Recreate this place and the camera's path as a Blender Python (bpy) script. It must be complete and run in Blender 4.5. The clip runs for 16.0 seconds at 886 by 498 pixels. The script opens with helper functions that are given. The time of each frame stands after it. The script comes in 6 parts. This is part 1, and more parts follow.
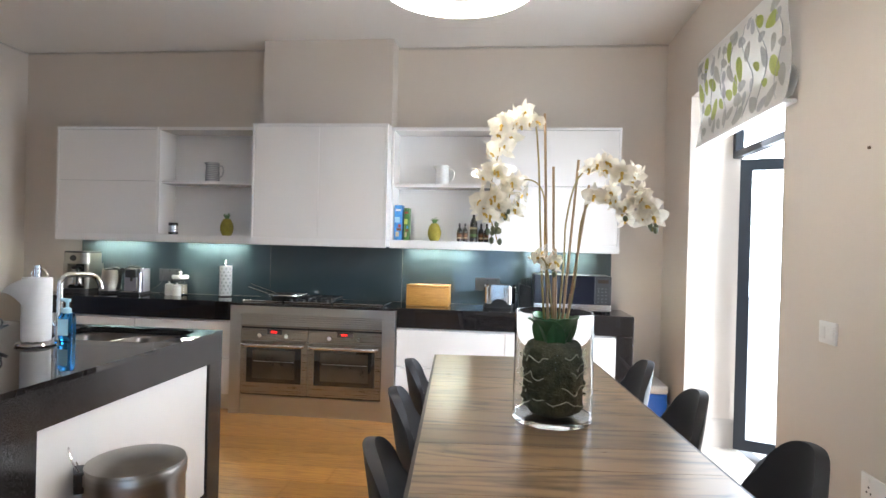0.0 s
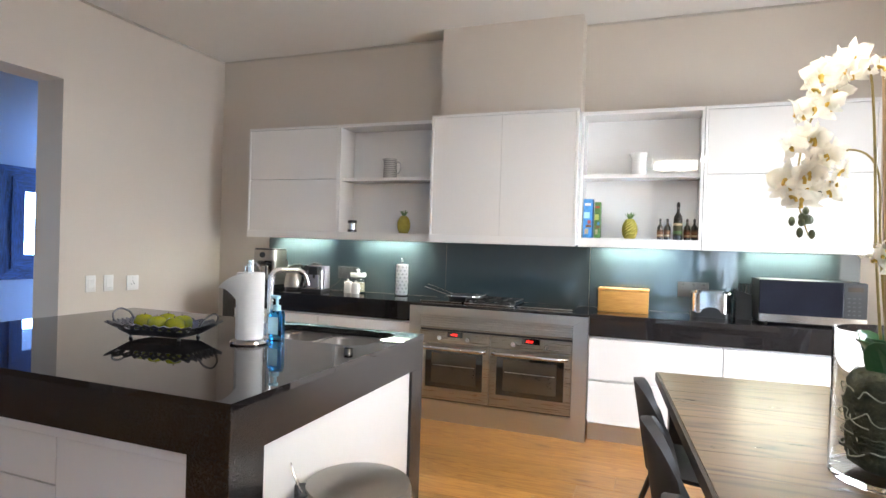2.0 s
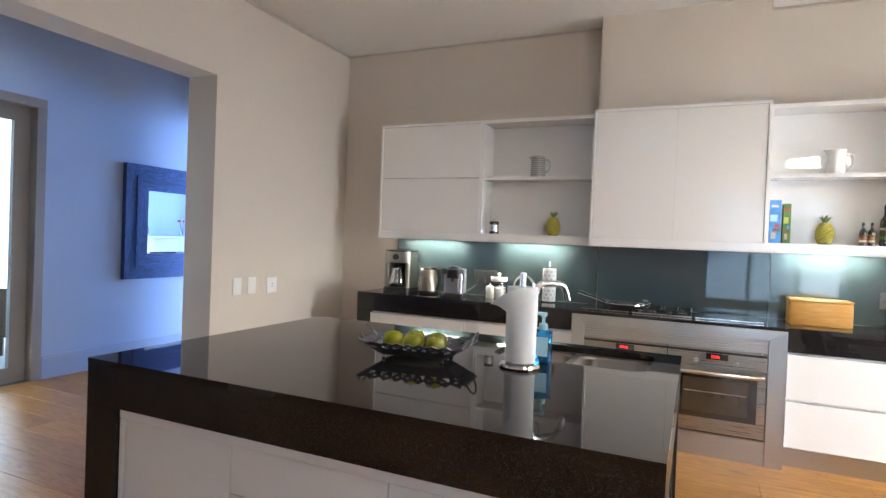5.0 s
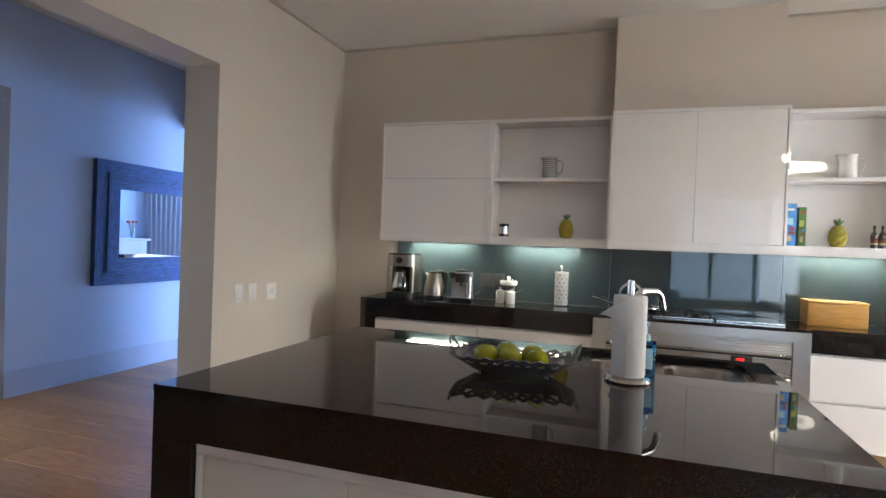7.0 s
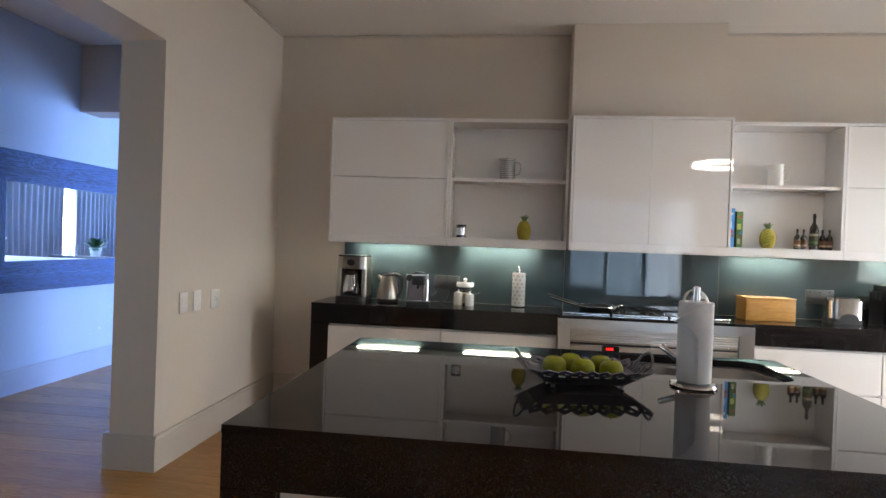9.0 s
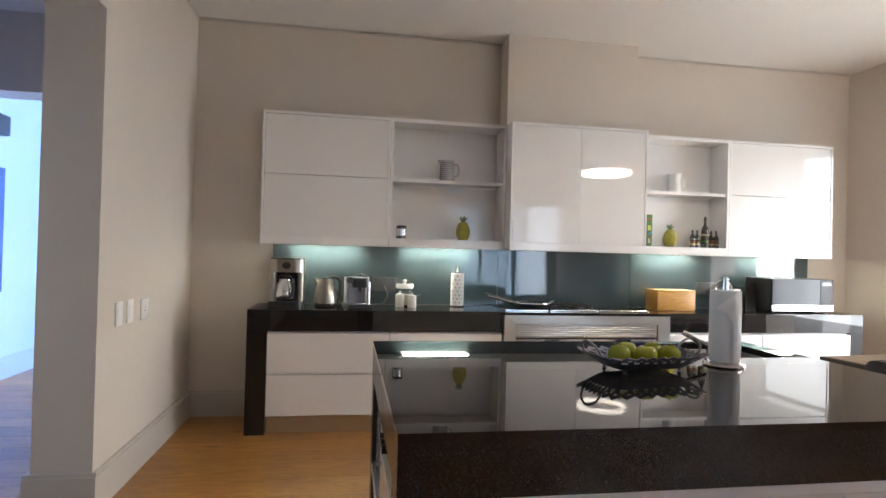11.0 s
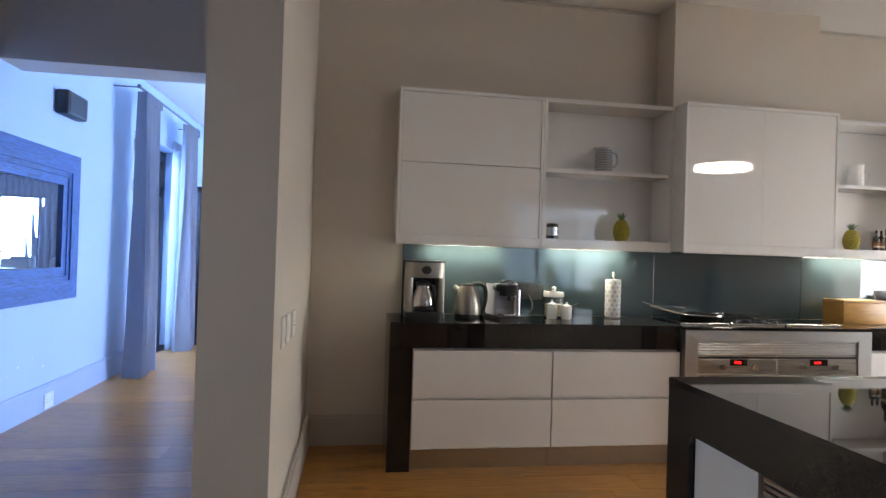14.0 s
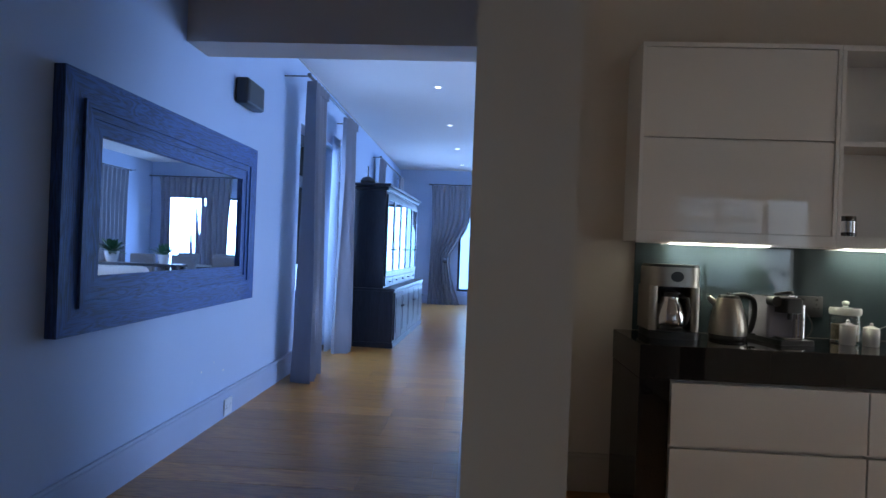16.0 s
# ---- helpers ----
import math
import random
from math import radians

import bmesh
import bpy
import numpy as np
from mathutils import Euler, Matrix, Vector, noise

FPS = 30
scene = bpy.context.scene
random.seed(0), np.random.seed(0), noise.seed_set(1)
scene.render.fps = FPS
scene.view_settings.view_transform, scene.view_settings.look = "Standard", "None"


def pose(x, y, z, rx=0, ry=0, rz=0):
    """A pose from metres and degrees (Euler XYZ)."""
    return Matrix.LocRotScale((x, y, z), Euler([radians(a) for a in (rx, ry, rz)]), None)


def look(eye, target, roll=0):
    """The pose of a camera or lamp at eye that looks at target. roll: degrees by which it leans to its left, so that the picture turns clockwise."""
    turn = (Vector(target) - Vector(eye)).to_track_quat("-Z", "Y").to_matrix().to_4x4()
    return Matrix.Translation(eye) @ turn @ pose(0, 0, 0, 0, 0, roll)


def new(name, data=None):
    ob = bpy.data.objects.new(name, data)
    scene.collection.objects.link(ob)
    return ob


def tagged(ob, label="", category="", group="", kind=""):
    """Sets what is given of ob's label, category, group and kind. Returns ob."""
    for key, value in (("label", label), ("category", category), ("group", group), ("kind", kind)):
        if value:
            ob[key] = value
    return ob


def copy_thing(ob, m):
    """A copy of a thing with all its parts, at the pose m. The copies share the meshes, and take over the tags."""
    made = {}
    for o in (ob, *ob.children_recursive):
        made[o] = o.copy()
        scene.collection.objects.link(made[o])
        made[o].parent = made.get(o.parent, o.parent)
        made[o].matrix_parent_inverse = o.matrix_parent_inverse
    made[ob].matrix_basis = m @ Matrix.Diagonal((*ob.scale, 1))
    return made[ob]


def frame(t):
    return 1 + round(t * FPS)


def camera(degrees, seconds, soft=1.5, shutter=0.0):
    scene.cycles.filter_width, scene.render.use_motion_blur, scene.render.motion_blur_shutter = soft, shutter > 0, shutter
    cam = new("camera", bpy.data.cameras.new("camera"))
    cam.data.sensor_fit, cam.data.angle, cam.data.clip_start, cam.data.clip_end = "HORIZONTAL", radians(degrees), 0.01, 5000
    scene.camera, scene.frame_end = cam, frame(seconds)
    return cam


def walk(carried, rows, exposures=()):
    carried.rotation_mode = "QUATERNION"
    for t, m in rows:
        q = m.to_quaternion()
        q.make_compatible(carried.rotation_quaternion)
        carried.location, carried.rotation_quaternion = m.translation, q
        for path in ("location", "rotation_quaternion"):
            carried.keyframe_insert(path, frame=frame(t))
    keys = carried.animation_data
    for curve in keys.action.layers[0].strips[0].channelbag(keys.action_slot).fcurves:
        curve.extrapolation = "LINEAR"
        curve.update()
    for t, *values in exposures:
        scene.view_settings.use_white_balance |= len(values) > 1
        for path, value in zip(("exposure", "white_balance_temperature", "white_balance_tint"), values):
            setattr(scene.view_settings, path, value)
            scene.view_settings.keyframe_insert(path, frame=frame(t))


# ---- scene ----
cam = camera(76.3, 16.0)
PATH = [
    (0, (-0.156, 0.193, 1.376), (-0.38, 2.181, 1.369), 1.5),
    (0.5, (-0.244, 0.24, 1.365), (-0.531, 2.219, 1.358), 1.6),
    (1, (-0.369, 0.342, 1.36), (-0.786, 2.298, 1.353), 1.7),
    (1.5, (-0.48, 0.452, 1.347), (-1.063, 2.365, 1.336), 1.7),
    (2, (-0.599, 0.5, 1.341), (-1.296, 2.374, 1.325), 1.8),
    (2.5, (-0.761, 0.526, 1.354), (-1.524, 2.375, 1.332), 1.9),
    (3, (-0.9, 0.533, 1.352), (-1.706, 2.363, 1.325), 1.9),
    (3.5, (-1.04, 0.522, 1.356), (-1.871, 2.34, 1.326), 2.0),
    (4, (-1.222, 0.507, 1.356), (-2.062, 2.322, 1.328), 2.1),
    (4.5, (-1.363, 0.461, 1.363), (-2.198, 2.278, 1.329), 2.1),
    (5, (-1.547, 0.412, 1.361), (-2.366, 2.237, 1.328), 2.2),
    (7.5, (-2.248, 0.367, 1.355), (-2.79, 2.292, 1.336), 2.1),
    (8, (-2.417, 0.356, 1.344), (-2.852, 2.308, 1.331), 2.1),
    (8.5, (-2.579, 0.375, 1.341), (-2.924, 2.345, 1.332), 2.1),
    (9, (-2.736, 0.384, 1.365), (-2.958, 2.371, 1.349), 2.1),
    (9.5, (-2.901, 0.376, 1.331), (-2.987, 2.374, 1.336), 1.9),
    (10, (-3.108, 0.366, 1.315), (-3.022, 2.365, 1.331), 1.7),
    (12.5, (-3.997, 0.747, 1.319), (-3.542, 2.694, 1.332), 1.6),
    (13, (-4.139, 0.914, 1.319), (-3.674, 2.859, 1.337), 1.6),
    (13.5, (-4.265, 1.054, 1.3), (-3.838, 3.008, 1.32), 1.7),
    (14, (-4.405, 1.214, 1.299), (-4.106, 3.191, 1.317), 1.8),
    (14.5, (-4.558, 1.347, 1.319), (-4.399, 3.341, 1.318), 1.8),
    (15, (-4.694, 1.581, 1.295), (-4.67, 3.581, 1.299), 2.0),
    (15.5, (-4.834, 1.755, 1.281), (-4.895, 3.754, 1.282), 2.1),
    (16, (-4.972, 1.945, 1.288), (-5.082, 3.942, 1.287), 2.2),
]
EXPOSURE = [(0, -0.06, 5950, 9), (1, -0.12, 5950, 9), (1.5, 0.08, 6000, 9), (2.5, 0.38, 6150, 9), (3.5, 0.46, 6250, 9), (5, 0.24, 6300, 10), (7.5, -0.34, 6450, 10), (9, -0.42, 6450, 11), (10, -0.2, 6450, 11), (12.5, 0.14, 6350, 11), (13.5, -0.3, 6450, 11), (14, -0.46, 6500, 11), (14.5, -0.75, 6550, 11), (15, -1.08, 6550, 10), (16, -1.66, 6300, 10)]
walk(cam, [(t, look(eye, target, roll)) for t, eye, target, roll in PATH], EXPOSURE)

# ---- world, sun and large lights ----
world = bpy.data.worlds.new("daylight")
scene.world = world
world.use_nodes = True
wn = world.node_tree.nodes
sky = wn.new("ShaderNodeTexSky")
sky.sky_type, sky.sun_disc = "NISHITA", False
sky.sun_elevation, sky.sun_rotation = radians(55), radians(125)
wn["Background"].inputs["Strength"].default_value = 0.12
world.node_tree.links.new(sky.outputs["Color"], wn["Background"].inputs["Color"])


def area(name, eye, target, sx, sy, watts, colour):
    data = bpy.data.lights.new(name, "AREA")
    data.shape, data.size, data.size_y, data.energy, data.color = "RECTANGLE", sx, sy, watts, colour
    ob = new(name, data)
    ob.matrix_world = look(eye, target)
    return ob


sun = bpy.data.lights.new("sun", "SUN")
sun.energy, sun.angle, sun.color = 4.0, radians(0.5), (1, 0.95, 0.88)
sun_ob = new("sun", sun)
sun_ob.matrix_world = look((17, -12, 30), (0, 0, 0))

DAY = (0.93, 0.97, 1.0)
BLUE = (0.25, 0.47, 1.0)
area("light_terrace_door", (1.46, 3.72, 1.25), (0.3, 2.9, 1.45), 1.3, 2.3, 42, DAY)


def spot(name, loc, watts, colour, degrees):
    data = bpy.data.lights.new(name, "SPOT")
    data.energy, data.color, data.spot_size, data.spot_blend, data.shadow_soft_size = watts, colour, radians(degrees), 0.9, 0.05
    ob = new(name, data)
    ob.location = loc
    return ob


for i, (lx, ly) in enumerate(((-3.6, 3.3), (-2.4, 0.6), (-0.6, -0.9), (-3.6, -0.9), (-0.4, 0.9))):
    spot("downlight_lamp", (lx, ly, 3.09), 14, (1.0, 0.975, 0.945), 150)
for lx, ly in ((-5.45, 8.3), (-5.40, 10.25), (-5.35, 12.2)):
    spot("living_downlight_lamp", (lx, ly, 3.09), 30, (1.0, 0.36, 0.20), 120)
area("light_south_window", (0.62, -2.66, 1.4), (0.62, 0, 1.5), 0.68, 1.9, 9, DAY)
area("light_hall_door", (-6.70, 2.7, 1.2), (-5, 2.7, 1.0), 1.3, 2.1, 7, (1.0, 0.97, 0.93))
area("light_living_window_a", (-6.93, 8.27, 1.3), (-5, 8.27, 1.1), 1.2, 2.2, 150, BLUE)
area("light_living_window_b", (-6.93, 13.0, 1.3), (-5, 13.0, 1.1), 2.0, 2.2, 160, BLUE)
area("light_living_window_c", (-3.1, 15.2, 1.3), (-4.6, 8, 1.0), 3.6, 1.9, 1050, BLUE)
area("light_living_window_d", (-0.6, 7.6, 1.4), (-5.5, 6.6, 1.0), 2.0, 2.2, 560, BLUE)

# ---- materials ----
def mat(name, col, rough=0.5, metal=0.0, var=0.07, scale=6.0, fine=90.0, bump=0.02, stretch=(1, 1, 1), coat=0.0, trans=0.0, per=0.0, rvar=0.08, ior=1.5):
    """Principled paint, metal or plastic with variation at two scales."""
    m = bpy.data.materials.new(name)
    m.use_nodes = True
    n, k = m.node_tree.nodes, m.node_tree.links
    p = n["Principled BSDF"]
    tc, mp = n.new("ShaderNodeTexCoord"), n.new("ShaderNodeMapping")
    mp.inputs["Scale"].default_value = stretch
    k.new(tc.outputs["Object"], mp.inputs["Vector"])
    big, small = n.new("ShaderNodeTexNoise"), n.new("ShaderNodeTexNoise")
    for tex, s in ((big, scale), (small, fine)):
        tex.inputs["Scale"].default_value = s
        tex.inputs["Detail"].default_value = 4
        k.new(mp.outputs["Vector"], tex.inputs["Vector"])
    add = n.new("ShaderNodeMath")
    add.operation = "MULTIPLY_ADD"
    add.inputs[1].default_value = 0.4
    k.new(small.outputs["Fac"], add.inputs[0])
    k.new(big.outputs["Fac"], add.inputs[2])
    rng = n.new("ShaderNodeMapRange")
    rng.inputs["From Min"].default_value, rng.inputs["From Max"].default_value = 0.4, 1.0
    k.new(add.outputs[0], rng.inputs["Value"])
    mix = n.new("ShaderNodeMix")
    mix.data_type = "RGBA"
    k.new(rng.outputs["Result"], mix.inputs["Factor"])
    mix.inputs["A"].default_value = (*[c * (1 - var) for c in col], 1)
    mix.inputs["B"].default_value = (*[min(1, c * (1 + var)) for c in col], 1)
    out = mix.outputs["Result"]
    if per:
        info, hsv, mr = n.new("ShaderNodeObjectInfo"), n.new("ShaderNodeHueSaturation"), n.new("ShaderNodeMapRange")
        mr.inputs["To Min"].default_value, mr.inputs["To Max"].default_value = 1 - per, 1 + per
        k.new(info.outputs["Random"], mr.inputs["Value"])
        k.new(mr.outputs["Result"], hsv.inputs["Value"])
        k.new(out, hsv.inputs["Color"])
        out = hsv.outputs["Color"]
    k.new(out, p.inputs["Base Color"])
    rr = n.new("ShaderNodeMapRange")
    rr.inputs["To Min"].default_value, rr.inputs["To Max"].default_value = max(0.01, rough * (1 - rvar)), min(1, rough * (1 + rvar))
    k.new(big.outputs["Fac"], rr.inputs["Value"])
    k.new(rr.outputs["Result"], p.inputs["Roughness"])
    p.inputs["Metallic"].default_value = metal
    p.inputs["Coat Weight"].default_value = coat
    p.inputs["Coat Roughness"].default_value = 0.012
    p.inputs["Transmission Weight"].default_value = trans
    p.inputs["IOR"].default_value = ior
    if bump:
        b = n.new("ShaderNodeBump")
        b.inputs["Strength"].default_value = bump
        b.inputs["Distance"].default_value = 0.01
        k.new(small.outputs["Fac"], b.inputs["Height"])
        k.new(b.outputs["Normal"], p.inputs["Normal"])
    return m


def wood(name, dark, light, along="X", rough=0.4, rings=9.0, per=0.12, bump=0.15, contrast=(0.35, 0.7), knots=False, stretch=14.0, lines=0.0, sharp=1.0, warp=1.6):
    """Wood with grain along one axis of the object; each plank shifts the pattern by Object Info's Random."""
    m = bpy.data.materials.new(name)
    m.use_nodes = True
    n, k = m.node_tree.nodes, m.node_tree.links
    p = n["Principled BSDF"]
    tc, mp, info = n.new("ShaderNodeTexCoord"), n.new("ShaderNodeMapping"), n.new("ShaderNodeObjectInfo")
    mp.inputs["Scale"].default_value = [1.0 if a == along else stretch for a in "XYZ"]
    shift = n.new("ShaderNodeVectorMath")
    shift.operation = "MULTIPLY_ADD"
    shift.inputs[1].default_value = (37, 91, 53)
    k.new(info.outputs["Random"], shift.inputs[0])
    k.new(tc.outputs["Object"], shift.inputs[2])
    k.new(shift.outputs["Vector"], mp.inputs["Vector"])
    grain, fibre, blot = n.new("ShaderNodeTexNoise"), n.new("ShaderNodeTexNoise"), n.new("ShaderNodeTexNoise")
    grain.inputs["Scale"].default_value, grain.inputs["Detail"].default_value, grain.inputs["Distortion"].default_value = rings * 0.12, 2, warp
    fibre.inputs["Scale"].default_value, fibre.inputs["Detail"].default_value = rings * 1.6, 6
    blot.inputs["Scale"].default_value = 1.3
    k.new(mp.outputs["Vector"], grain.inputs["Vector"])
    k.new(mp.outputs["Vector"], fibre.inputs["Vector"])
    k.new(shift.outputs["Vector"], blot.inputs["Vector"])
    wave = n.new("ShaderNodeMath")
    wave.operation = "MULTIPLY"
    wave.inputs[1].default_value = lines or rings * 2.2
    k.new(grain.outputs["Fac"], wave.inputs[0])
    frac = n.new("ShaderNodeMath")
    frac.operation = "PINGPONG"
    frac.inputs[1].default_value = 1
    k.new(wave.outputs[0], frac.inputs[0])
    thin = n.new("ShaderNodeMath")
    thin.operation = "POWER"
    thin.inputs[1].default_value = sharp
    k.new(frac.outputs[0], thin.inputs[0])
    mixf = n.new("ShaderNodeMath")
    mixf.operation = "MULTIPLY_ADD"
    mixf.inputs[1].default_value = 0.45
    k.new(thin.outputs[0], mixf.inputs[0])
    k.new(fibre.outputs["Fac"], mixf.inputs[2])
    rng = n.new("ShaderNodeMapRange")
    rng.inputs["From Min"].default_value, rng.inputs["From Max"].default_value = contrast[0], contrast[1] + 0.3
    k.new(mixf.outputs[0], rng.inputs["Value"])
    mix = n.new("ShaderNodeMix")
    mix.data_type = "RGBA"
    mix.inputs["A"].default_value, mix.inputs["B"].default_value = (*dark, 1), (*light, 1)
    k.new(rng.outputs["Result"], mix.inputs["Factor"])
    hsv, mr, addv = n.new("ShaderNodeHueSaturation"), n.new("ShaderNodeMapRange"), n.new("ShaderNodeMath")
    mr.inputs["To Min"].default_value, mr.inputs["To Max"].default_value = 0.9 - per, 0.9 + per
    k.new(info.outputs["Random"], mr.inputs["Value"])
    addv.operation = "MULTIPLY_ADD"
    addv.inputs[1].default_value = 0.2
    k.new(blot.outputs["Fac"], addv.inputs[0])
    k.new(mr.outputs["Result"], addv.inputs[2])
    k.new(addv.outputs[0], hsv.inputs["Value"])
    k.new(mix.outputs["Result"], hsv.inputs["Color"])
    col = hsv.outputs["Color"]
    if knots:
        vor, kr, kmix = n.new("ShaderNodeTexVoronoi"), n.new("ShaderNodeMapRange"), n.new("ShaderNodeMix")
        km = n.new("ShaderNodeMapping")
        km.inputs["Scale"].default_value = [1.0 if a == along else 2.6 for a in "XYZ"]
        k.new(shift.outputs["Vector"], km.inputs["Vector"])
        k.new(km.outputs["Vector"], vor.inputs["Vector"])
        vor.inputs["Scale"].default_value = 1.5
        kr.inputs["From Min"].default_value, kr.inputs["From Max"].default_value = 0.02, 0.12
        kr.inputs["To Min"].default_value, kr.inputs["To Max"].default_value = 0.75, 0.0
        k.new(vor.outputs["Distance"], kr.inputs["Value"])
        kmix.data_type = "RGBA"
        kmix.inputs["B"].default_value = (*[c * 0.4 for c in dark], 1)
        k.new(kr.outputs["Result"], kmix.inputs["Factor"])
        k.new(col, kmix.inputs["A"])
        col = kmix.outputs["Result"]
    k.new(col, p.inputs["Base Color"])
    rr = n.new("ShaderNodeMapRange")
    rr.inputs["To Min"].default_value, rr.inputs["To Max"].default_value = rough * 0.8, rough * 1.2
    k.new(fibre.outputs["Fac"], rr.inputs["Value"])
    k.new(rr.outputs["Result"], p.inputs["Roughness"])
    b = n.new("ShaderNodeBump")
    b.inputs["Strength"].default_value, b.inputs["Distance"].default_value = bump, 0.004
    k.new(mixf.outputs[0], b.inputs["Height"])
    k.new(b.outputs["Normal"], p.inputs["Normal"])
    return m


def speckled(name, base, fleck, rough, scale, amount):
    """Polished stone with flecks of a second colour."""
    m = mat(name, base, rough, var=0.35, scale=14, fine=160, bump=0, rvar=0.3)
    n, k = m.node_tree.nodes, m.node_tree.links
    p = n["Principled BSDF"]
    src = p.inputs["Base Color"].links[0].from_socket
    tc, noi, rng, mix = n.new("ShaderNodeTexCoord"), n.new("ShaderNodeTexNoise"), n.new("ShaderNodeMapRange"), n.new("ShaderNodeMix")
    k.new(tc.outputs["Object"], noi.inputs["Vector"])
    noi.inputs["Scale"].default_value, noi.inputs["Detail"].default_value = scale, 5
    rng.inputs["From Min"].default_value, rng.inputs["From Max"].default_value = 0.52, 0.75
    rng.inputs["To Max"].default_value = amount
    k.new(noi.outputs["Fac"], rng.inputs["Value"])
    mix.data_type = "RGBA"
    k.new(rng.outputs["Result"], mix.inputs["Factor"])
    k.new(src, mix.inputs["A"])
    mix.inputs["B"].default_value = (*fleck, 1)
    k.new(mix.outputs["Result"], p.inputs["Base Color"])
    return m


def glow(name, col, strength):
    m = bpy.data.materials.new(name)
    m.use_nodes = True
    p = m.node_tree.nodes["Principled BSDF"]
    p.inputs["Base Color"].default_value = (*col, 1)
    p.inputs["Emission Color"].default_value = (*col, 1)
    p.inputs["Emission Strength"].default_value = strength
    return m


def clear(name, col, rough=0.0, ior=1.45):
    m = bpy.data.materials.new(name)
    m.use_nodes = True
    p = m.node_tree.nodes["Principled BSDF"]
    p.inputs["Base Color"].default_value = (*col, 1)
    p.inputs["Transmission Weight"].default_value = 1
    p.inputs["Roughness"].default_value = rough
    p.inputs["IOR"].default_value = ior
    return m


WALL = mat("greige_wall_paint", (0.60, 0.54, 0.478), 0.7, var=0.035, scale=1.2, fine=220, bump=0.05)
# the blue of the window daylight is mixed into this wall colour
HALLWALL = mat("blue_daylight_wall_paint", (0.45, 0.545, 0.71), 0.7, var=0.035, scale=1.2, fine=220, bump=0.05)
CEIL = mat("ceiling_paint", (0.76, 0.745, 0.72), 0.8, var=0.03, scale=0.8, fine=150, bump=0.03)
SOCKETGREY = mat("grey_socket_plate", (0.075, 0.075, 0.08), 0.35, 0.3, var=0.05)
# skirting beyond the kitchen, tinted blue to carry the same window light
HALLSKIRT = mat("blue_daylight_skirting_paint", (0.40, 0.46, 0.60), 0.45, var=0.05, scale=3)
SKIRT = mat("skirting_paint", (0.50, 0.46, 0.415), 0.45, var=0.05, scale=3)
OAK = wood("oak_floor_plank", (0.22, 0.077, 0.017), (0.44, 0.214, 0.050), "X", 0.32, 7, 0.19, 0.1, (0.25, 0.6), True)
TABLEWOOD = wood("zebra_grain_table_plank", (0.034, 0.018, 0.009), (0.20, 0.128, 0.066), "X", 0.3, 4.0, 0.22, 0.05, (0.42, 0.60), True, 6, 24.0, 0.5, 0.9)
TABLEEDGE = mat("dark_table_edge", (0.035, 0.024, 0.02), 0.5)
GLOSS = mat("white_gloss_lacquer", (0.76, 0.74, 0.725), 0.018, var=0.012, scale=1.5, bump=0, coat=0.15, rvar=0.2)
CARCASS = mat("white_carcass", (0.79, 0.775, 0.765), 0.03, var=0.015, scale=2, bump=0, coat=0.1)
GRANITE = speckled("black_granite", (0.012, 0.0105, 0.011), (0.06, 0.053, 0.053), 0.022, 330, 0.55)
HONED = speckled("honed_black_granite", (0.014, 0.0115, 0.0115), (0.11, 0.112, 0.13), 0.22, 260, 0.3)
SPLASH = mat("teal_back_painted_glass", (0.037, 0.055, 0.065), 0.03, var=0.05, scale=1, bump=0, coat=1.0)
STEEL = mat("brushed_steel", (0.56, 0.545, 0.525), 0.30, 1.0, var=0.06, scale=4, fine=60, bump=0.02, stretch=(1, 30, 60))
SINKSTEEL = mat("satin_sink_steel", (0.27, 0.25, 0.235), 0.36, 1.0, var=0.06, scale=4, fine=60, bump=0.01)
KETTLESTEEL = mat("champagne_steel", (0.40, 0.37, 0.325), 0.33, 1.0, var=0.06, scale=4, fine=60, bump=0.01, stretch=(1, 1, 20))
MACHINEGREY = mat("lilac_grey_plastic", (0.30, 0.29, 0.34), 0.3, var=0.06, bump=0.01)
BINSTEEL = mat("dull_bronze_steel", (0.30, 0.275, 0.25), 0.36, 1.0, var=0.08, scale=3, fine=70, bump=0.02, stretch=(1, 1, 40))
OVENSTEEL = mat("oven_steel", (0.38, 0.345, 0.30), 0.28, 1.0, var=0.06, scale=4, fine=60, bump=0.02, stretch=(1, 30, 60))
JUGGREY = mat("pale_grey_ceramic", (0.5, 0.5, 0.515), 0.25, var=0.05, bump=0)
SHINY = mat("polished_steel", (0.68, 0.67, 0.66), 0.16, 1.0, var=0.04, bump=0.004)
CHROME = mat("chrome", (0.8, 0.8, 0.8), 0.06, 1.0, var=0.02, bump=0)
BLACKGLASS = mat("dark_oven_glass", (0.012, 0.011, 0.010), 0.06, var=0.2, bump=0, coat=1)
BLACK = mat("black_plastic", (0.016, 0.016, 0.018), 0.38, var=0.2, bump=0.02)
IRON = mat("cast_iron", (0.02, 0.02, 0.022), 0.55, var=0.25, bump=0.08)
PEWTER = mat("pewter_metal", (0.15, 0.15, 0.165), 0.42, 0.7, var=0.25, scale=30, bump=0.06)
WHITEPL = mat("white_plastic", (0.76, 0.75, 0.74), 0.35, var=0.02, bump=0)
CERAMIC = mat("white_ceramic", (0.78, 0.77, 0.75), 0.12, var=0.02, bump=0, coat=0.5)
GREYGLAZE = mat("grey_glaze", (0.27, 0.275, 0.29), 0.2, var=0.1, bump=0)
PAPER = mat("paper_towel", (0.80, 0.79, 0.79), 0.9, var=0.03, scale=60, fine=260, bump=0.12)
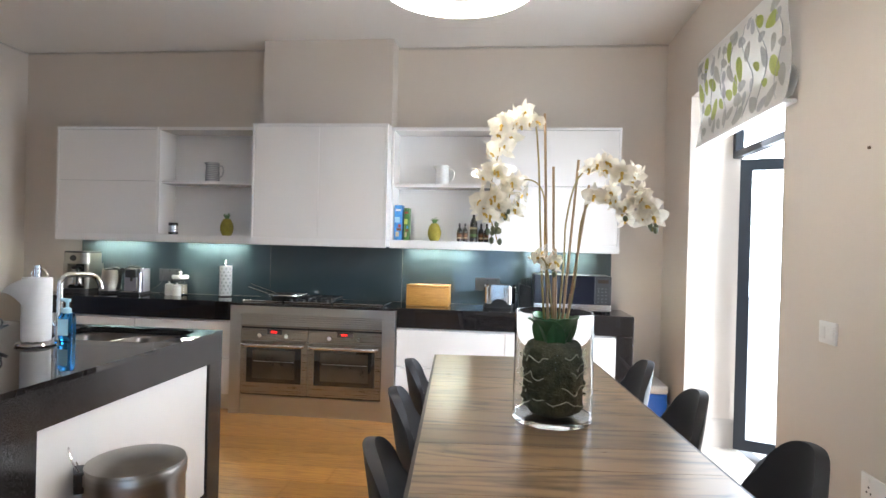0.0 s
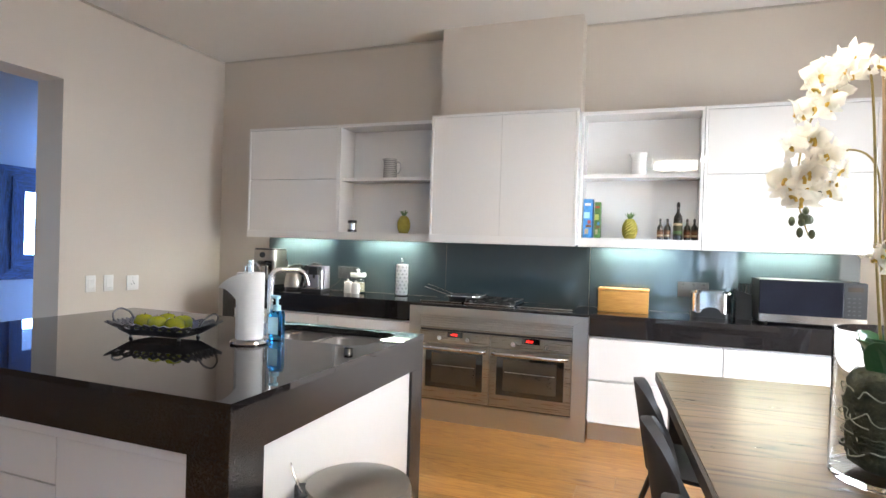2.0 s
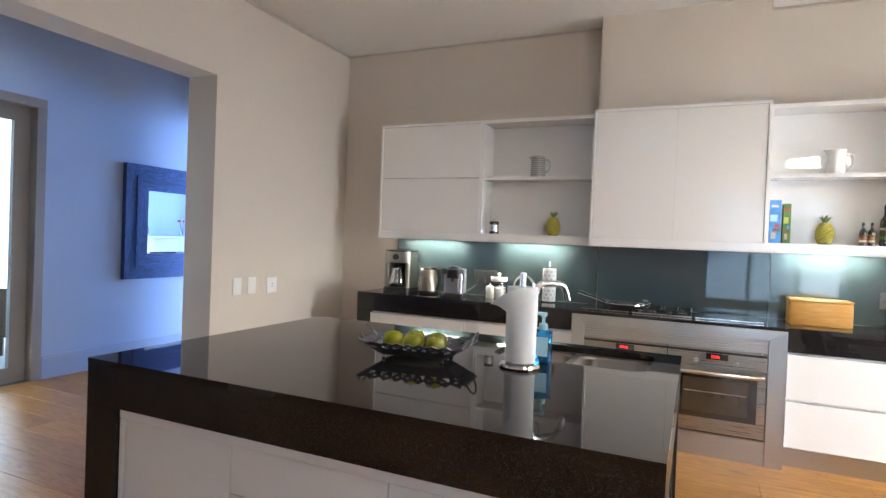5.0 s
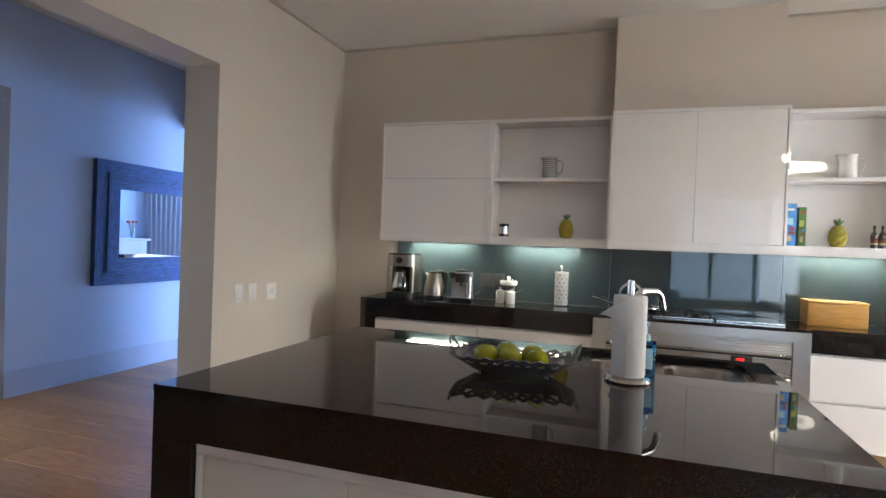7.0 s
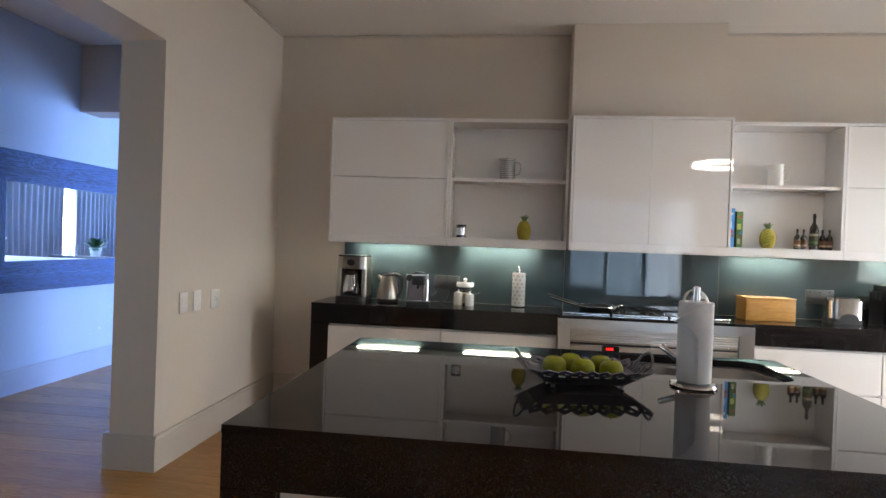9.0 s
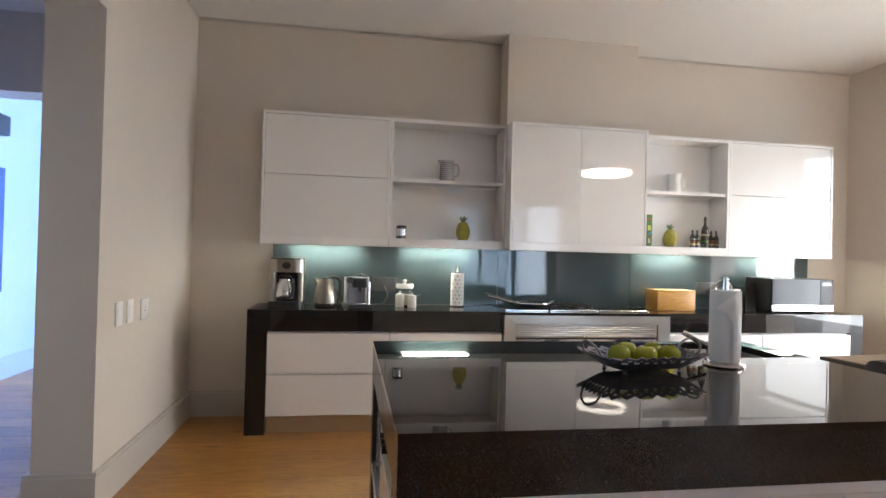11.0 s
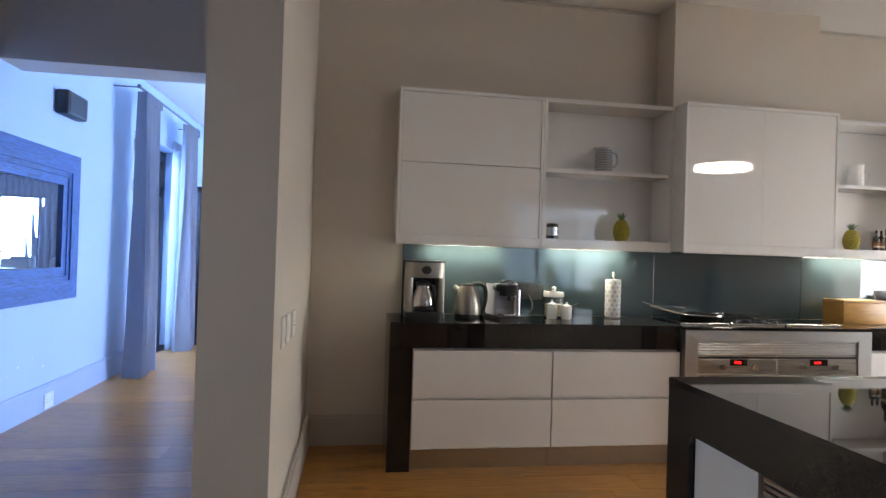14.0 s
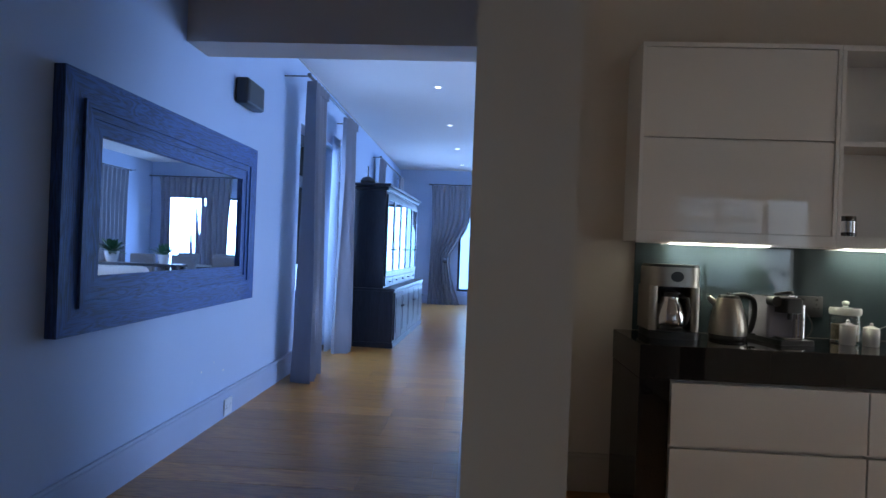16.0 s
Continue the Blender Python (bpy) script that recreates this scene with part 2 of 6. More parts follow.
BLUESOAP = clear("blue_liquid_soap", (0.05, 0.42, 1.0), 0.02, 1.35)
PALEBLUE = mat("pale_blue_plastic", (0.42, 0.68, 0.80), 0.35, var=0.05)
VASEGLASS = clear("thin_vase_glass", (0.985, 0.99, 0.99), 0.0, 1.09)
MWGLASS = mat("dark_microwave_door", (0.010, 0.011, 0.018), 0.09, var=0.2, bump=0, ior=1.35)
GLASS = clear("clear_glass", (0.98, 0.99, 0.985), 0.0, 1.36)
APPLE = mat("green_apple_skin", (0.25, 0.265, 0.005), 0.27, var=0.4, scale=9, fine=140, bump=0.02)
STALK = mat("brown_stalk", (0.10, 0.06, 0.03), 0.7)
SHELL = mat("charcoal_chair_shell", (0.016, 0.016, 0.021), 0.62, var=0.12, scale=20, fine=320, bump=0.04)
CHARCOALLEG = mat("dark_chair_leg", (0.02, 0.018, 0.018), 0.4)
BAMBOO = wood("bamboo", (0.42, 0.19, 0.04), (0.60, 0.32, 0.08), "X", 0.35, 10, 0.04, 0.05, (0.2, 0.8))
PINE = mat("olive_gold_ceramic", (0.38, 0.33, 0.06), 0.25, var=0.2, scale=30, bump=0.03)
PINELEAF = mat("green_ceramic_leaf", (0.09, 0.17, 0.05), 0.3, var=0.2)
BROWNGLASS = mat("dark_bottle_glass", (0.014, 0.010, 0.006), 0.1, var=0.2, bump=0, coat=1)
ORANGELABEL = mat("orange_bottle_label", (0.20, 0.085, 0.035), 0.6, var=0.5, scale=60)
CREAMLABEL = mat("cream_label", (0.5, 0.42, 0.28), 0.6, var=0.3, scale=60)
BOXBLUE = mat("blue_carton", (0.06, 0.26, 0.62), 0.4, var=0.4, scale=22)
BOXGREEN = mat("green_carton", (0.07, 0.17, 0.04), 0.4, var=0.4, scale=22)
RED = mat("red_print", (0.4, 0.06, 0.04), 0.5)
REDLED = glow("red_display", (1.0, 0.012, 0.008), 2.5)
BLUEFRAME = wood("blue_black_stained_wood", (0.005, 0.013, 0.045), (0.035, 0.10, 0.33), "Y", 0.56, 9, 0.1, 0.25, (0.3, 0.7))
BLUEFRAMEV = wood("blue_black_stained_wood_upright", (0.005, 0.013, 0.045), (0.035, 0.10, 0.33), "Z", 0.56, 9, 0.1, 0.25, (0.3, 0.7))
HUTCHWOOD = wood("near_black_hutch_wood", (0.006, 0.008, 0.013), (0.020, 0.025, 0.036), "Z", 0.32, 6, 0.08, 0.1)
CURTAIN = mat("grey_linen", (0.25, 0.255, 0.30), 0.9, var=0.08, scale=12, fine=300, bump=0.1, stretch=(1, 1, 0.2))
SHEER = mat("sheer_curtain", (0.75, 0.76, 0.78), 0.9, var=0.05, trans=0.4)
DARKFRAME = mat("dark_aluminium", (0.025, 0.03, 0.038), 0.35, 0.4, var=0.1)
GREYDOOR = mat("grey_painted_timber", (0.30, 0.28, 0.265), 0.45, var=0.06, scale=4)
MIRRORISH = mat("dark_reflective_glass", (0.55, 0.58, 0.62), 0.02, 0.9, var=0.05, bump=0, coat=1)
MIRROR = mat("silvered_mirror", (0.93, 0.94, 0.95), 0.004, 1.0, var=0.005, bump=0)
PETAL = mat("white_orchid_petal", (0.88, 0.81, 0.68), 0.6, var=0.05, scale=30, bump=0.03)
PETALCORE = mat("yellow_orchid_throat", (0.65, 0.42, 0.06), 0.5, var=0.3, scale=60)
BUD = mat("grey_green_bud", (0.16, 0.18, 0.10), 0.5, var=0.3)
STEM = mat("olive_stem", (0.33, 0.25, 0.08), 0.55, var=0.25, scale=20)
CANE = mat("tan_cane", (0.42, 0.28, 0.15), 0.6, var=0.15, scale=20)
LEAF = mat("dark_orchid_leaf", (0.045, 0.14, 0.06), 0.3, var=0.25, scale=10)
MOSS = mat("dark_root_moss", (0.075, 0.075, 0.045), 0.9, var=0.65, scale=28, fine=120, bump=0.8)
ROOT = mat("pale_root", (0.42, 0.40, 0.30), 0.7, var=0.3, scale=30)
COOLBLUE = mat("blue_cooler", (0.02, 0.14, 0.60), 0.35)
BLINDCLOTH = mat("printed_blind_cotton", (0.78, 0.76, 0.74), 0.9, var=0.04, scale=5, fine=320, bump=0.08)
PRINTLIME = mat("lime_print", (0.48, 0.55, 0.08), 0.9, var=0.15, scale=40)
PRINTGREY = mat("grey_print", (0.48, 0.48, 0.53), 0.9, var=0.2, scale=40)
PRINTPALE = mat("pale_grey_print", (0.50, 0.49, 0.49), 0.9, var=0.1, scale=40)
RINGGLOW = glow("warm_ring_light", (1.0, 0.90, 0.74), 78)
LED = glow("cool_led_strip", (1.0, 0.98, 0.74), 125)
SPOT = glow("downlight_bulb", (0.9, 0.95, 1.0), 14)
DAYGLOW = glow("bright_overcast_distance", (0.93, 0.97, 1.0), 14)
BLUEDAY = glow("bright_blue_distance", (0.30, 0.60, 1.0), 6)
WESTDAY = glow("bright_terrace_distance", (0.62, 0.83, 1.0), 2.6)
FARGLOW = glow("soft_distance", (0.6, 0.8, 1.0), 0.3)
UPHOLSTERY = mat("pale_upholstery", (0.62, 0.60, 0.58), 0.9, var=0.06, scale=30, fine=280, bump=0.1)
GREYUPH = mat("grey_upholstery", (0.25, 0.26, 0.29), 0.9, var=0.1, scale=30, fine=280, bump=0.1)
TERRACE = mat("terrace_paving", (0.42, 0.41, 0.39), 0.8, var=0.15, scale=3, bump=0.1)
TULIP = mat("coral_tulip", (0.65, 0.16, 0.08), 0.5, var=0.2)


def thin(m, colour, share):
    """Lets light through a thin sheet such as a petal."""
    n, k = m.node_tree.nodes, m.node_tree.links
    tr_, mx = n.new("ShaderNodeBsdfTranslucent"), n.new("ShaderNodeMixShader")
    tr_.inputs["Color"].default_value = (*colour, 1)
    mx.inputs["Fac"].default_value = share
    k.new(n["Principled BSDF"].outputs["BSDF"], mx.inputs[1])
    k.new(tr_.outputs["BSDF"], mx.inputs[2])
    k.new(mx.outputs["Shader"], n["Material Output"].inputs["Surface"])


thin(PETAL, (0.92, 0.89, 0.80), 0.5)
thin(SHEER, (0.8, 0.85, 0.95), 0.5)
thin(BLINDCLOTH, (0.8, 0.78, 0.74), 0.35)
for m_ in (PRINTLIME, PRINTGREY, PRINTPALE):
    thin(m_, (0.6, 0.6, 0.5), 0.3)
thin(PAPER, (0.85, 0.85, 0.85), 0.2)

# ---- building helpers ----
def part(name, bm, material, parent=None, label="", smooth=False):
    """Links a bmesh as one mesh object, under a thing or a part."""
    me = bpy.data.meshes.new(name)
    bmesh.ops.recalc_face_normals(bm, faces=bm.faces)
    bm.to_mesh(me)
    bm.free()
    me.materials.append(material)
    if smooth:
        me.shade_smooth()
        me.set_sharp_from_angle(angle=radians(40))
    ob = new(name, me)
    ob.parent = parent
    if label:
        tagged(ob, label)
    return ob


def thing(name, label, category, loc=(0, 0, 0), rz=0, group="", kind=""):
    ob = new(name)
    ob.empty_display_size = 0.1
    ob.matrix_world = pose(*loc, 0, 0, rz)
    return tagged(ob, label, category, group, kind)


def box(bm, a, b, bevel=0.0, segs=2, m=None):
    c = [(p + q) / 2 for p, q in zip(a, b)]
    s = [abs(q - p) for p, q in zip(a, b)]
    mm = Matrix.Translation(c) @ Matrix.Diagonal((*s, 1))
    vs = bmesh.ops.create_cube(bm, size=1, matrix=(m @ mm) if m else mm)["verts"]
    if bevel:
        es = {e for v in vs for e in v.link_edges}
        bmesh.ops.bevel(bm, geom=list(es), offset=bevel, segments=segs, affect="EDGES", profile=0.5)
    return bm


def B(a, b, bevel=0.0, segs=2):
    return box(bmesh.new(), a, b, bevel, segs)


def boxes(*pairs, bevel=0.0):
    bm = bmesh.new()
    for a, b in pairs:
        box(bm, a, b, bevel)
    return bm


def lathe(profile, segs=28, bm=None, at=(0, 0, 0), sx=1.0, sy=1.0):
    """Turns (radius, height) rows about z."""
    bm = bm or bmesh.new()
    rows = []
    for r, z in profile:
        if r < 1e-5:
            rows.append([bm.verts.new((at[0], at[1], at[2] + z))])
        else:
            rows.append([bm.verts.new((at[0] + sx * r * math.cos(2 * math.pi * i / segs), at[1] + sy * r * math.sin(2 * math.pi * i / segs), at[2] + z)) for i in range(segs)])
    for p, q in zip(rows, rows[1:]):
        for i in range(segs):
            j = (i + 1) % segs
            if len(p) == 1 and len(q) == 1:
                continue
            if len(p) == 1:
                bm.faces.new((p[0], q[i], q[j]))
            elif len(q) == 1:
                bm.faces.new((p[i], p[j], q[0]))
            else:
                bm.faces.new((p[i], p[j], q[j], q[i]))
    return bm


def tube(points, r, segs=8, bm=None, closed=False, taper=1.0):
    """A round bar along points."""
    bm = bm or bmesh.new()
    pts = [Vector(p) for p in points]
    rings, n = [], len(pts)
    side = None
    for i, p in enumerate(pts):
        if closed:
            d = pts[(i + 1) % n] - pts[i - 1]
        else:
            d = pts[min(i + 1, n - 1)] - pts[max(i - 1, 0)]
        d.normalize()
        if side is None:
            side = d.orthogonal().normalized()
        side = (side - d * side.dot(d)).normalized()
        up = d.cross(side)
        rr = r * (1 + (taper - 1) * i / max(1, n - 1))
        rings.append([bm.verts.new(p + rr * (math.cos(2 * math.pi * k / segs) * side + math.sin(2 * math.pi * k / segs) * up)) for k in range(segs)])
    pairs = list(zip(rings, rings[1:])) + ([(rings[-1], rings[0])] if closed else [])
    for a, b in pairs:
        for k in range(segs):
            j = (k + 1) % segs
            bm.faces.new((a[k], a[j], b[j], b[k]))
    if not closed:
        bm.faces.new(rings[0])
        bm.faces.new(list(reversed(rings[-1])))
    return bm


def arc(c, r, a0, a1, n, plane="xz"):
    out = []
    for i in range(n + 1):
        a = radians(a0 + (a1 - a0) * i / n)
        u, v = r * math.cos(a), r * math.sin(a)
        out.append({"xz": (c[0] + u, c[1], c[2] + v), "yz": (c[0], c[1] + u, c[2] + v), "xy": (c[0] + u, c[1] + v, c[2])}[plane])
    return out


def slab(outline, z0, z1, bevel=0.0, bm=None):
    """A flat solid from an outline of (x, y)."""
    bm = bm or bmesh.new()
    lo = [bm.verts.new((x, y, z0)) for x, y in outline]
    hi = [bm.verts.new((x, y, z1)) for x, y in outline]
    bm.faces.new(list(reversed(lo)))
    top = bm.faces.new(hi)
    n = len(lo)
    for i in range(n):
        bm.faces.new((lo[i], lo[(i + 1) % n], hi[(i + 1) % n], hi[i]))
    if bevel:
        bmesh.ops.bevel(bm, geom=list(top.edges), offset=bevel, segments=2, affect="EDGES")
    return bm


def rounded(x0, x1, y0, y1, r, n=6):
    pts = []
    for cx, cy, a in ((x1 - r, y1 - r, 0), (x0 + r, y1 - r, 90), (x0 + r, y0 + r, 180), (x1 - r, y0 + r, 270)):
        pts += [(cx + r * math.cos(radians(a + 90 * i / n)), cy + r * math.sin(radians(a + 90 * i / n))) for i in range(n + 1)]
    return pts


def grid(fn, nu, nv, thick=0.0, bm=None):
    """A sheet fn(u, v), u and v from 0 to 1, with thickness."""
    bm = bm or bmesh.new()
    vs = [[bm.verts.new(fn(i / nu, j / nv)) for j in range(nv + 1)] for i in range(nu + 1)]
    fs = [bm.faces.new((vs[i][j], vs[i + 1][j], vs[i + 1][j + 1], vs[i][j + 1])) for i in range(nu) for j in range(nv)]
    if thick:
        bm.normal_update()
        bmesh.ops.solidify(bm, geom=fs, thickness=thick)
    return bm


def curve3(pts, n=18):
    """A smooth line through points."""
    p = [Vector(q) for q in pts]
    p = [2 * p[0] - p[1]] + p + [2 * p[-1] - p[-2]]
    out = []
    m_ = len(p) - 3
    for i in range(n + 1):
        t = min(m_ - 1e-6, i * m_ / n)
        k, f = int(t), t - int(t)
        a, b, c, d = p[k:k + 4]
        out.append(0.5 * ((2 * b) + (c - a) * f + (2 * a - 5 * b + 4 * c - d) * f * f + (3 * b - a - 3 * c + d) * f ** 3))
    return out


def structure(name, bm, material, label, category):
    return tagged(part(name, bm, material), label, category, kind="structure")

# ---- the large structure ----
XW, XE, YN, YS, H = -4.71, 1.137, 5.07, -2.6, 3.11       # kitchen: west, east, north, south, ceiling
HW, LN, LE = -6.76, 15.1, -0.7                             # hall and living room: west wall, far wall, east wall
structure("floor", B((HW - 0.3, YS - 0.3, -0.2), (1.6, LN + 0.3, -0.012)), TABLEEDGE, "dark bed under the oak floor planks", "floor")
structure("ceiling", boxes(((HW - 0.3, YS - 0.3, H), (1.6, LN + 0.3, H + 0.2))), CEIL, "smooth off-white painted plaster ceiling", "ceiling")
structure("ceiling_shadow_gap", boxes(((XW, YN - 0.012, H - 0.018), (XE, YN - 0.0005, H - 0.004)), ((XW + 0.0005, YS, H - 0.018), (XW + 0.012, YN - 0.012, H - 0.004)), ((HW + 0.0005, 5.55, H - 0.018), (HW + 0.012, LN, H - 0.004))), SKIRT, "thin shadow line under the ceiling", "trim")
structure("wall_north", B((-4.985, YN, 0), (1.5, 5.55, H)), WALL, "plain greige painted kitchen wall", "wall")
structure("chimney_breast", B((-2.27, 4.845, 2.3), (-1.14, YN, H)), WALL, "boxed greige chimney breast above the cabinets", "wall")
structure("wall_east", boxes(((XE, YS, 0), (1.5, 3.03, H)), ((XE, 4.42, 0), (1.5, YN, H)), ((XE, 3.03, 2.5), (1.5, 4.42, H))), WALL, "greige wall with a tall terrace door opening", "wall")
structure("wall_south", boxes(((-4.985, YS - 0.25, 0), (-1.4, YS, H)), ((1.0, YS - 0.25, 0), (1.5, YS, H)), ((-1.4, YS - 0.25, 0), (1.0, YS, 0.35)), ((-1.4, YS - 0.25, 2.45), (1.0, YS, H))), WALL, "greige wall with a tall window", "wall")
structure("wall_west", boxes(((-4.985, 3.42, 0), (XW, YN, H)), ((-4.985, YS, 0), (XW, -0.6, H)), ((-4.985, -0.6, 2.475), (XW, 3.42, H))), WALL, "greige wall with a wide cased opening to the hall", "wall")
structure("beam", B((HW, 5.275, 2.487), (-4.985, 5.55, H)), WALL, "deep painted beam between hall and living room", "beam")
structure("wall_hall", boxes(((HW - 0.3, YS, 0), (HW, 1.9, H)), ((HW - 0.3, 1.9, 2.44), (HW, 3.48, H)), ((HW - 0.3, 3.48, 0), (HW, 7.55, H)), ((HW - 0.3, 7.55, 2.5), (HW, 9.07, H)), ((HW - 0.3, 9.07, 0), (HW, 11.9, H)), ((HW - 0.3, 11.9, 2.45), (HW, 14.2, H)), ((HW - 0.3, 14.2, 0), (HW, LN, H))), HALLWALL, "painted wall with glazed door openings, blue daylight put into its colour", "wall")
structure("wall_hall_south", B((HW, YS - 0.25, 0), (-4.985, YS, H)), WALL, "plain painted hall end wall", "wall")
structure("wall_living_north", boxes(((HW, LN, 0), (-5.35, LN + 0.3, H)), ((-1.6, LN, 0), (1.6, LN + 0.3, H)), ((-5.35, LN, 2.3), (-1.6, LN + 0.3, H)), ((-5.35, LN, 0), (-1.6, LN + 0.3, 0.3))), HALLWALL, "far painted wall with a wide window, blue daylight put into its colour", "wall")
structure("wall_living_east", boxes(((LE, 5.55, 0), (LE + 0.3, 6.6, H)), ((LE, 8.6, 0), (LE + 0.3, 10.8, H)), ((LE, 13.2, 0), (LE + 0.3, LN, H)), ((LE, 6.6, 2.5), (LE + 0.3, 8.6, H)), ((LE, 10.8, 2.4), (LE + 0.3, 13.2, H))), HALLWALL, "living room wall with tall windows, blue daylight put into its colour", "wall")


def skirting(name, runs, paint=None, label="tall greige painted skirting board"):
    bm = bmesh.new()
    for a, b in runs:
        box(bm, (*a, 0), (*b, 0.185), 0.0)
        # small step on top
        box(bm, (a[0] + 0.006 * (a[0] != b[0] and abs(b[0] - a[0]) < 0.05), a[1] + 0.006 * (abs(b[1] - a[1]) < 0.05), 0.185), (b[0] - 0.006 * (abs(b[0] - a[0]) < 0.05), b[1] - 0.006 * (abs(b[1] - a[1]) < 0.05), 0.205))
    return structure(name, bm, paint or SKIRT, label, "skirting")


skirting("baseboard_kitchen", [((XW, 3.42), (XW + 0.025, YN - 0.025)), ((XW, YN - 0.025), (-4.2, YN)), ((0.82, YN - 0.025), (XE - 0.025, YN)), ((XE - 0.025, 4.42), (XE, YN)), ((XE - 0.025, YS), (XE, 3.03))])
skirting("baseboard_pillar", [((-5.01, 3.395), (XW + 0.025, 3.42)), ((-5.01, 3.42), (-4.985, 5.55))])
skirting("baseboard_hall", [((HW, 3.48), (HW + 0.025, 7.55)), ((HW, 9.07), (HW + 0.025, 11.9)), ((HW, YS), (HW + 0.025, 1.9))], HALLSKIRT, "tall painted skirting board, blue daylight put into its colour")
skirting("baseboard_living", [((HW + 0.025, LN - 0.025), (LE, LN)), ((LE - 0.025, 5.55), (LE, LN - 0.025))], HALLSKIRT, "tall painted skirting board, blue daylight put into its colour")
skirting("baseboard_reveal", [((XE, 4.395), (1.5, 4.42))])

# outside: one ground sheet and a bright distance
structure("ground", B((-400, -400, -0.4), (400, 400, -0.2)), TERRACE, "pale terrace paving running to the horizon", "ground")
structure("backdrop_east", B((9.0, -6, -0.2), (9.05, 60, 9)), DAYGLOW, "bright hazy daylight beyond the terrace door", "backdrop")
structure("backdrop_west", B((-13.05, -8, -0.2), (-13.0, 22, 6)), WESTDAY, "bright bluish daylight beyond the windows", "backdrop")
structure("backdrop_north", B((-10, 19.0, -0.2), (5, 19.05, 6)), BLUEDAY, "bright bluish daylight beyond the far window", "backdrop")
structure("backdrop_south", B((-6, -8.05, -0.2), (4, -8.0, 6)), FARGLOW, "bright hazy daylight beyond the kitchen window", "backdrop")


# windows and doors
def glazing(name, label, category, loc, rz, w, h, z0, mats, mullions=(), transoms=(), fw=0.06, depth=0.06):
    """A framed light, width along local x, base at z0."""
    t = thing(name, label, category, loc, rz, kind="structure")
    bm = boxes(((0, -depth / 2, z0), (fw, depth / 2, z0 + h)), ((w - fw, -depth / 2, z0), (w, depth / 2, z0 + h)), ((fw, -depth / 2, z0), (w - fw, depth / 2, z0 + fw)), ((fw, -depth / 2, z0 + h - fw), (w - fw, depth / 2, z0 + h)))
    part("window_frame", bm, mats, t)
    xs = [fw] + list(mullions) + [w - fw]
    for x in mullions:
        part("mullion", B((x - fw / 2, -depth / 2 - 0.004, z0 + fw), (x + fw / 2, depth / 2 + 0.004, z0 + h - fw)), mats, t)
    for z in transoms:
        part("transom", B((fw, -depth / 2 + 0.004, z - fw / 2), (w - fw, depth / 2 - 0.004, z + fw / 2)), mats, t)
    for a, b in zip(xs, xs[1:]):
        p = part("pane", B((a, -0.004, z0 + fw), (b, 0.004, z0 + h - fw)), GLASS, t)
        p.visible_shadow = False
    return t


glazing("window_1", "dark aluminium kitchen window frame", "window", (1.0, YS - 0.12, 0), 180, 2.4, 2.1, 0.35, DARKFRAME, (0.8, 1.6), (2.0,))
glazing("door_1", "dark framed glazed door with transom", "glass door", (HW - 0.2, 7.55, 0), 90, 1.52, 2.5, 0, DARKFRAME, (0.76,), (1.98,), 0.12)
glazing("window_2", "dark framed living room window", "window", (HW - 0.2, 11.9, 0), 90, 2.3, 2.45, 0, DARKFRAME, (1.15,), (1.93,), 0.08)
glazing("window_3", "wide dark framed window", "window", (-5.35, LN + 0.15, 0), 0, 3.75, 2.0, 0.3, DARKFRAME, (1.9,), (), 0.06)
glazing("window_4", "tall living room window", "window", (LE + 0.15, 6.6, 0), 90, 2.0, 2.5, 0, DARKFRAME, (1.0,), (), 0.06)
glazing("window_5", "tall living room window", "window", (LE + 0.15, 10.8, 0), 90, 2.4, 2.4, 0, DARKFRAME, (1.3,), (), 0.06)
glazing("door_2", "grey painted timber glazed hall door", "glass door", (HW - 0.1, 1.98, 0), 90, 1.42, 2.36, 0, GREYDOOR, (0.71,), (), 0.13, 0.05)
structure("door_frame_hall", boxes(((HW - 0.16, 3.40, 0), (HW + 0.02, 3.48, 2.36)), ((HW - 0.16, 1.9, 0), (HW + 0.02, 1.98, 2.36)), ((HW - 0.16, 1.9, 2.36), (HW + 0.02, 3.48, 2.44)), bevel=0.006), GREYDOOR, "grey painted timber door frame", "door frame")
glazing("door_3", "dark framed terrace door standing open outwards", "glass door", (1.46, 4.36, 0), -22, 1.0, 2.02, 0.02, DARKFRAME, (), (), 0.075)
glazing("window_6", "dark framed fanlight over the terrace door", "window", (1.46, 3.03, 0), 90, 1.39, 0.44, 2.06, DARKFRAME, (), (), 0.045)

# ---- kitchen units ----
YF = 4.81          # front of the wall units
wall_cab_group = "white gloss wall units"


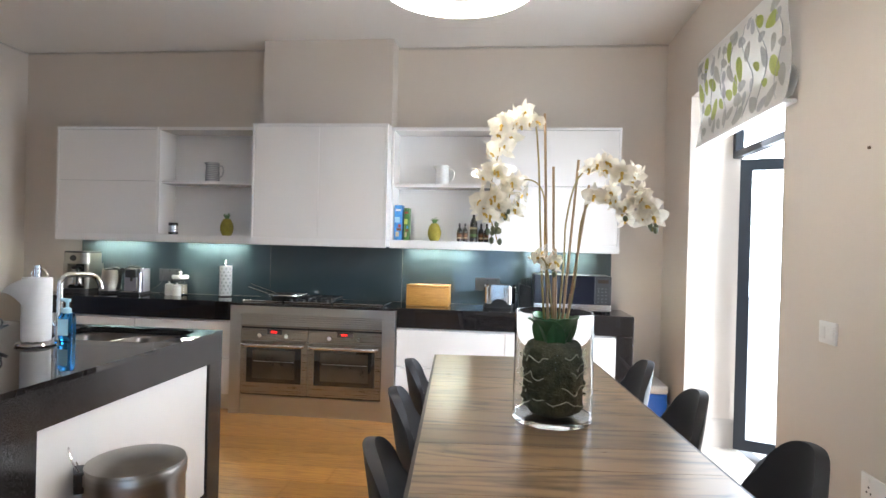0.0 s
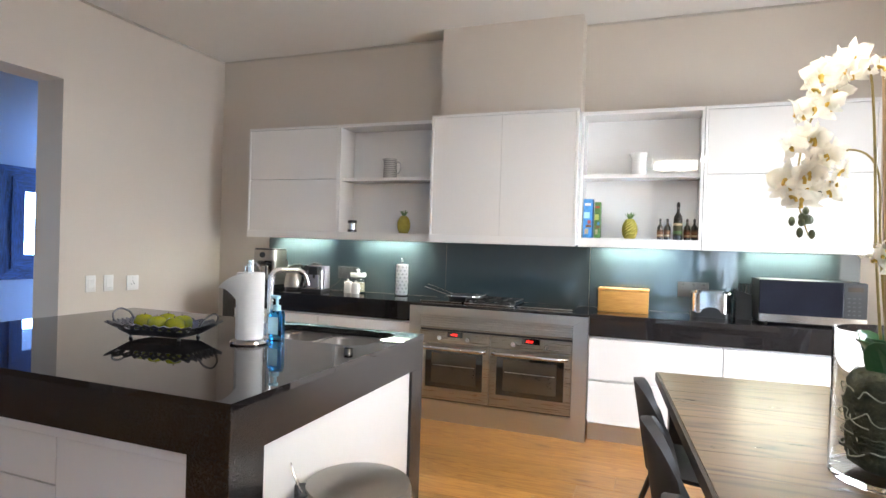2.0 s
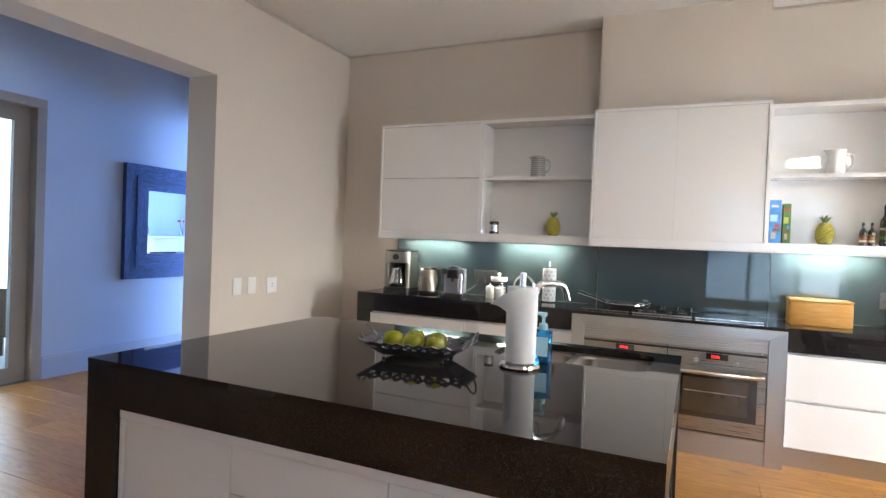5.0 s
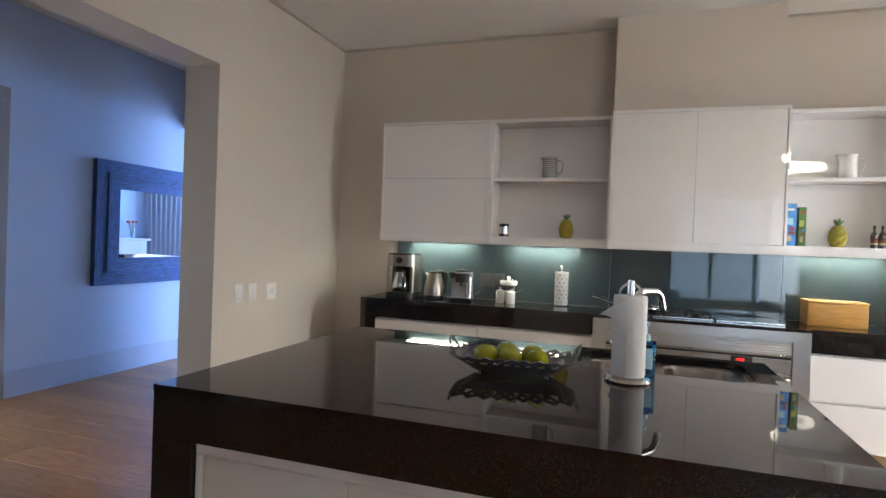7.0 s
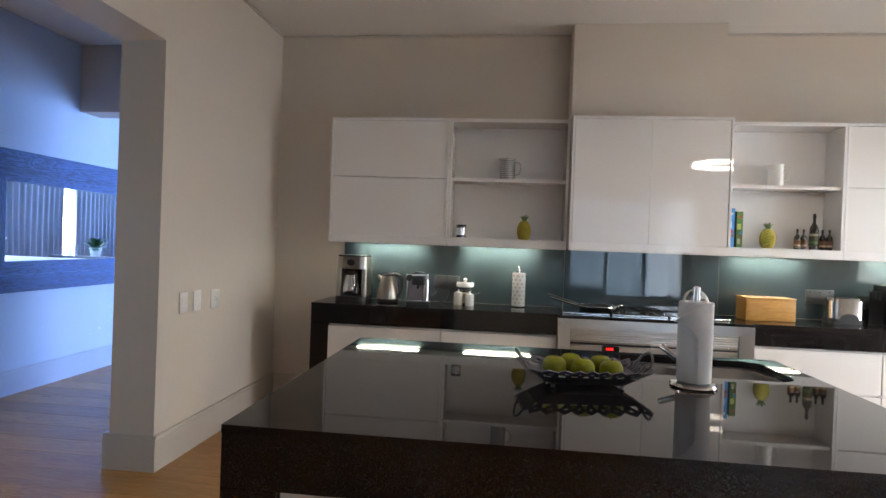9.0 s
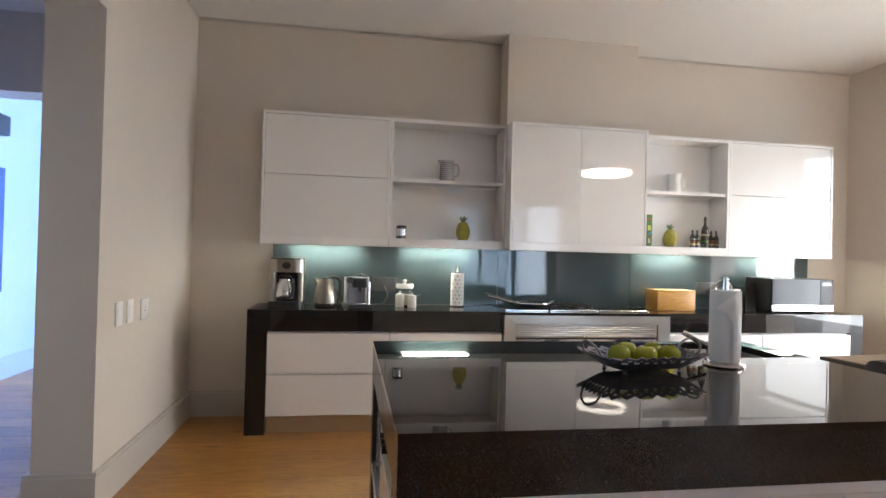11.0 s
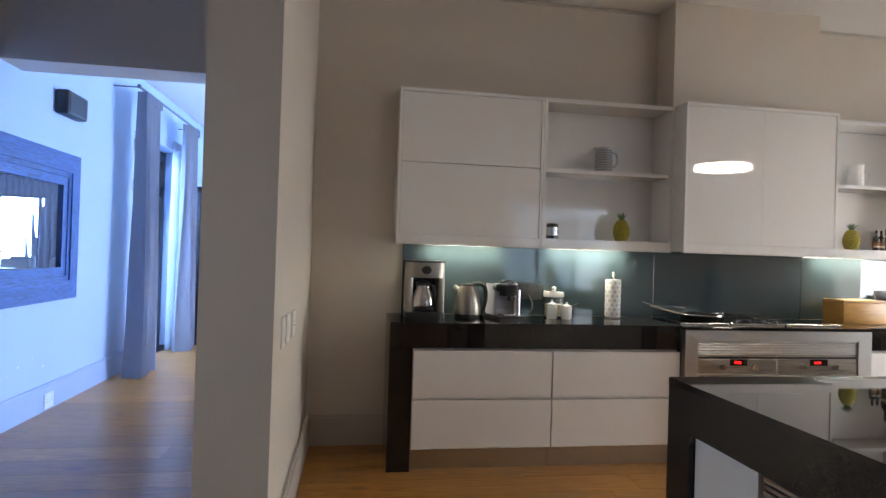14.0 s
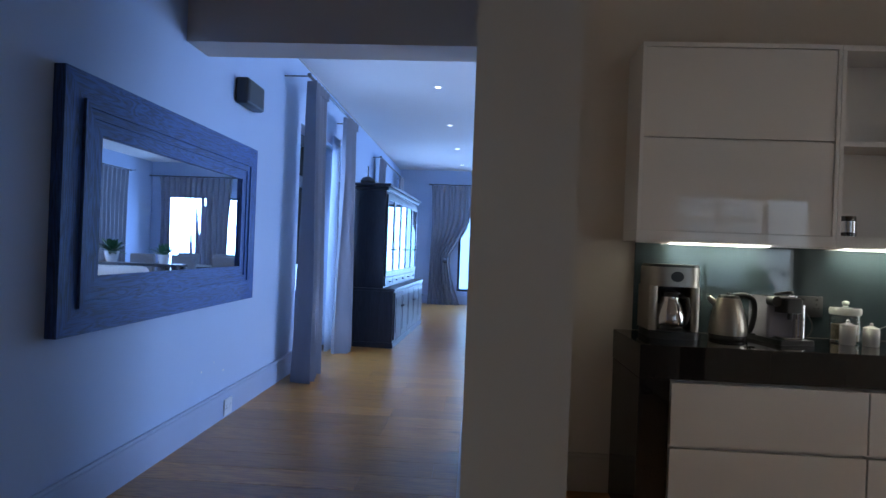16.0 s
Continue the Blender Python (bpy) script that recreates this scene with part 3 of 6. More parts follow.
def wall_unit(name, label, x0, x1, yf, flaps, doors, group=wall_cab_group):
    """A wall unit: white carcass with a thin outer frame, and flaps one above another or doors side by side."""
    t = thing(name, label, "cabinet", (x0, yf, 1.365), 0, group)
    w, d, h = x1 - x0, YN - 0.004 - yf, 2.362 - 1.365
    for nm, a, b in (("bottom_panel", (0, 0, 0), (w, d, 0.055)), ("top_panel", (0, 0, h - 0.022), (w, d, h)), ("side_panel", (0, 0, 0.055), (0.018, d, h - 0.022)), ("side_panel", (w - 0.018, 0, 0.055), (w, d, h - 0.022)), ("back_panel", (0.018, d - 0.012, 0.055), (w - 0.018, d, h - 0.022))):
        part(nm, B(a, b, 0.0015), CARCASS, t)
    part("bottom_lip", B((0, 0, -0.008), (w, 0.02, -0.0005), 0.001), CARCASS, t)
    z0, z1 = 0.0565, h - 0.0235
    if flaps:
        hh = (z1 - z0) / flaps
        for i in range(flaps):
            part("door", B((0.0195, 0.006, z0 + i * hh + (0.009 if i else 0)), (w - 0.0195, 0.028, z0 + (i + 1) * hh - 0.001), 0.0015), GLOSS, t)
            if i:
                part("finger_rail", B((0.0195, 0.029, z0 + i * hh - 0.004), (w - 0.0195, 0.05, z0 + i * hh + 0.012)), CARCASS, t)
    if doors:
        ww = (w - 0.039) / doors
        for i in range(doors):
            part("door", B((0.0195 + i * ww + 0.0008, 0.004, z0), (0.0195 + (i + 1) * ww - 0.0008, 0.026, z1), 0.0015), GLOSS, t)
    return t


def open_unit(name, label, x0, x1, yf, zs):
    t = thing(name, label, "shelf unit", (x0, yf, 1.365), 0, wall_cab_group)
    w, d, h = x1 - x0, YN - 0.004 - yf, 2.362 - 1.365
    for nm, a, b in (("bottom_panel", (0, 0, 0), (w, d, 0.06)), ("top_panel", (0, 0, h - 0.028), (w, d, h)), ("side_panel", (0, 0, 0.06), (0.02, d, h - 0.028)), ("side_panel", (w - 0.02, 0, 0.06), (w, d, h - 0.028)), ("back_panel", (0.02, d - 0.012, 0.06), (w - 0.02, d, h - 0.028))):
        part(nm, B(a, b, 0.0015), CARCASS, t)
    part("bottom_lip", B((0, 0, -0.008), (w, 0.02, -0.0005), 0.001), CARCASS, t)
    part("shelf", B((0.021, 0.025, zs - 0.025 - 1.365), (w - 0.021, d - 0.013, zs - 1.365), 0.002), CARCASS, t)
    return t


wall_unit("wall_cabinet", "white gloss wall cabinet with two lift-up flaps", -4.166, -3.205, YF, 2, 0)
open_unit("open_shelf_unit", "white open wall shelf unit beside the hood cabinet", -3.203, -2.277, YF, 1.895)
wall_unit("hood_cabinet", "deeper white gloss two-door cabinet over the range", -2.274, -1.128, 4.665, 0, 2)
open_unit("open_shelf_unit", "white open wall shelf unit with bottles", -1.125, -0.285, YF, 1.895)
wall_unit("wall_cabinet", "white gloss wall cabinet with two lift-up flaps", -0.282, 0.735, YF, 2, 0)

# glass splashback in three panels
for x0, x1 in ((-4.10, -2.262), (-2.259, -1.06), (-1.057, 0.72)):
    structure("splashback_%d" % (1 + (x0 > -3) + (x0 > -2)), B((x0, YN - 0.012, 0.889), (x1, YN - 0.001, 1.368), 0.001), SPLASH, "glossy teal-grey back-painted glass splashback", "splashback")

# under-cabinet lights
for x0, x1 in ((-3.95, -3.42), (-3.06, -2.5), (-0.98, -0.46), (0.0, 0.52)):
    t = thing("under_cabinet_light", "slim cool white light bar under the wall units", "light", (x0, 4.965, 1.3605), 0, "under-cabinet light bars")
    part("housing", B((0, 0, 0.001), (x1 - x0, 0.06, 0.0044)), WHITEPL, t)
    part("diffuser", B((0.01, 0.006, 0), (x1 - x0 - 0.01, 0.054, 0.0008)), LED, t)

# worktop, with waterfall ends
wt = thing("worktop", "polished black granite worktop with waterfall ends", "worktop", (0, 0, 0))
part("slab", B((-4.2, 4.555, 0.735), (-2.348, YN - 0.013, 0.888), 0.003), GRANITE, wt)
part("slab", B((-0.998, 4.555, 0.735), (0.81, YN - 0.013, 0.888), 0.003), GRANITE, wt)
part("slab", B((-2.346, 4.50, 0.868), (-1.0, YN - 0.013, 0.8885), 0.003), GRANITE, wt)
part("waterfall_end", B((-4.2, 4.556, 0), (-4.062, YN - 0.026, 0.734), 0.003), GRANITE, wt)
part("waterfall_end", B((0.682, 4.556, 0), (0.81, YN - 0.026, 0.734), 0.003), GRANITE, wt)


def drawer_unit(label, x0, x1):
    t = thing("drawer_unit", label, "cabinet", (x0, 4.565, 0), 0, "white base drawer units")
    w = x1 - x0
    part("body", B((0.002, 0.02, 0.13), (w - 0.002, 0.48, 0.732)), CARCASS, t)
    part("drawer_front", B((0.003, -0.02, 0.135), (w - 0.003, 0.001, 0.425), 0.002), GLOSS, t)
    part("drawer_front", B((0.003, -0.02, 0.440), (w - 0.003, 0.001, 0.722), 0.002), GLOSS, t)
    part("finger_rail", B((0.003, 0.004, 0.423), (w - 0.003, 0.019, 0.442)), CARCASS, t)
    part("plinth", B((0.002, 0.04, 0), (w - 0.002, 0.06, 0.129)), STEEL, t, "brushed steel plinth")


for a, b in ((-4.060, -3.197), (-3.196, -2.348), (-0.997, -0.151), (-0.15, 0.681)):
    drawer_unit("white gloss drawer unit with steel plinth", a, b)

# range: steel surround and two ovens
rg = thing("range_surround", "brushed steel picture-frame surround round twin ovens", "oven surround", (-2.344, 4.5, 0))
W = 1.342


def prism(bm, pts, y0, y1):
    lo = [bm.verts.new((x, y0, z)) for x, z in pts]
    hi = [bm.verts.new((x, y1, z)) for x, z in pts]
    bm.faces.new(lo)
    bm.faces.new(list(reversed(hi)))
    n = len(pts)
    for i in range(n):
        bm.faces.new((lo[i], hi[i], hi[(i + 1) % n], lo[(i + 1) % n]))
    return bm


part("side_frame", prism(bmesh.new(), [(0, 0), (0.088, 0), (0.088, 0.80), (0, 0.866)], 0, 0.05), STEEL, rg)
part("side_frame", prism(bmesh.new(), [(W - 0.1, 0), (W, 0), (W, 0.866), (W - 0.1, 0.80)], 0, 0.05), STEEL, rg)
part("top_frame", prism(bmesh.new(), [(0.001, 0.867), (0.0885, 0.801), (W - 0.1005, 0.801), (W - 0.001, 0.867)], 0, 0.05), STEEL, rg)
for i in range(5):
    part("vent_slat", B((0.09, 0.008, 0.716 + i * 0.017), (W - 0.102, 0.03, 0.7305 + i * 0.017), 0.002), STEEL, rg)
part("back_plate", B((0.09, 0.034, 0.0), (W - 0.102, 0.05, 0.80)), BLACK, rg)
part("plinth", B((0.09, 0.016, 0.0), (W - 0.102, 0.033, 0.152)), STEEL, rg)


def oven(x0, x1):
    t = thing("oven", "built-in stainless oven with dark glass door and red clock", "oven", (x0, 4.5, 0.158), 0, "twin built-in ovens")
    w = x1 - x0
    part("body", B((0, 0.034, 0), (w, 0.5, 0.556)), BLACK, t)
    part("vent_strip", B((0.0, 0.014, 0.5275), (w, 0.033, 0.5425)), BLACK, t, "dark vent gap")
    part("top_strip", B((0.0, 0.004, 0.543), (w, 0.033, 0.556), 0.002), OVENSTEEL, t)
    part("bottom_gap", B((0.004, 0.012, 0.0005), (w - 0.004, 0.033, 0.0085)), BLACK, t, "dark gap under the door")
    cp = part("control_panel", B((0, 0.004, 0.435), (w, 0.033, 0.527), 0.002), OVENSTEEL, t)
    part("display", B((w * 0.40, 0.002, 0.486), (w * 0.62, 0.0042, 0.5265)), BLACKGLASS, cp, "dark display window")
    for i, ch in enumerate("1200"):
        x = w * 0.455 + i * 0.0115 + (0.004 if i > 1 else 0)
        part("digit", B((x, 0.0008, 0.498), (x + 0.0085 - (0.004 if ch == "1" else 0), 0.0018, 0.514), 0), REDLED, cp, "red clock digit")
    for x in (w * 0.3, w * 0.7):
        part("knob", tube([(x, 0.004, 0.478), (x, -0.02, 0.478)], 0.017, 18), SHINY, cp, "round steel knob")
    dr = part("door", boxes(((0, 0.004, 0.009), (w, 0.033, 0.1)), ((0, 0.004, 0.1), (0.052, 0.033, 0.43)), ((w - 0.052, 0.004, 0.1), (w, 0.033, 0.43)), ((0.052, 0.004, 0.395), (w - 0.052, 0.033, 0.43)), bevel=0.001), OVENSTEEL, t)
    part("glass", B((0.05, 0.0035, 0.098), (w - 0.05, 0.02, 0.397), 0.001), BLACKGLASS, dr, "dark oven glass")
    part("inner_window", B((0.10, 0.0022, 0.135), (w - 0.10, 0.0034, 0.36)), mat_ovenwin, dr)
    part("rack", B((0.11, 0.0008, 0.268), (w - 0.11, 0.002, 0.272)), STEEL, dr)
    hb = bmesh.new()
    tube([(0.03, 0.006, 0.408), (0.03, -0.03, 0.404), (0.06, -0.042, 0.402), (w - 0.06, -0.042, 0.402), (w - 0.03, -0.03, 0.404), (w - 0.03, 0.006, 0.408)], 0.0155, 12, hb)
    part("handle", hb, SHINY, dr, "steel bar handle", True)


mat_ovenwin = mat("oven_window_tint", (0.045, 0.034, 0.024), 0.1, var=0.3, bump=0, coat=1)
oven(-2.253, -1.70)
oven(-1.694, -1.1065)

# hob: two steel plates and a gas burner module, and a frying pan
hob = thing("gas_hob", "steel edged hob with gas burners and griddle plates", "hob", (0, 0, 0.889))
for x0, x1 in ((-2.30, -1.97), (-1.94, -1.56), (-1.53, -1.13)):
    part("base_plate", B((x0, 4.63, 0), (x1, 4.98, 0.008), 0.002), BLACKGLASS, hob)
    part("steel_edge", B((x0 - 0.006, 4.618, 0), (x1 + 0.006, 4.63, 0.011), 0.002), SHINY, hob)
for x in (-1.85, -1.65):
    for y in (4.72, 4.89):
        part("burner", lathe([(0, 0.026), (0.028, 0.026), (0.034, 0.018), (0.045, 0.016), (0.045, 0.008), (0.0, 0.008)], 18), IRON, hob).location = (x, y, 0)
    pan_support = bmesh.new()
    for y in (4.66, 4.805, 4.95):
        tube([(x - 0.09, y, 0.036), (x + 0.09, y, 0.036)], 0.005, 6, pan_support)
    for dx in (-0.09, 0, 0.09):
        tube([(x + dx, 4.65, 0.009), (x + dx, 4.655, 0.036), (x + dx, 4.955, 0.036), (x + dx, 4.96, 0.009)], 0.005, 6, pan_support)
    part("pan_support", pan_support, IRON, hob)
for i in range(4):
    part("knob", lathe([(0, 0.026), (0.014, 0.026), (0.016, 0.009), (0, 0.009)], 14), BLACK, hob).location = (-1.9 + i * 0.1, 4.65, 0)
pan = thing("frying_pan", "dark frying pan with thin steel handle on the hob", "frying pan", (-2.02, 4.86, 0.898))
part("pan_body", lathe([(0, 0), (0.12, 0), (0.152, 0.035), (0.158, 0.037), (0.150, 0.034), (0.117, 0.006), (0, 0.005)], 36), BLACK, pan, smooth=True)
part("rim", lathe([(0.151, 0.034), (0.160, 0.036), (0.159, 0.041), (0.151, 0.039), (0.151, 0.034)], 36), SHINY, pan, "bright steel rim", True)
part("handle", tube([(-0.15, 0.0, 0.033), (-0.2, 0.005, 0.045), (-0.36, 0.03, 0.085)], 0.007, 8), SHINY, pan, "thin steel handle", True)
part("lid_handle", tube([(-0.12, 0.06, 0.036), (-0.20, 0.08, 0.058), (-0.37, 0.11, 0.105)], 0.0035, 8), SHINY, pan, "thin wire handle", True)
part("helper_handle", tube([(0.15, -0.02, 0.034), (0.18, -0.01, 0.05), (0.18, 0.01, 0.05), (0.15, 0.02, 0.034)], 0.005, 8), SHINY, pan)

# ---- island ----
IX0, IX1, IY0, IY1, IZ = -3.388, -1.583, 1.647, 2.925, 0.922
isl = thing("kitchen_island", "island with thick black granite frame and white panels", "kitchen island", (0, 0, 0))
SX0, SX1, SY0, SY1 = -2.27, -1.68, 2.50, 2.87
top = bmesh.new()
# polished slab round the sink cut-out
loops = [[(IX0, IY0), (IX1, IY0), (IX1, IY1), (IX0, IY1)], rounded(SX0, SX1, SY0, SY1, 0.075, 8)]
rim_edges = []
for pts in loops:
    lv = [top.verts.new((x, y, IZ - 0.02)) for x, y in pts]
    rim_edges += [top.edges.new((lv[i], lv[(i + 1) % len(lv)])) for i in range(len(lv))]
bmesh.ops.triangle_fill(top, use_beauty=True, use_dissolve=False, edges=rim_edges)
ext = bmesh.ops.extrude_face_region(top, geom=list(top.faces), use_keep_orig=True)
bmesh.ops.translate(top, vec=(0, 0, 0.02), verts=[g for g in ext["geom"] if isinstance(g, bmesh.types.BMVert)])
bmesh.ops.recalc_face_normals(top, faces=top.faces)
part("worktop", top, GRANITE, isl)
part("sink_upstand", boxes(((SX0 - 0.02, SY0 - 0.02, IZ - 0.06), (SX1 + 0.02, SY0, IZ - 0.0205)), ((SX0 - 0.02, SY1, IZ - 0.06), (SX1 + 0.02, SY1 + 0.02, IZ - 0.0205)), ((SX0 - 0.02, SY0, IZ - 0.06), (SX0, SY1, IZ - 0.0205)), ((SX1, SY0, IZ - 0.06), (SX1 + 0.02, SY1, IZ - 0.0205))), GRANITE, isl)
for a, b in (((IX0 + 0.001, IY0 + 0.001), (IX1 - 0.001, IY0 + 0.14)), ((IX0 + 0.001, IY1 - 0.03), (IX1 - 0.001, IY1 - 0.001)), ((IX0 + 0.001, IY0 + 0.14), (IX0 + 0.14, IY1 - 0.03)), ((IX1 - 0.03, IY0 + 0.14), (IX1 - 0.001, IY1 - 0.03))):
    part("apron", B((*a, IZ - 0.15), (*b, IZ - 0.0203)), HONED, isl)
for a, b in (((IX0, IY0), (IX0 + 0.14, IY0 + 0.14)), ((IX1 - 0.14, IY0), (IX1, IY0 + 0.14)), ((IX0, IY1 - 0.12), (IX0 + 0.14, IY1)), ((IX1 - 0.14, IY1 - 0.12), (IX1, IY1))):
    part("granite_leg", B((a[0] + 0.001, a[1] + 0.001, 0), (b[0] - 0.001, b[1] - 0.001, IZ - 0.151)), HONED, isl)
part("body", B((IX0 + 0.05, IY0 + 0.06, 0.1), (IX1 - 0.04, IY1 - 0.06, 0.6)), CARCASS, isl)
xs = [IX0 + 0.142, -2.77, -2.24, IX1 - 0.142]
part("top_rail", B((xs[0], IY0 + 0.016, 0.736), (xs[-1], IY0 + 0.05, IZ - 0.1515), 0.004), CARCASS, isl, "white rail under the granite")
for x in (xs[0], xs[-1] - 0.022):
    part("side_rail", B((x, IY0 + 0.0165, 0.13), (x + 0.022, IY0 + 0.05, 0.7355), 0.004), CARCASS, isl)
fx = [xs[0] + 0.023, xs[1], xs[2], xs[3] - 0.023]
for i, (a, b) in enumerate(zip(fx, fx[1:])):
    for z0, z1 in (((0.14, 0.5865), (0.5915, 0.7335)) if i == 1 else ((0.14, 0.7335),)):
        part("panel", B((a + 0.0015, IY0 + 0.024, z0), (b - 0.0015, IY0 + 0.045, z1), 0.002), GLOSS, isl)
for a, b in zip(xs, xs[1:]):
    part("panel", B((a + 0.002, IY1 - 0.045, 0.14), (b - 0.002, IY1 - 0.022, IZ - 0.165), 0.002), GLOSS, isl)
part("end_panel", B((IX1 - 0.035, IY0 + 0.143, 0.135), (IX1 - 0.012, IY1 - 0.123, IZ - 0.152), 0.002), GLOSS, isl, "plain white end panel")
part("end_panel", B((IX0 + 0.02, 2.53, 0.135), (IX0 + 0.045, IY1 - 0.123, IZ - 0.152), 0.002), GLOSS, isl, "white end panel")
part("plinth", boxes(((IX0 + 0.145, IY0 + 0.07, 0), (IX1 - 0.145, IY0 + 0.09, 0.13)), ((IX1 - 0.06, IY0 + 0.143, 0), (IX1 - 0.042, IY1 - 0.123, 0.13))), STEEL, isl)
ap = thing("under_counter_appliance", "steel under-counter appliance with vent grille in island", "appliance", (IX0 + 0.02, 0, 0), 0)
part("body", B((0.03, IY0 + 0.145, 0.12), (0.045, 2.525, IZ - 0.156)), BLACK, ap)
part("front_panel", B((0.0, IY0 + 0.145, 0.14), (0.028, 2.525, 0.60), 0.002), STEEL, ap)
for i in range(9):
    part("vent_slat", B((0.008, IY0 + 0.15, 0.612 + i * 0.0165), (0.028, 2.52, 0.621 + i * 0.0165)), STEEL, ap)
for y in (2.25, 2.31, 2.37):
    part("knob", tube([(0.008, y, 0.68), (-0.015, y, 0.68)], 0.015, 14), BLACK, ap)
part("handle", tube([(0.0, 2.45, 0.56), (-0.03, 2.44, 0.56), (-0.03, 1.86, 0.56), (0.0, 1.85, 0.56)], 0.009, 8), SHINY, ap)

# sink set into the cut-out, with two bowls
sk = thing("sink", "undermounted double bowl stainless steel sink", "sink", (0, 0, 0))
mid = -1.985


def bowl(x0, x1, y0, y1, z, depth):
    bm = bmesh.new()
    rings = []
    for inset, dz in ((0.0, 0.0), (0.008, 0.01), (0.012, 0.7 * depth), (0.05, depth), (0.1, depth + 0.004)):
        rings.append([bm.verts.new((x, y, z - dz)) for x, y in rounded(x0 + inset, x1 - inset, y0 + inset, y1 - inset, max(0.02, 0.07 - inset * 0.4), 6)])
    for a, b in zip(rings, rings[1:]):
        for i in range(len(a)):
            bm.faces.new((a[i], b[i], b[(i + 1) % len(a)], a[(i + 1) % len(a)]))
    bm.faces.new(rings[-1])
    return bm


part("bowl", bowl(SX0 + 0.015, mid - 0.012, SY0 + 0.015, SY1 - 0.015, IZ - 0.03, 0.17), SINKSTEEL, sk, smooth=True)
part("bowl", bowl(mid + 0.012, SX1 - 0.015, SY0 + 0.015, SY1 - 0.015, IZ - 0.03, 0.17), SINKSTEEL, sk, smooth=True)
rim = bmesh.new()
for a, b in (((SX0, SY0), (SX1, SY0 + 0.017)), ((SX0, SY1 - 0.017), (SX1, SY1)), ((SX0, SY0 + 0.017), (SX0 + 0.017, SY1 - 0.017)), ((SX1 - 0.017, SY0 + 0.017), (SX1, SY1 - 0.017)), ((mid - 0.014, SY0 + 0.017), (mid + 0.014, SY1 - 0.017))):
    box(rim, (*a, IZ - 0.036), (*b, IZ - 0.028))
part("rim", rim, SINKSTEEL, sk)
for x in ((SX0 + mid) / 2, (SX1 + mid) / 2):
    part("drain", lathe([(0, 0.004), (0.03, 0.003), (0.035, 0.0), (0, 0.0)], 18), SHINY, sk).location = (x, 2.685, IZ - 0.204)

# tap
tp = thing("kitchen_tap", "satin steel swan-neck kitchen tap with side lever", "tap", (-2.08, 2.445, IZ), 55)
part("base", lathe([(0, 0), (0.027, 0), (0.027, 0.012), (0.02, 0.02), (0.02, 0.07), (0, 0.07)], 20), SHINY, tp, smooth=True)
part("spout", tube([(0, 0, 0.06), (0, 0, 0.25)] + [(0.04 - 0.04 * math.cos(radians(a)), 0, 0.25 + 0.04 * math.sin(radians(a))) for a in (20, 45, 70, 90)] + [(0.07, 0.0, 0.29), (0.115, 0.0, 0.288), (0.138, 0, 0.278), (0.152, 0, 0.255), (0.16, 0, 0.225)], 0.0125, 12), SHINY, tp, smooth=True)
part("lever", tube([(0, 0.018, 0.06), (-0.005, 0.05, 0.072), (0.015, 0.105, 0.1)], 0.011, 10), SHINY, tp, smooth=True)

# paper towel on its holder
ph = thing("paper_towel_holder", "chrome paper towel holder with a white roll", "paper towel holder", (-2.10, 2.345, IZ))
part("base", lathe([(0, 0), (0.07, 0), (0.074, 0.006), (0.07, 0.013), (0.02, 0.016), (0, 0.016)], 30), CHROME, ph, smooth=True)
part("post", lathe([(0.008, 0.016), (0.008, 0.285), (0.0115, 0.287), (0.0115, 0.315), (0.009, 0.317), (0.009, 0.322), (0.0115, 0.324), (0.0115, 0.33), (0.008, 0.334), (0, 0.335)], 16), CHROME, ph, smooth=True)
part("top_loop", tube(arc((0, 0.012, 0.285), 0.036, 0, 180, 16), 0.0042, 8), CHROME, ph, "chrome loop over the roll", True)
part("roll", lathe([(0.02, 0.02), (0.0525, 0.02), (0.054, 0.03), (0.054, 0.276), (0.0525, 0.283), (0.02, 0.283), (0.02, 0.02)], 36), PAPER, ph, smooth=True)


def sheet_fn(u, v):
    """The loose end: lies on the roll, its upper corner peels off along the tangent and droops."""
    p = max(0.0, (u - 0.4) / 0.6 + (v - 0.55) / 0.45 - 1)
    a = radians(330 - 68 * u)
    r_ = 0.0552 + 0.005 * u ** 3
    return (r_ * math.cos(a) + 0.082 * p * math.sin(a) + 0.012 * p * math.cos(a), r_ * math.sin(a) - 0.082 * p * math.cos(a) + 0.03 * p * math.sin(a), 0.021 + 0.262 * v - 0.06 * p * p)


part("loose_sheet", grid(sheet_fn, 20, 20, 0.0012), PAPER, ph, "torn loose paper end", True)

# soap
so = thing("soap_bottle", "blue liquid soap pump bottle", "soap bottle", (-2.045, 2.445, IZ))
part("bottle", slab(rounded(-0.034, 0.034, -0.022, 0.022, 0.018), 0, 0.125, 0.012), BLUESOAP, so, smooth=True)
part("label", slab(rounded(-0.024, 0.024, -0.0236, -0.0226, 0.0004), 0.03, 0.1), PALEBLUE, so, "pale label")
part("pump", lathe([(0, 0.125), (0.016, 0.125), (0.016, 0.145), (0.006, 0.15), (0.006, 0.172), (0.013, 0.175), (0.013, 0.186), (0, 0.188)], 16), PALEBLUE, so, smooth=True)
part("nozzle", tube([(0, 0, 0.182), (-0.03, -0.005, 0.184), (-0.042, -0.006, 0.176)], 0.006, 8), PALEBLUE, so, smooth=True)

# pewter fruit tray with scalloped edge, and apples
tr = thing("fruit_tray", "ornate pewter tray with scalloped edge on feet", "tray", (-2.47, 2.28, IZ - 0.013), 8)
tl, tw = 0.19, 0.105
tr.scale = (0.91, 0.94, 1.0)
tb = bmesh.new()


NT = 256


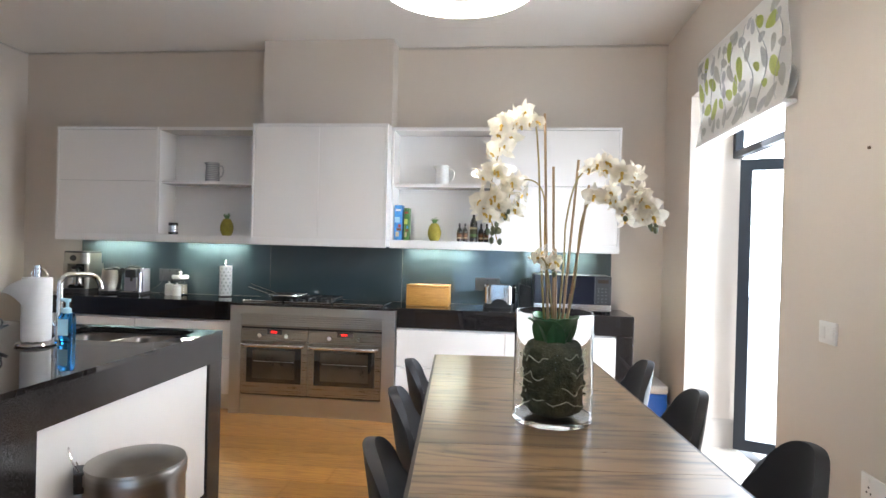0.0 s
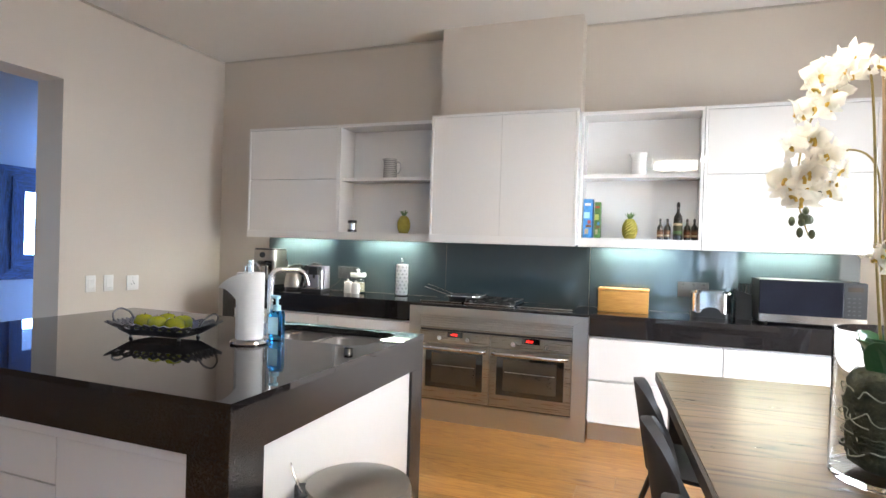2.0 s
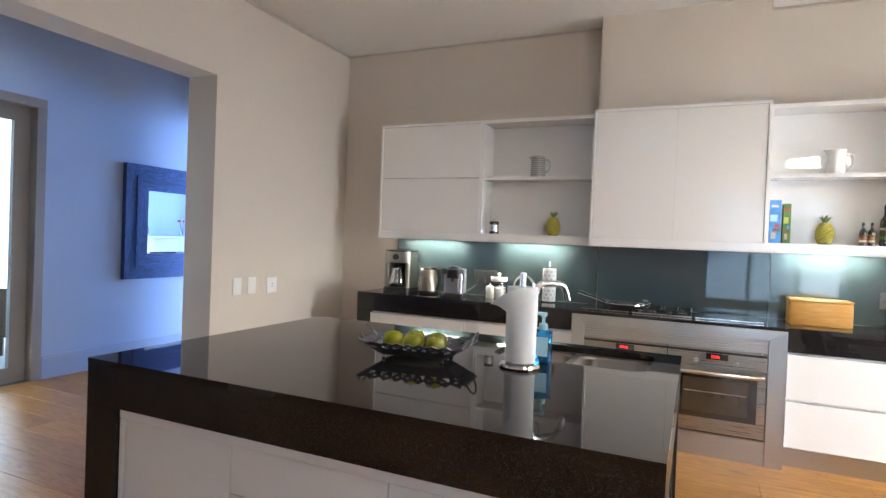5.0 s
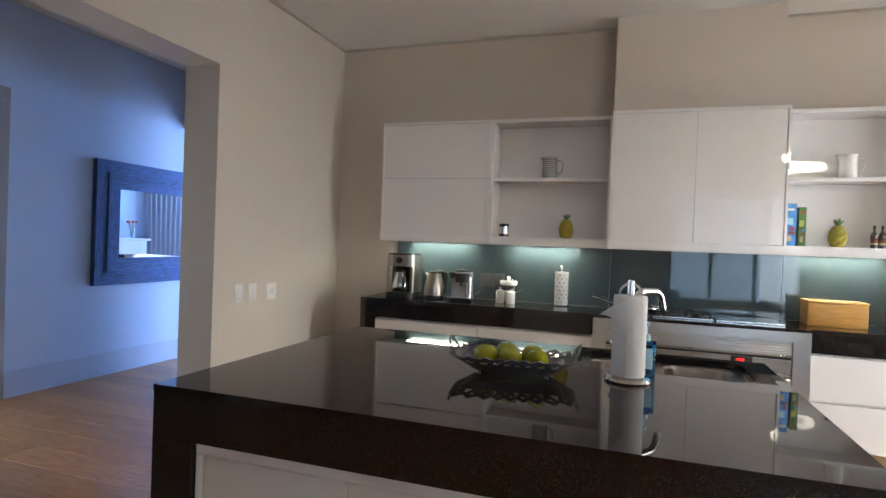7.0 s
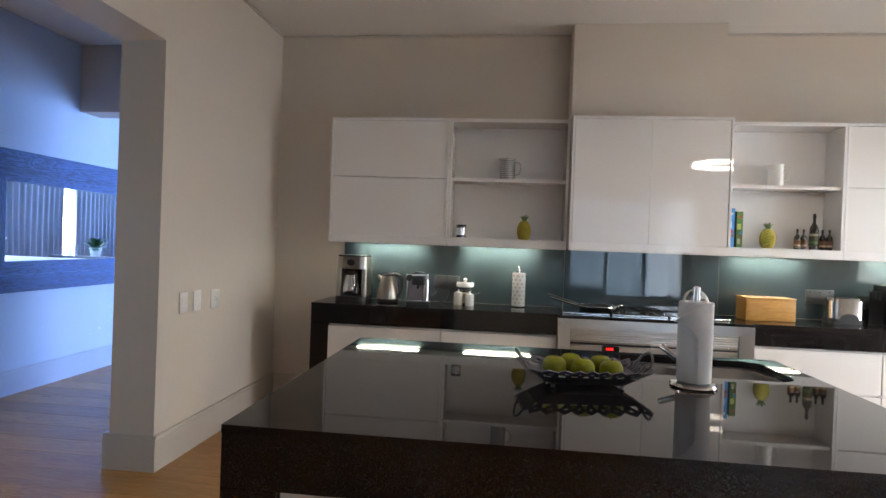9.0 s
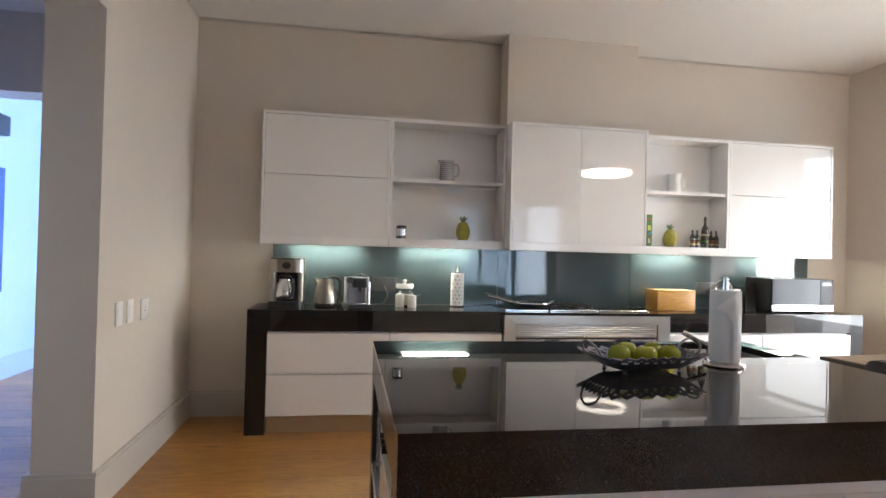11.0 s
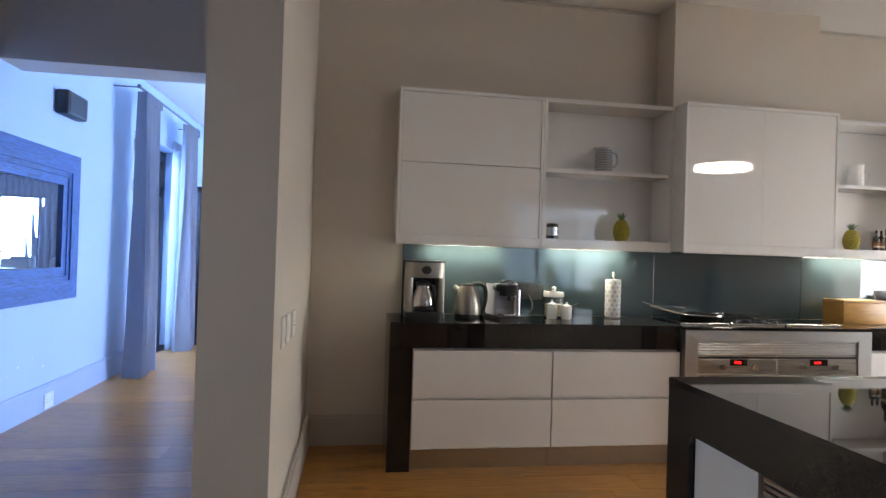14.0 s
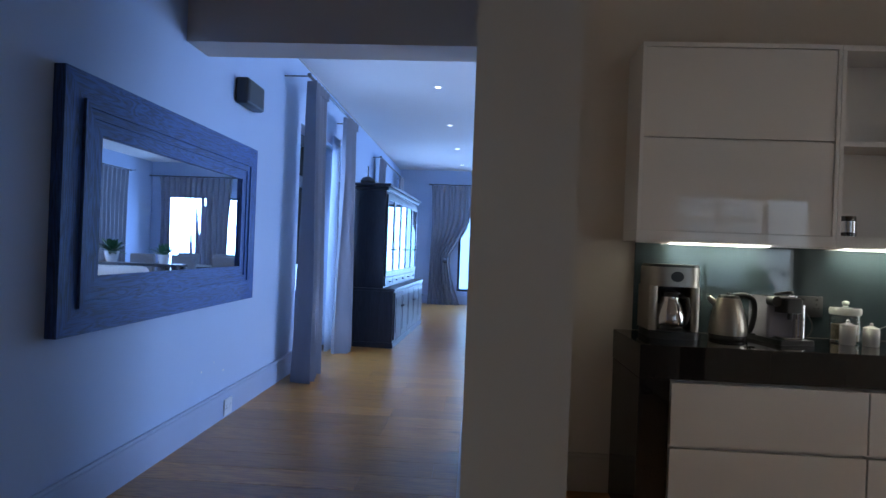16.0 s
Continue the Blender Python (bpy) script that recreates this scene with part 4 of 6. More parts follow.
def tray_ring(s, z, wav=0.0):
    pts = []
    for i in range(NT):
        a = 2 * math.pi * i / NT
        c, sn = math.cos(a), math.sin(a)
        k = 1 / (abs(c) ** 8 + abs(sn) ** 8) ** 0.125
        tooth = abs((i % 8) - 4) / 2 - 1
        pts.append((s * k * c * tl * (1 + wav * tooth * 0.5), s * k * sn * tw * (1 + wav * tooth * 0.5), z + wav * 0.05 * tooth))
    return pts


rr = [[tb.verts.new(p) for p in tray_ring(s, z, w)] for s, z, w in ((0.0, 0.029, 0), (0.74, 0.029, 0), (0.79, 0.034, 0), (0.94, 0.050, 0), (0.98, 0.055, 0.0), (1.03, 0.060, 0.0), (1.08, 0.065, 0.0), (1.12, 0.069, 0.0), (1.18, 0.076, 0.08))]
for k_, (a, b) in enumerate(zip(rr, rr[1:])):
    for i in range(NT):
        if (k_ == 4 and i % 8 in (2, 3, 4, 5)) or (k_ == 5 and i % 8 in (3, 4)) or (k_ == 6 and i % 8 in (0, 7)):
            continue          # pierced lacework border
        tb.faces.new((a[i], a[(i + 1) % NT], b[(i + 1) % NT], b[i]))
bmesh.ops.remove_doubles(tb, verts=tb.verts, dist=0.0004)
bmesh.ops.solidify(tb, geom=list(tb.faces), thickness=0.004)
part("dish", tb, PEWTER, tr, smooth=True)
for x in (-0.122, 0.122):
    for y in (-0.064, 0.064):
        part("foot", lathe([(0, 0.0135), (0.007, 0.0135), (0.009, 0.018), (0.005, 0.024), (0.009, 0.030), (0, 0.030)], 10), PEWTER, tr).location = (x, y, 0)
for s in (-1, 1):
    part("handle", tube(curve3([(s * 0.205, -0.05, 0.066), (s * 0.222, -0.056, 0.085), (s * 0.236, -0.043, 0.108), (s * 0.243, 0.0, 0.122), (s * 0.236, 0.043, 0.108), (s * 0.222, 0.056, 0.085), (s * 0.205, 0.05, 0.066)], 22), 0.0042, 8), PEWTER, tr, smooth=True)
ap_prof = [(0, 0.009), (0.014, 0.002), (0.025, 0.0), (0.038, 0.014), (0.0435, 0.037), (0.041, 0.056), (0.030, 0.071), (0.015, 0.075), (0.006, 0.067), (0, 0.064)]
for i, (x, y, rz) in enumerate(((-2.565, 2.26, 10), (-2.505, 2.322, 80), (-2.475, 2.242, 140), (-2.41, 2.312, 200), (-2.385, 2.245, 300))):
    t = thing("apple", "glossy green apple in the pewter tray", "apple", (x, y, IZ + 0.0215), rz, "apples in the tray")
    part("flesh", lathe([(q * 0.93, z * 0.93) for q, z in ap_prof], 20, sx=0.98, sy=0.93), APPLE, t, smooth=True)
    part("stalk", tube([(0, 0, 0.058), (0.002, 0, 0.069), (0.006, 0, 0.078)], 0.0016, 6), STALK, t)

# ---- dining table, chairs, orchid ----
TR = 4.9                                  # the table is turned a little from the walls
tb_ = thing("dining_table", "long plank-topped dining table with dark striped grain", "table", (-0.005, 2.43, 0), TR)
TW, TL = 0.465, 1.15
part("edge_frame", boxes(((-TW, -TL, 0.69), (-TW + 0.012, TL, 0.733)), ((TW - 0.012, -TL, 0.69), (TW, TL, 0.733)), ((-TW + 0.012, -TL, 0.69), (TW - 0.012, -TL + 0.012, 0.733)), ((-TW + 0.012, TL - 0.012, 0.69), (TW - 0.012, TL, 0.733)), ((-TW + 0.012, -TL + 0.012, 0.69), (TW - 0.012, TL - 0.012, 0.70))), TABLEEDGE, tb_, "dark table edge")
# planks run across the table
ny = 12
for i in range(ny):
    y0 = -TL + 0.0125 + i * (2 * TL - 0.025) / ny
    y1 = -TL + 0.0125 + (i + 1) * (2 * TL - 0.025) / ny
    p = part("plank", B((-TW + 0.0125, -(y1 - y0) / 2 + 0.0003, -0.017), (TW - 0.0125, (y1 - y0) / 2 - 0.0003, 0.0172), 0.0008, 1), TABLEWOOD, tb_)
    p.location = (0, (y0 + y1) / 2, 0.72)
for x in (-0.38, 0.38):
    for y in (-1.0, 1.0):
        part("leg", B((x - 0.035, y - 0.035, 0), (x + 0.035, y + 0.035, 0.69), 0.004), TABLEEDGE, tb_)


def chair(loc, rz, label):
    t = thing("dining_chair", label, "chair", loc, rz, "chairs round the table")

    def back(u, v):
        s = 2 * u - 1
        z = 0.43 + 0.366 * v - 0.125 * v * abs(s) ** 2.8
        return (s * (0.195 + 0.012 * math.sin(math.pi * v) - 0.02 * v ** 4), -0.205 - 0.06 * v + 0.095 * s * s, z)

    part("backrest", grid(back, 20, 14, 0.036), SHELL, t, smooth=True)

    def seat(u, v):
        s = 2 * u - 1
        y = -0.19 + 0.42 * v
        return (s * (0.215 - 0.03 * abs(2 * v - 1) ** 3), y, 0.435 + 0.025 * s * s + 0.03 * (1 - v) ** 3 - 0.02 * v ** 4)

    part("seat", grid(seat, 12, 12, 0.014), SHELL, t, smooth=True)
    for x in (-1, 1):
        part("leg", tube([(x * 0.14, 0.14, 0.425), (x * 0.19, 0.19, 0.22), (x * 0.205, 0.21, 0.0)], 0.014, 10, taper=0.75), CHARCOALLEG, t, smooth=True)
        part("leg", tube([(x * 0.14, -0.14, 0.425), (x * 0.19, -0.20, 0.22), (x * 0.205, -0.235, 0.0)], 0.014, 10, taper=0.75), CHARCOALLEG, t, smooth=True)
    part("stretcher", boxes(((-0.15, -0.15, 0.405), (0.15, -0.13, 0.42)), ((-0.15, 0.13, 0.405), (0.15, 0.15, 0.42)), ((-0.01, -0.13, 0.405), (0.01, 0.13, 0.42))), CHARCOALLEG, t)
    return t


first = chair((-0.395, 3.06, 0), -90 + TR, "charcoal moulded shell dining chair pushed under the table")
for x, y, rz in ((-0.355, 2.47, -90 + TR), (-0.30, 1.85, -90 + TR), (0.37, 3.28, 90 + TR), (0.43, 2.66, 90 + TR), (0.55, 2.02, 90 + TR)):
    copy_thing(first, pose(x, y, 0, 0, 0, rz))

# glass cylinder vase
VX, VY, VZ = 0.03, 2.36, 0.7375
vs = thing("glass_vase", "large clear glass cylinder vase on the table", "vase", (VX, VY, VZ))
part("glass_wall", lathe([(0.1453, 0.0215), (0.147, 0.0215), (0.147, 0.404), (0.1462, 0.4065), (0.1453, 0.404), (0.1453, 0.0215)], 56), VASEGLASS, vs, smooth=True)
part("glass_base", lathe([(0, 0), (0.141, 0), (0.1465, 0.005), (0.147, 0.021), (0.1, 0.019), (0, 0.018)], 56), GLASS, vs, "thick clear base", True)
orc = thing("orchid_plant", "white orchid with canes, leaves and bare roots", "plant", (VX, VY, VZ + 0.024))
rb = bmesh.new()
bmesh.ops.create_icosphere(rb, subdivisions=4, radius=1)
for v in rb.verts:
    d = v.co.normalized()
    k = 1 / (abs(d.z) ** 6 + (d.x ** 2 + d.y ** 2) ** 3) ** (1 / 6)
    nn = noise.noise(d * 3.1) * 0.10 + noise.noise(d * 9) * 0.07
    v.co = Vector((d.x * k * 0.11 * (1 + nn), d.y * k * 0.11 * (1 + nn), 0.135 + d.z * k * 0.134 * (1 + 0.3 * nn)))
part("root_ball", rb, MOSS, orc, smooth=True)
rng_ = random.Random(5)
for i in range(13):
    z, a0 = 0.05 + 0.016 * i + rng_.uniform(-0.008, 0.008), rng_.uniform(0, 360)
    pts = [((0.118 + 0.008 * math.sin(j * 1.7 + i)) * math.cos(radians(a0 + j * 9)), (0.118 + 0.008 * math.sin(j * 1.7 + i)) * math.sin(radians(a0 + j * 9)), z + 0.012 * math.sin(j * (0.6 + 0.13 * i) + i * 2) + rng_.uniform(-0.004, 0.004)) for j in range(9 + i % 4 * 3)]
    part("root", tube(curve3(pts, 40), 0.0019, 6), ROOT, orc, smooth=True)


for i in range(16):
    z, a0 = rng_.uniform(0.03, 0.22), rng_.uniform(0, 360)
    pts = [((0.113 + 0.006 * math.sin(j * 1.3 + i)) * math.cos(radians(a0 + j * 11)), (0.113 + 0.006 * math.sin(j * 1.3 + i)) * math.sin(radians(a0 + j * 11)), z + 0.003 * j * (1 if i % 2 else -0.5) + rng_.uniform(-0.006, 0.006)) for j in range(6)]
    part("root", tube(pts, 0.0045, 6), MOSS, orc, "dark mossy root", True)


def leaf_mesh(length, width, curl):
    """A broad strap leaf that rises inside the glass and bends over near its tip."""
    def fn(u, v):
        s = 2 * v - 1
        w = width * math.sin(math.pi * min(1, 0.14 + 0.86 * u)) ** 0.6
        return (0.022 + length * (0.36 * u + 0.42 * curl * u ** 4), s * w * 0.5, length * (0.98 * u - 0.34 * curl * u ** 4) + 0.16 * w * s * s)
    return grid(fn, 12, 6, 0.003)


for rz, ln, z, wd in ((12, 0.165, 0.225, 0.11), (68, 0.16, 0.23, 0.12), (125, 0.17, 0.225, 0.11), (190, 0.155, 0.22, 0.12), (243, 0.165, 0.215, 0.13), (300, 0.17, 0.22, 0.125), (338, 0.15, 0.235, 0.10), (270, 0.13, 0.25, 0.10), (215, 0.13, 0.25, 0.10)):
    lf = part("leaf", leaf_mesh(ln, wd, 0.35), LEAF, orc, smooth=True)
    lf.matrix_local = pose(0, 0, z, 0, 0, rz)


# (x, y, z) from the plant's base: stems rise, arch over and hang
stems = [
    [(-0.03, 0, 0.24), (-0.055, 0.0, 0.6), (-0.075, -0.01, 1.0), (-0.10, -0.02, 1.165), (-0.17, -0.03, 1.12), (-0.235, -0.03, 0.98), (-0.255, -0.02, 0.80), (-0.22, -0.01, 0.66)],
    [(-0.01, 0.01, 0.24), (-0.04, 0.02, 0.62), (-0.05, 0.03, 0.86), (-0.11, 0.04, 0.925), (-0.17, 0.05, 0.88), (-0.20, 0.06, 0.78)],
    [(0.01, 0, 0.24), (0.03, 0, 0.6), (0.035, 0.0, 0.76), (0.075, -0.01, 0.93), (0.16, -0.02, 0.97), (0.26, -0.03, 0.90), (0.32, -0.03, 0.80), (0.345, -0.03, 0.72)],
    [(0.03, 0.03, 0.24), (0.075, 0.03, 0.5), (0.095, 0.03, 0.76), (0.15, 0.03, 0.86), (0.22, 0.03, 0.83), (0.27, 0.03, 0.78)],
    [(0.0, -0.03, 0.24), (-0.02, -0.04, 0.45), (-0.04, -0.05, 0.58), (-0.08, -0.06, 0.63), (-0.02, -0.06, 0.56)],
]
stems = [[(x, y, z if z < 0.3 else 0.3 + (z - 0.3) * 0.935) for x, y, z in s] for s in stems]
for s in stems:
    part("stem", tube(curve3(s, 26), 0.0042, 7, taper=0.5), STEM, orc, smooth=True)
for a, b in (((-0.02, 0.0, 0.2), (-0.055, 0.0, 1.13)), ((0.0, -0.02, 0.2), (-0.02, -0.03, 0.925)), ((0.02, 0.0, 0.2), (0.075, 0.0, 0.955)), ((0.03, 0.03, 0.2), (0.12, 0.03, 0.865)), ((0.01, 0.02, 0.2), (0.0, 0.02, 0.62)), ((0.03, -0.02, 0.2), (0.055, -0.03, 0.45))):
    part("cane", tube([a, b], 0.0048, 8), CANE, orc, smooth=True)
fl = bmesh.new()


def petal(bm, ang, length, width, lift):
    m = pose(0, 0, 0, 0, 0, ang)

    def fn(u, v):
        s = 2 * v - 1
        w = width * math.sin(math.pi * (0.1 + 0.9 * u) ** 0.8) ** 0.75 if u < 0.999 else 0.002
        return m @ Vector((0.004 + length * u, s * w * 0.5, lift * u * u * length + 0.12 * w * s * s + 0.004 * math.sin(u * 9 + ang)))
    grid(fn, 5, 4, 0.0, bm)


for ang, ln, wd, lf_ in ((90, 0.042, 0.022, -0.1), (212, 0.042, 0.022, -0.1), (328, 0.042, 0.022, -0.1), (20, 0.043, 0.040, 0.2), (160, 0.043, 0.040, 0.2)):
    petal(fl, ang, ln, wd, lf_)
flower_me = bpy.data.meshes.new("flower")
fl.to_mesh(flower_me)
flower_me.materials.append(PETAL)
flower_me.shade_smooth()
cb = bmesh.new()
bmesh.ops.create_icosphere(cb, subdivisions=1, radius=0.0075)
tube([(0, 0, 0.004), (0, -0.006, 0.012), (0, -0.016, 0.014)], 0.004, 6, cb)
core_me = bpy.data.meshes.new("throat")
cb.to_mesh(core_me)
core_me.materials.append(PETALCORE)
core_me.shade_smooth()
bb = bmesh.new()
bmesh.ops.create_icosphere(bb, subdivisions=2, radius=0.009)
bud_me = bpy.data.meshes.new("bud")
bb.to_mesh(bud_me)
bud_me.materials.append(BUD)
bud_me.shade_smooth()


def flowers(stem, lo, hi, count, buds, seed, size=1.0, spread=0.03):
    r = random.Random(seed)
    pts = curve3(stem, 60)
    for i in range(count):
        f = lo + (hi - lo) * i / max(1, count - 1)
        c = pts[min(60, int(f * 60))] + Vector((r.uniform(-spread, spread), r.uniform(-spread, spread) - 0.02, r.uniform(-spread, spread)))
        ob = new("flower", flower_me)
        ob.parent = orc
        out = Vector((r.uniform(-0.9, 0.9), r.uniform(-1.2, 0.3), r.uniform(-0.5, 0.35)))
        s = size * r.uniform(0.85, 1.15)
        ob.matrix_local = Matrix.LocRotScale(c, out.to_track_quat("Z", "Y"), (s, s, s))
        co = new("throat", core_me)
        co.parent = ob
    for i in range(buds):
        c = pts[min(60, int((hi + (1 - hi) * (i + 1) / (buds + 1)) * 60))] + Vector((r.uniform(-0.02, 0.02), r.uniform(-0.02, 0.02), r.uniform(-0.02, 0.02)))
        ob = new("bud", bud_me)
        ob.parent = orc
        ob.matrix_local = Matrix.LocRotScale(c, None, (1, 1, r.uniform(1.2, 1.7)))


flowers(stems[0], 0.44, 0.92, 25, 9, 1, 1.15, 0.034)
flowers(stems[1], 0.74, 1.0, 12, 4, 2, 1.1, 0.04)
flowers(stems[2], 0.52, 0.93, 18, 8, 3, 1.15, 0.03)
flowers(stems[3], 0.6, 0.98, 10, 3, 4, 1.05, 0.028)
flowers(stems[4], 0.5, 1.0, 6, 2, 6, 1.0, 0.03)

# ring pendant
RX, RY, RZ = -0.36, 2.29, 2.35
pn = thing("ring_pendant", "glowing ring pendant lamp on thin wires", "pendant lamp", (RX, RY, RZ))
part("light_ring", lathe([(0.252, 0.0), (0.295, 0.0), (0.295, 0.045), (0.252, 0.045), (0.252, 0.0)], 64), RINGGLOW, pn, smooth=True)
part("ring_cap", lathe([(0.250, 0.046), (0.297, 0.046), (0.297, 0.054), (0.250, 0.054), (0.250, 0.046)], 64), WHITEPL, pn)
for a in (90, 210, 330):
    part("wire", tube([(0.273 * math.cos(radians(a)), 0.273 * math.sin(radians(a)), 0.055), (0.02 * math.cos(radians(a)), 0.02 * math.sin(radians(a)), H - RZ - 0.02)], 0.0012, 5), STEEL, pn)
part("canopy", lathe([(0, H - RZ - 0.03), (0.05, H - RZ - 0.03), (0.055, H - RZ), (0, H - RZ)], 24), WHITEPL, pn)

for lx, ly in ((-3.6, 3.3), (-2.4, 0.6), (-0.6, -0.9), (-3.6, -0.9), (-0.4, 0.9)):
    t = thing("downlight", "small recessed kitchen downlight, lit", "downlight", (lx, ly, H), 0, "kitchen downlights")
    part("trim_ring", lathe([(0.034, -0.004), (0.05, -0.004), (0.05, -0.0005), (0.034, -0.0005), (0.034, -0.004)], 24), WHITEPL, t)
    part("bulb", lathe([(0, -0.003), (0.033, -0.003), (0.033, -0.0008), (0, -0.0008)], 20), SPOT, t)

# ---- on the worktop ----
CZ = 0.8885
cm = thing("coffee_maker", "steel filter coffee maker with thermal jug", "coffee maker", (-3.965, 4.9, CZ))
part("base", slab(rounded(-0.105, 0.105, -0.135, 0.12, 0.06, 8), 0, 0.035, 0.006), BLACK, cm, smooth=True)
part("tower", slab(rounded(-0.10, 0.10, 0.02, 0.12, 0.03), 0.035, 0.255), BLACK, cm, smooth=True)
part("head", slab(rounded(-0.102, 0.102, -0.112, 0.12, 0.055, 8), 0.255, 0.352, 0.004), KETTLESTEEL, cm, smooth=True)
part("lid", slab(rounded(-0.10, 0.10, -0.11, 0.118, 0.055, 8), 0.352, 0.365, 0.005), BLACK, cm, "black lid", True)
part("badge", tube([(0, -0.109, 0.305), (0, -0.1135, 0.305)], 0.026, 20), BLACK, cm, "dark oval badge")
part("side_column", slab(rounded(-0.102, -0.066, -0.09, 0.118, 0.016), 0.035, 0.2545), KETTLESTEEL, cm, smooth=True)
part("side_column", slab(rounded(0.068, 0.102, -0.09, 0.118, 0.016), 0.035, 0.2545), KETTLESTEEL, cm, smooth=True)
jug = part("jug", lathe([(0, 0.038), (0.05, 0.038), (0.062, 0.06), (0.062, 0.1), (0.048, 0.16), (0.036, 0.185), (0.036, 0.205), (0, 0.205)], 28, at=(-0.01, -0.055, 0)), SHINY, cm, "steel thermal jug", True)
part("jug_lid", lathe([(0, 0.203), (0.038, 0.203), (0.04, 0.225), (0.02, 0.235), (0, 0.235)], 20, at=(-0.01, -0.055, 0)), BLACK, jug, "black jug lid", True)
part("jug_handle", tube([(0.02, -0.085, 0.21), (0.04, -0.12, 0.2), (0.046, -0.128, 0.14), (0.036, -0.118, 0.075), (0.02, -0.105, 0.065)], 0.009, 8), BLACK, jug, "black handle", True)

cm.scale = (1.22, 1.0, 1.0)
kt = thing("kettle", "brushed steel electric kettle with black handle", "kettle", (-3.675, 4.88, CZ), -15)
part("base", lathe([(0, 0), (0.082, 0), (0.085, 0.008), (0.08, 0.022), (0, 0.022)], 28), BLACK, kt, smooth=True)
part("body", lathe([(0, 0.023), (0.088, 0.023), (0.089, 0.045), (0.083, 0.09), (0.072, 0.145), (0.059, 0.19), (0.052, 0.205), (0, 0.21)], 36), KETTLESTEEL, kt, smooth=True)
part("lid", lathe([(0, 0.206), (0.05, 0.206), (0.046, 0.219), (0.012, 0.223), (0.012, 0.23), (0, 0.232)], 24), BLACK, kt, "black lid", True)
part("spout", tube([(-0.045, 0, 0.16), (-0.082, 0, 0.195), (-0.092, 0, 0.207)], 0.019, 10, taper=0.55), KETTLESTEEL, kt, smooth=True)
part("handle", tube(curve3([(0.02, 0, 0.217), (0.075, 0, 0.222), (0.112, 0, 0.198), (0.118, 0, 0.13), (0.105, 0, 0.06), (0.09, 0, 0.035)], 18), 0.0135, 10), BLACK, kt, "black handle", True)
part("switch", B((0.098, -0.012, 0.028), (0.125, 0.012, 0.036), 0.003), BLACK, kt, "black switch")

es = thing("espresso_machine", "compact grey capsule coffee machine with black head", "espresso machine", (-3.43, 4.87, CZ), 12)
part("base", slab(rounded(-0.095, 0.095, -0.13, 0.12, 0.012), 0, 0.022, 0.004), BLACK, es, smooth=True)
part("body", slab(rounded(-0.085, 0.085, -0.03, 0.118, 0.015), 0.022, 0.225, 0.008), MACHINEGREY, es, "grey plastic body", True)
part("top_plate", slab(rounded(-0.084, 0.084, -0.029, 0.117, 0.015), 0.2255, 0.231, 0.002), SHINY, es, "polished top plate", True)
part("head", slab(rounded(-0.05, 0.055, -0.10, 0.03, 0.02), 0.15, 0.222, 0.008), BLACK, es, smooth=True)
part("knob", tube([(-0.075, -0.03, 0.205), (-0.075, -0.075, 0.205)], 0.026, 16), BLACK, es, "round black knob", True)
part("spout", tube([(0.0, -0.07, 0.15), (0.0, -0.07, 0.118)], 0.011, 10), BLACK, es, smooth=True)
part("cup_shelf", B((-0.06, -0.12, 0.0225), (0.03, -0.035, 0.034), 0.002), SHINY, es)
part("capsule_tube", lathe([(0, 0.0225), (0.026, 0.0225), (0.026, 0.19), (0, 0.192)], 20, at=(0.062, -0.06, 0)), SHINY, es, "steel side cylinder", True)
part("lever", tube(curve3([(-0.045, -0.02, 0.236), (0.0, -0.07, 0.25), (0.05, -0.02, 0.236)], 12), 0.008, 8), BLACK, es, smooth=True)


def canister(x, y, r, h, label, knob=True):
    t = thing("ceramic_jar", label, "jar", (x, y, CZ), 0, "small white jars")
    part("body", lathe([(0, 0), (r * 0.9, 0), (r, 0.006), (r, h * 0.68), (r * 0.94, h * 0.72), (0, h * 0.72)], 24), CERAMIC, t, smooth=True)
    part("lid", lathe([(0, h * 0.73), (r * 0.98, h * 0.73), (r * 0.95, h * 0.79), (r * 0.4, h * 0.86), (r * 0.16, h * 0.88), (r * 0.24, h * 0.95), (r * 0.12, h), (0, h)], 24), CERAMIC, t, smooth=True)
    return t


canister(-3.10, 4.86, 0.036, 0.125, "small white ceramic lidded jar")
canister(-3.008, 4.83, 0.036, 0.115, "small white ceramic lidded jar with spoon")
sp = thing("spoon", "small steel spoon resting on a white jar", "spoon", (-2.975, 4.83, CZ + 0.08))
part("stem", tube([(-0.01, 0, 0.003), (0.03, 0.0, 0.018), (0.05, 0, 0.03)], 0.0025, 6), SHINY, sp)
gj = thing("glass_jar", "glass storage jar with white lid and knob", "jar", (-3.055, 4.955, CZ))
part("glass", lathe([(0, 0), (0.06, 0), (0.066, 0.01), (0.066, 0.125), (0.062, 0.14), (0.058, 0.14), (0.062, 0.12), (0.062, 0.012), (0, 0.01)], 28), GLASS, gj, smooth=True)
part("lid", lathe([(0, 0.14), (0.068, 0.14), (0.072, 0.148), (0.072, 0.168), (0.066, 0.178), (0.014, 0.18), (0.01, 0.186), (0.017, 0.196), (0.016, 0.205), (0.008, 0.211), (0, 0.212)], 28), CERAMIC, gj, "white lid with knob", True)
part("contents", lathe([(0, 0.012), (0.059, 0.013), (0.059, 0.09), (0, 0.095)], 20), CREAMLABEL, gj)

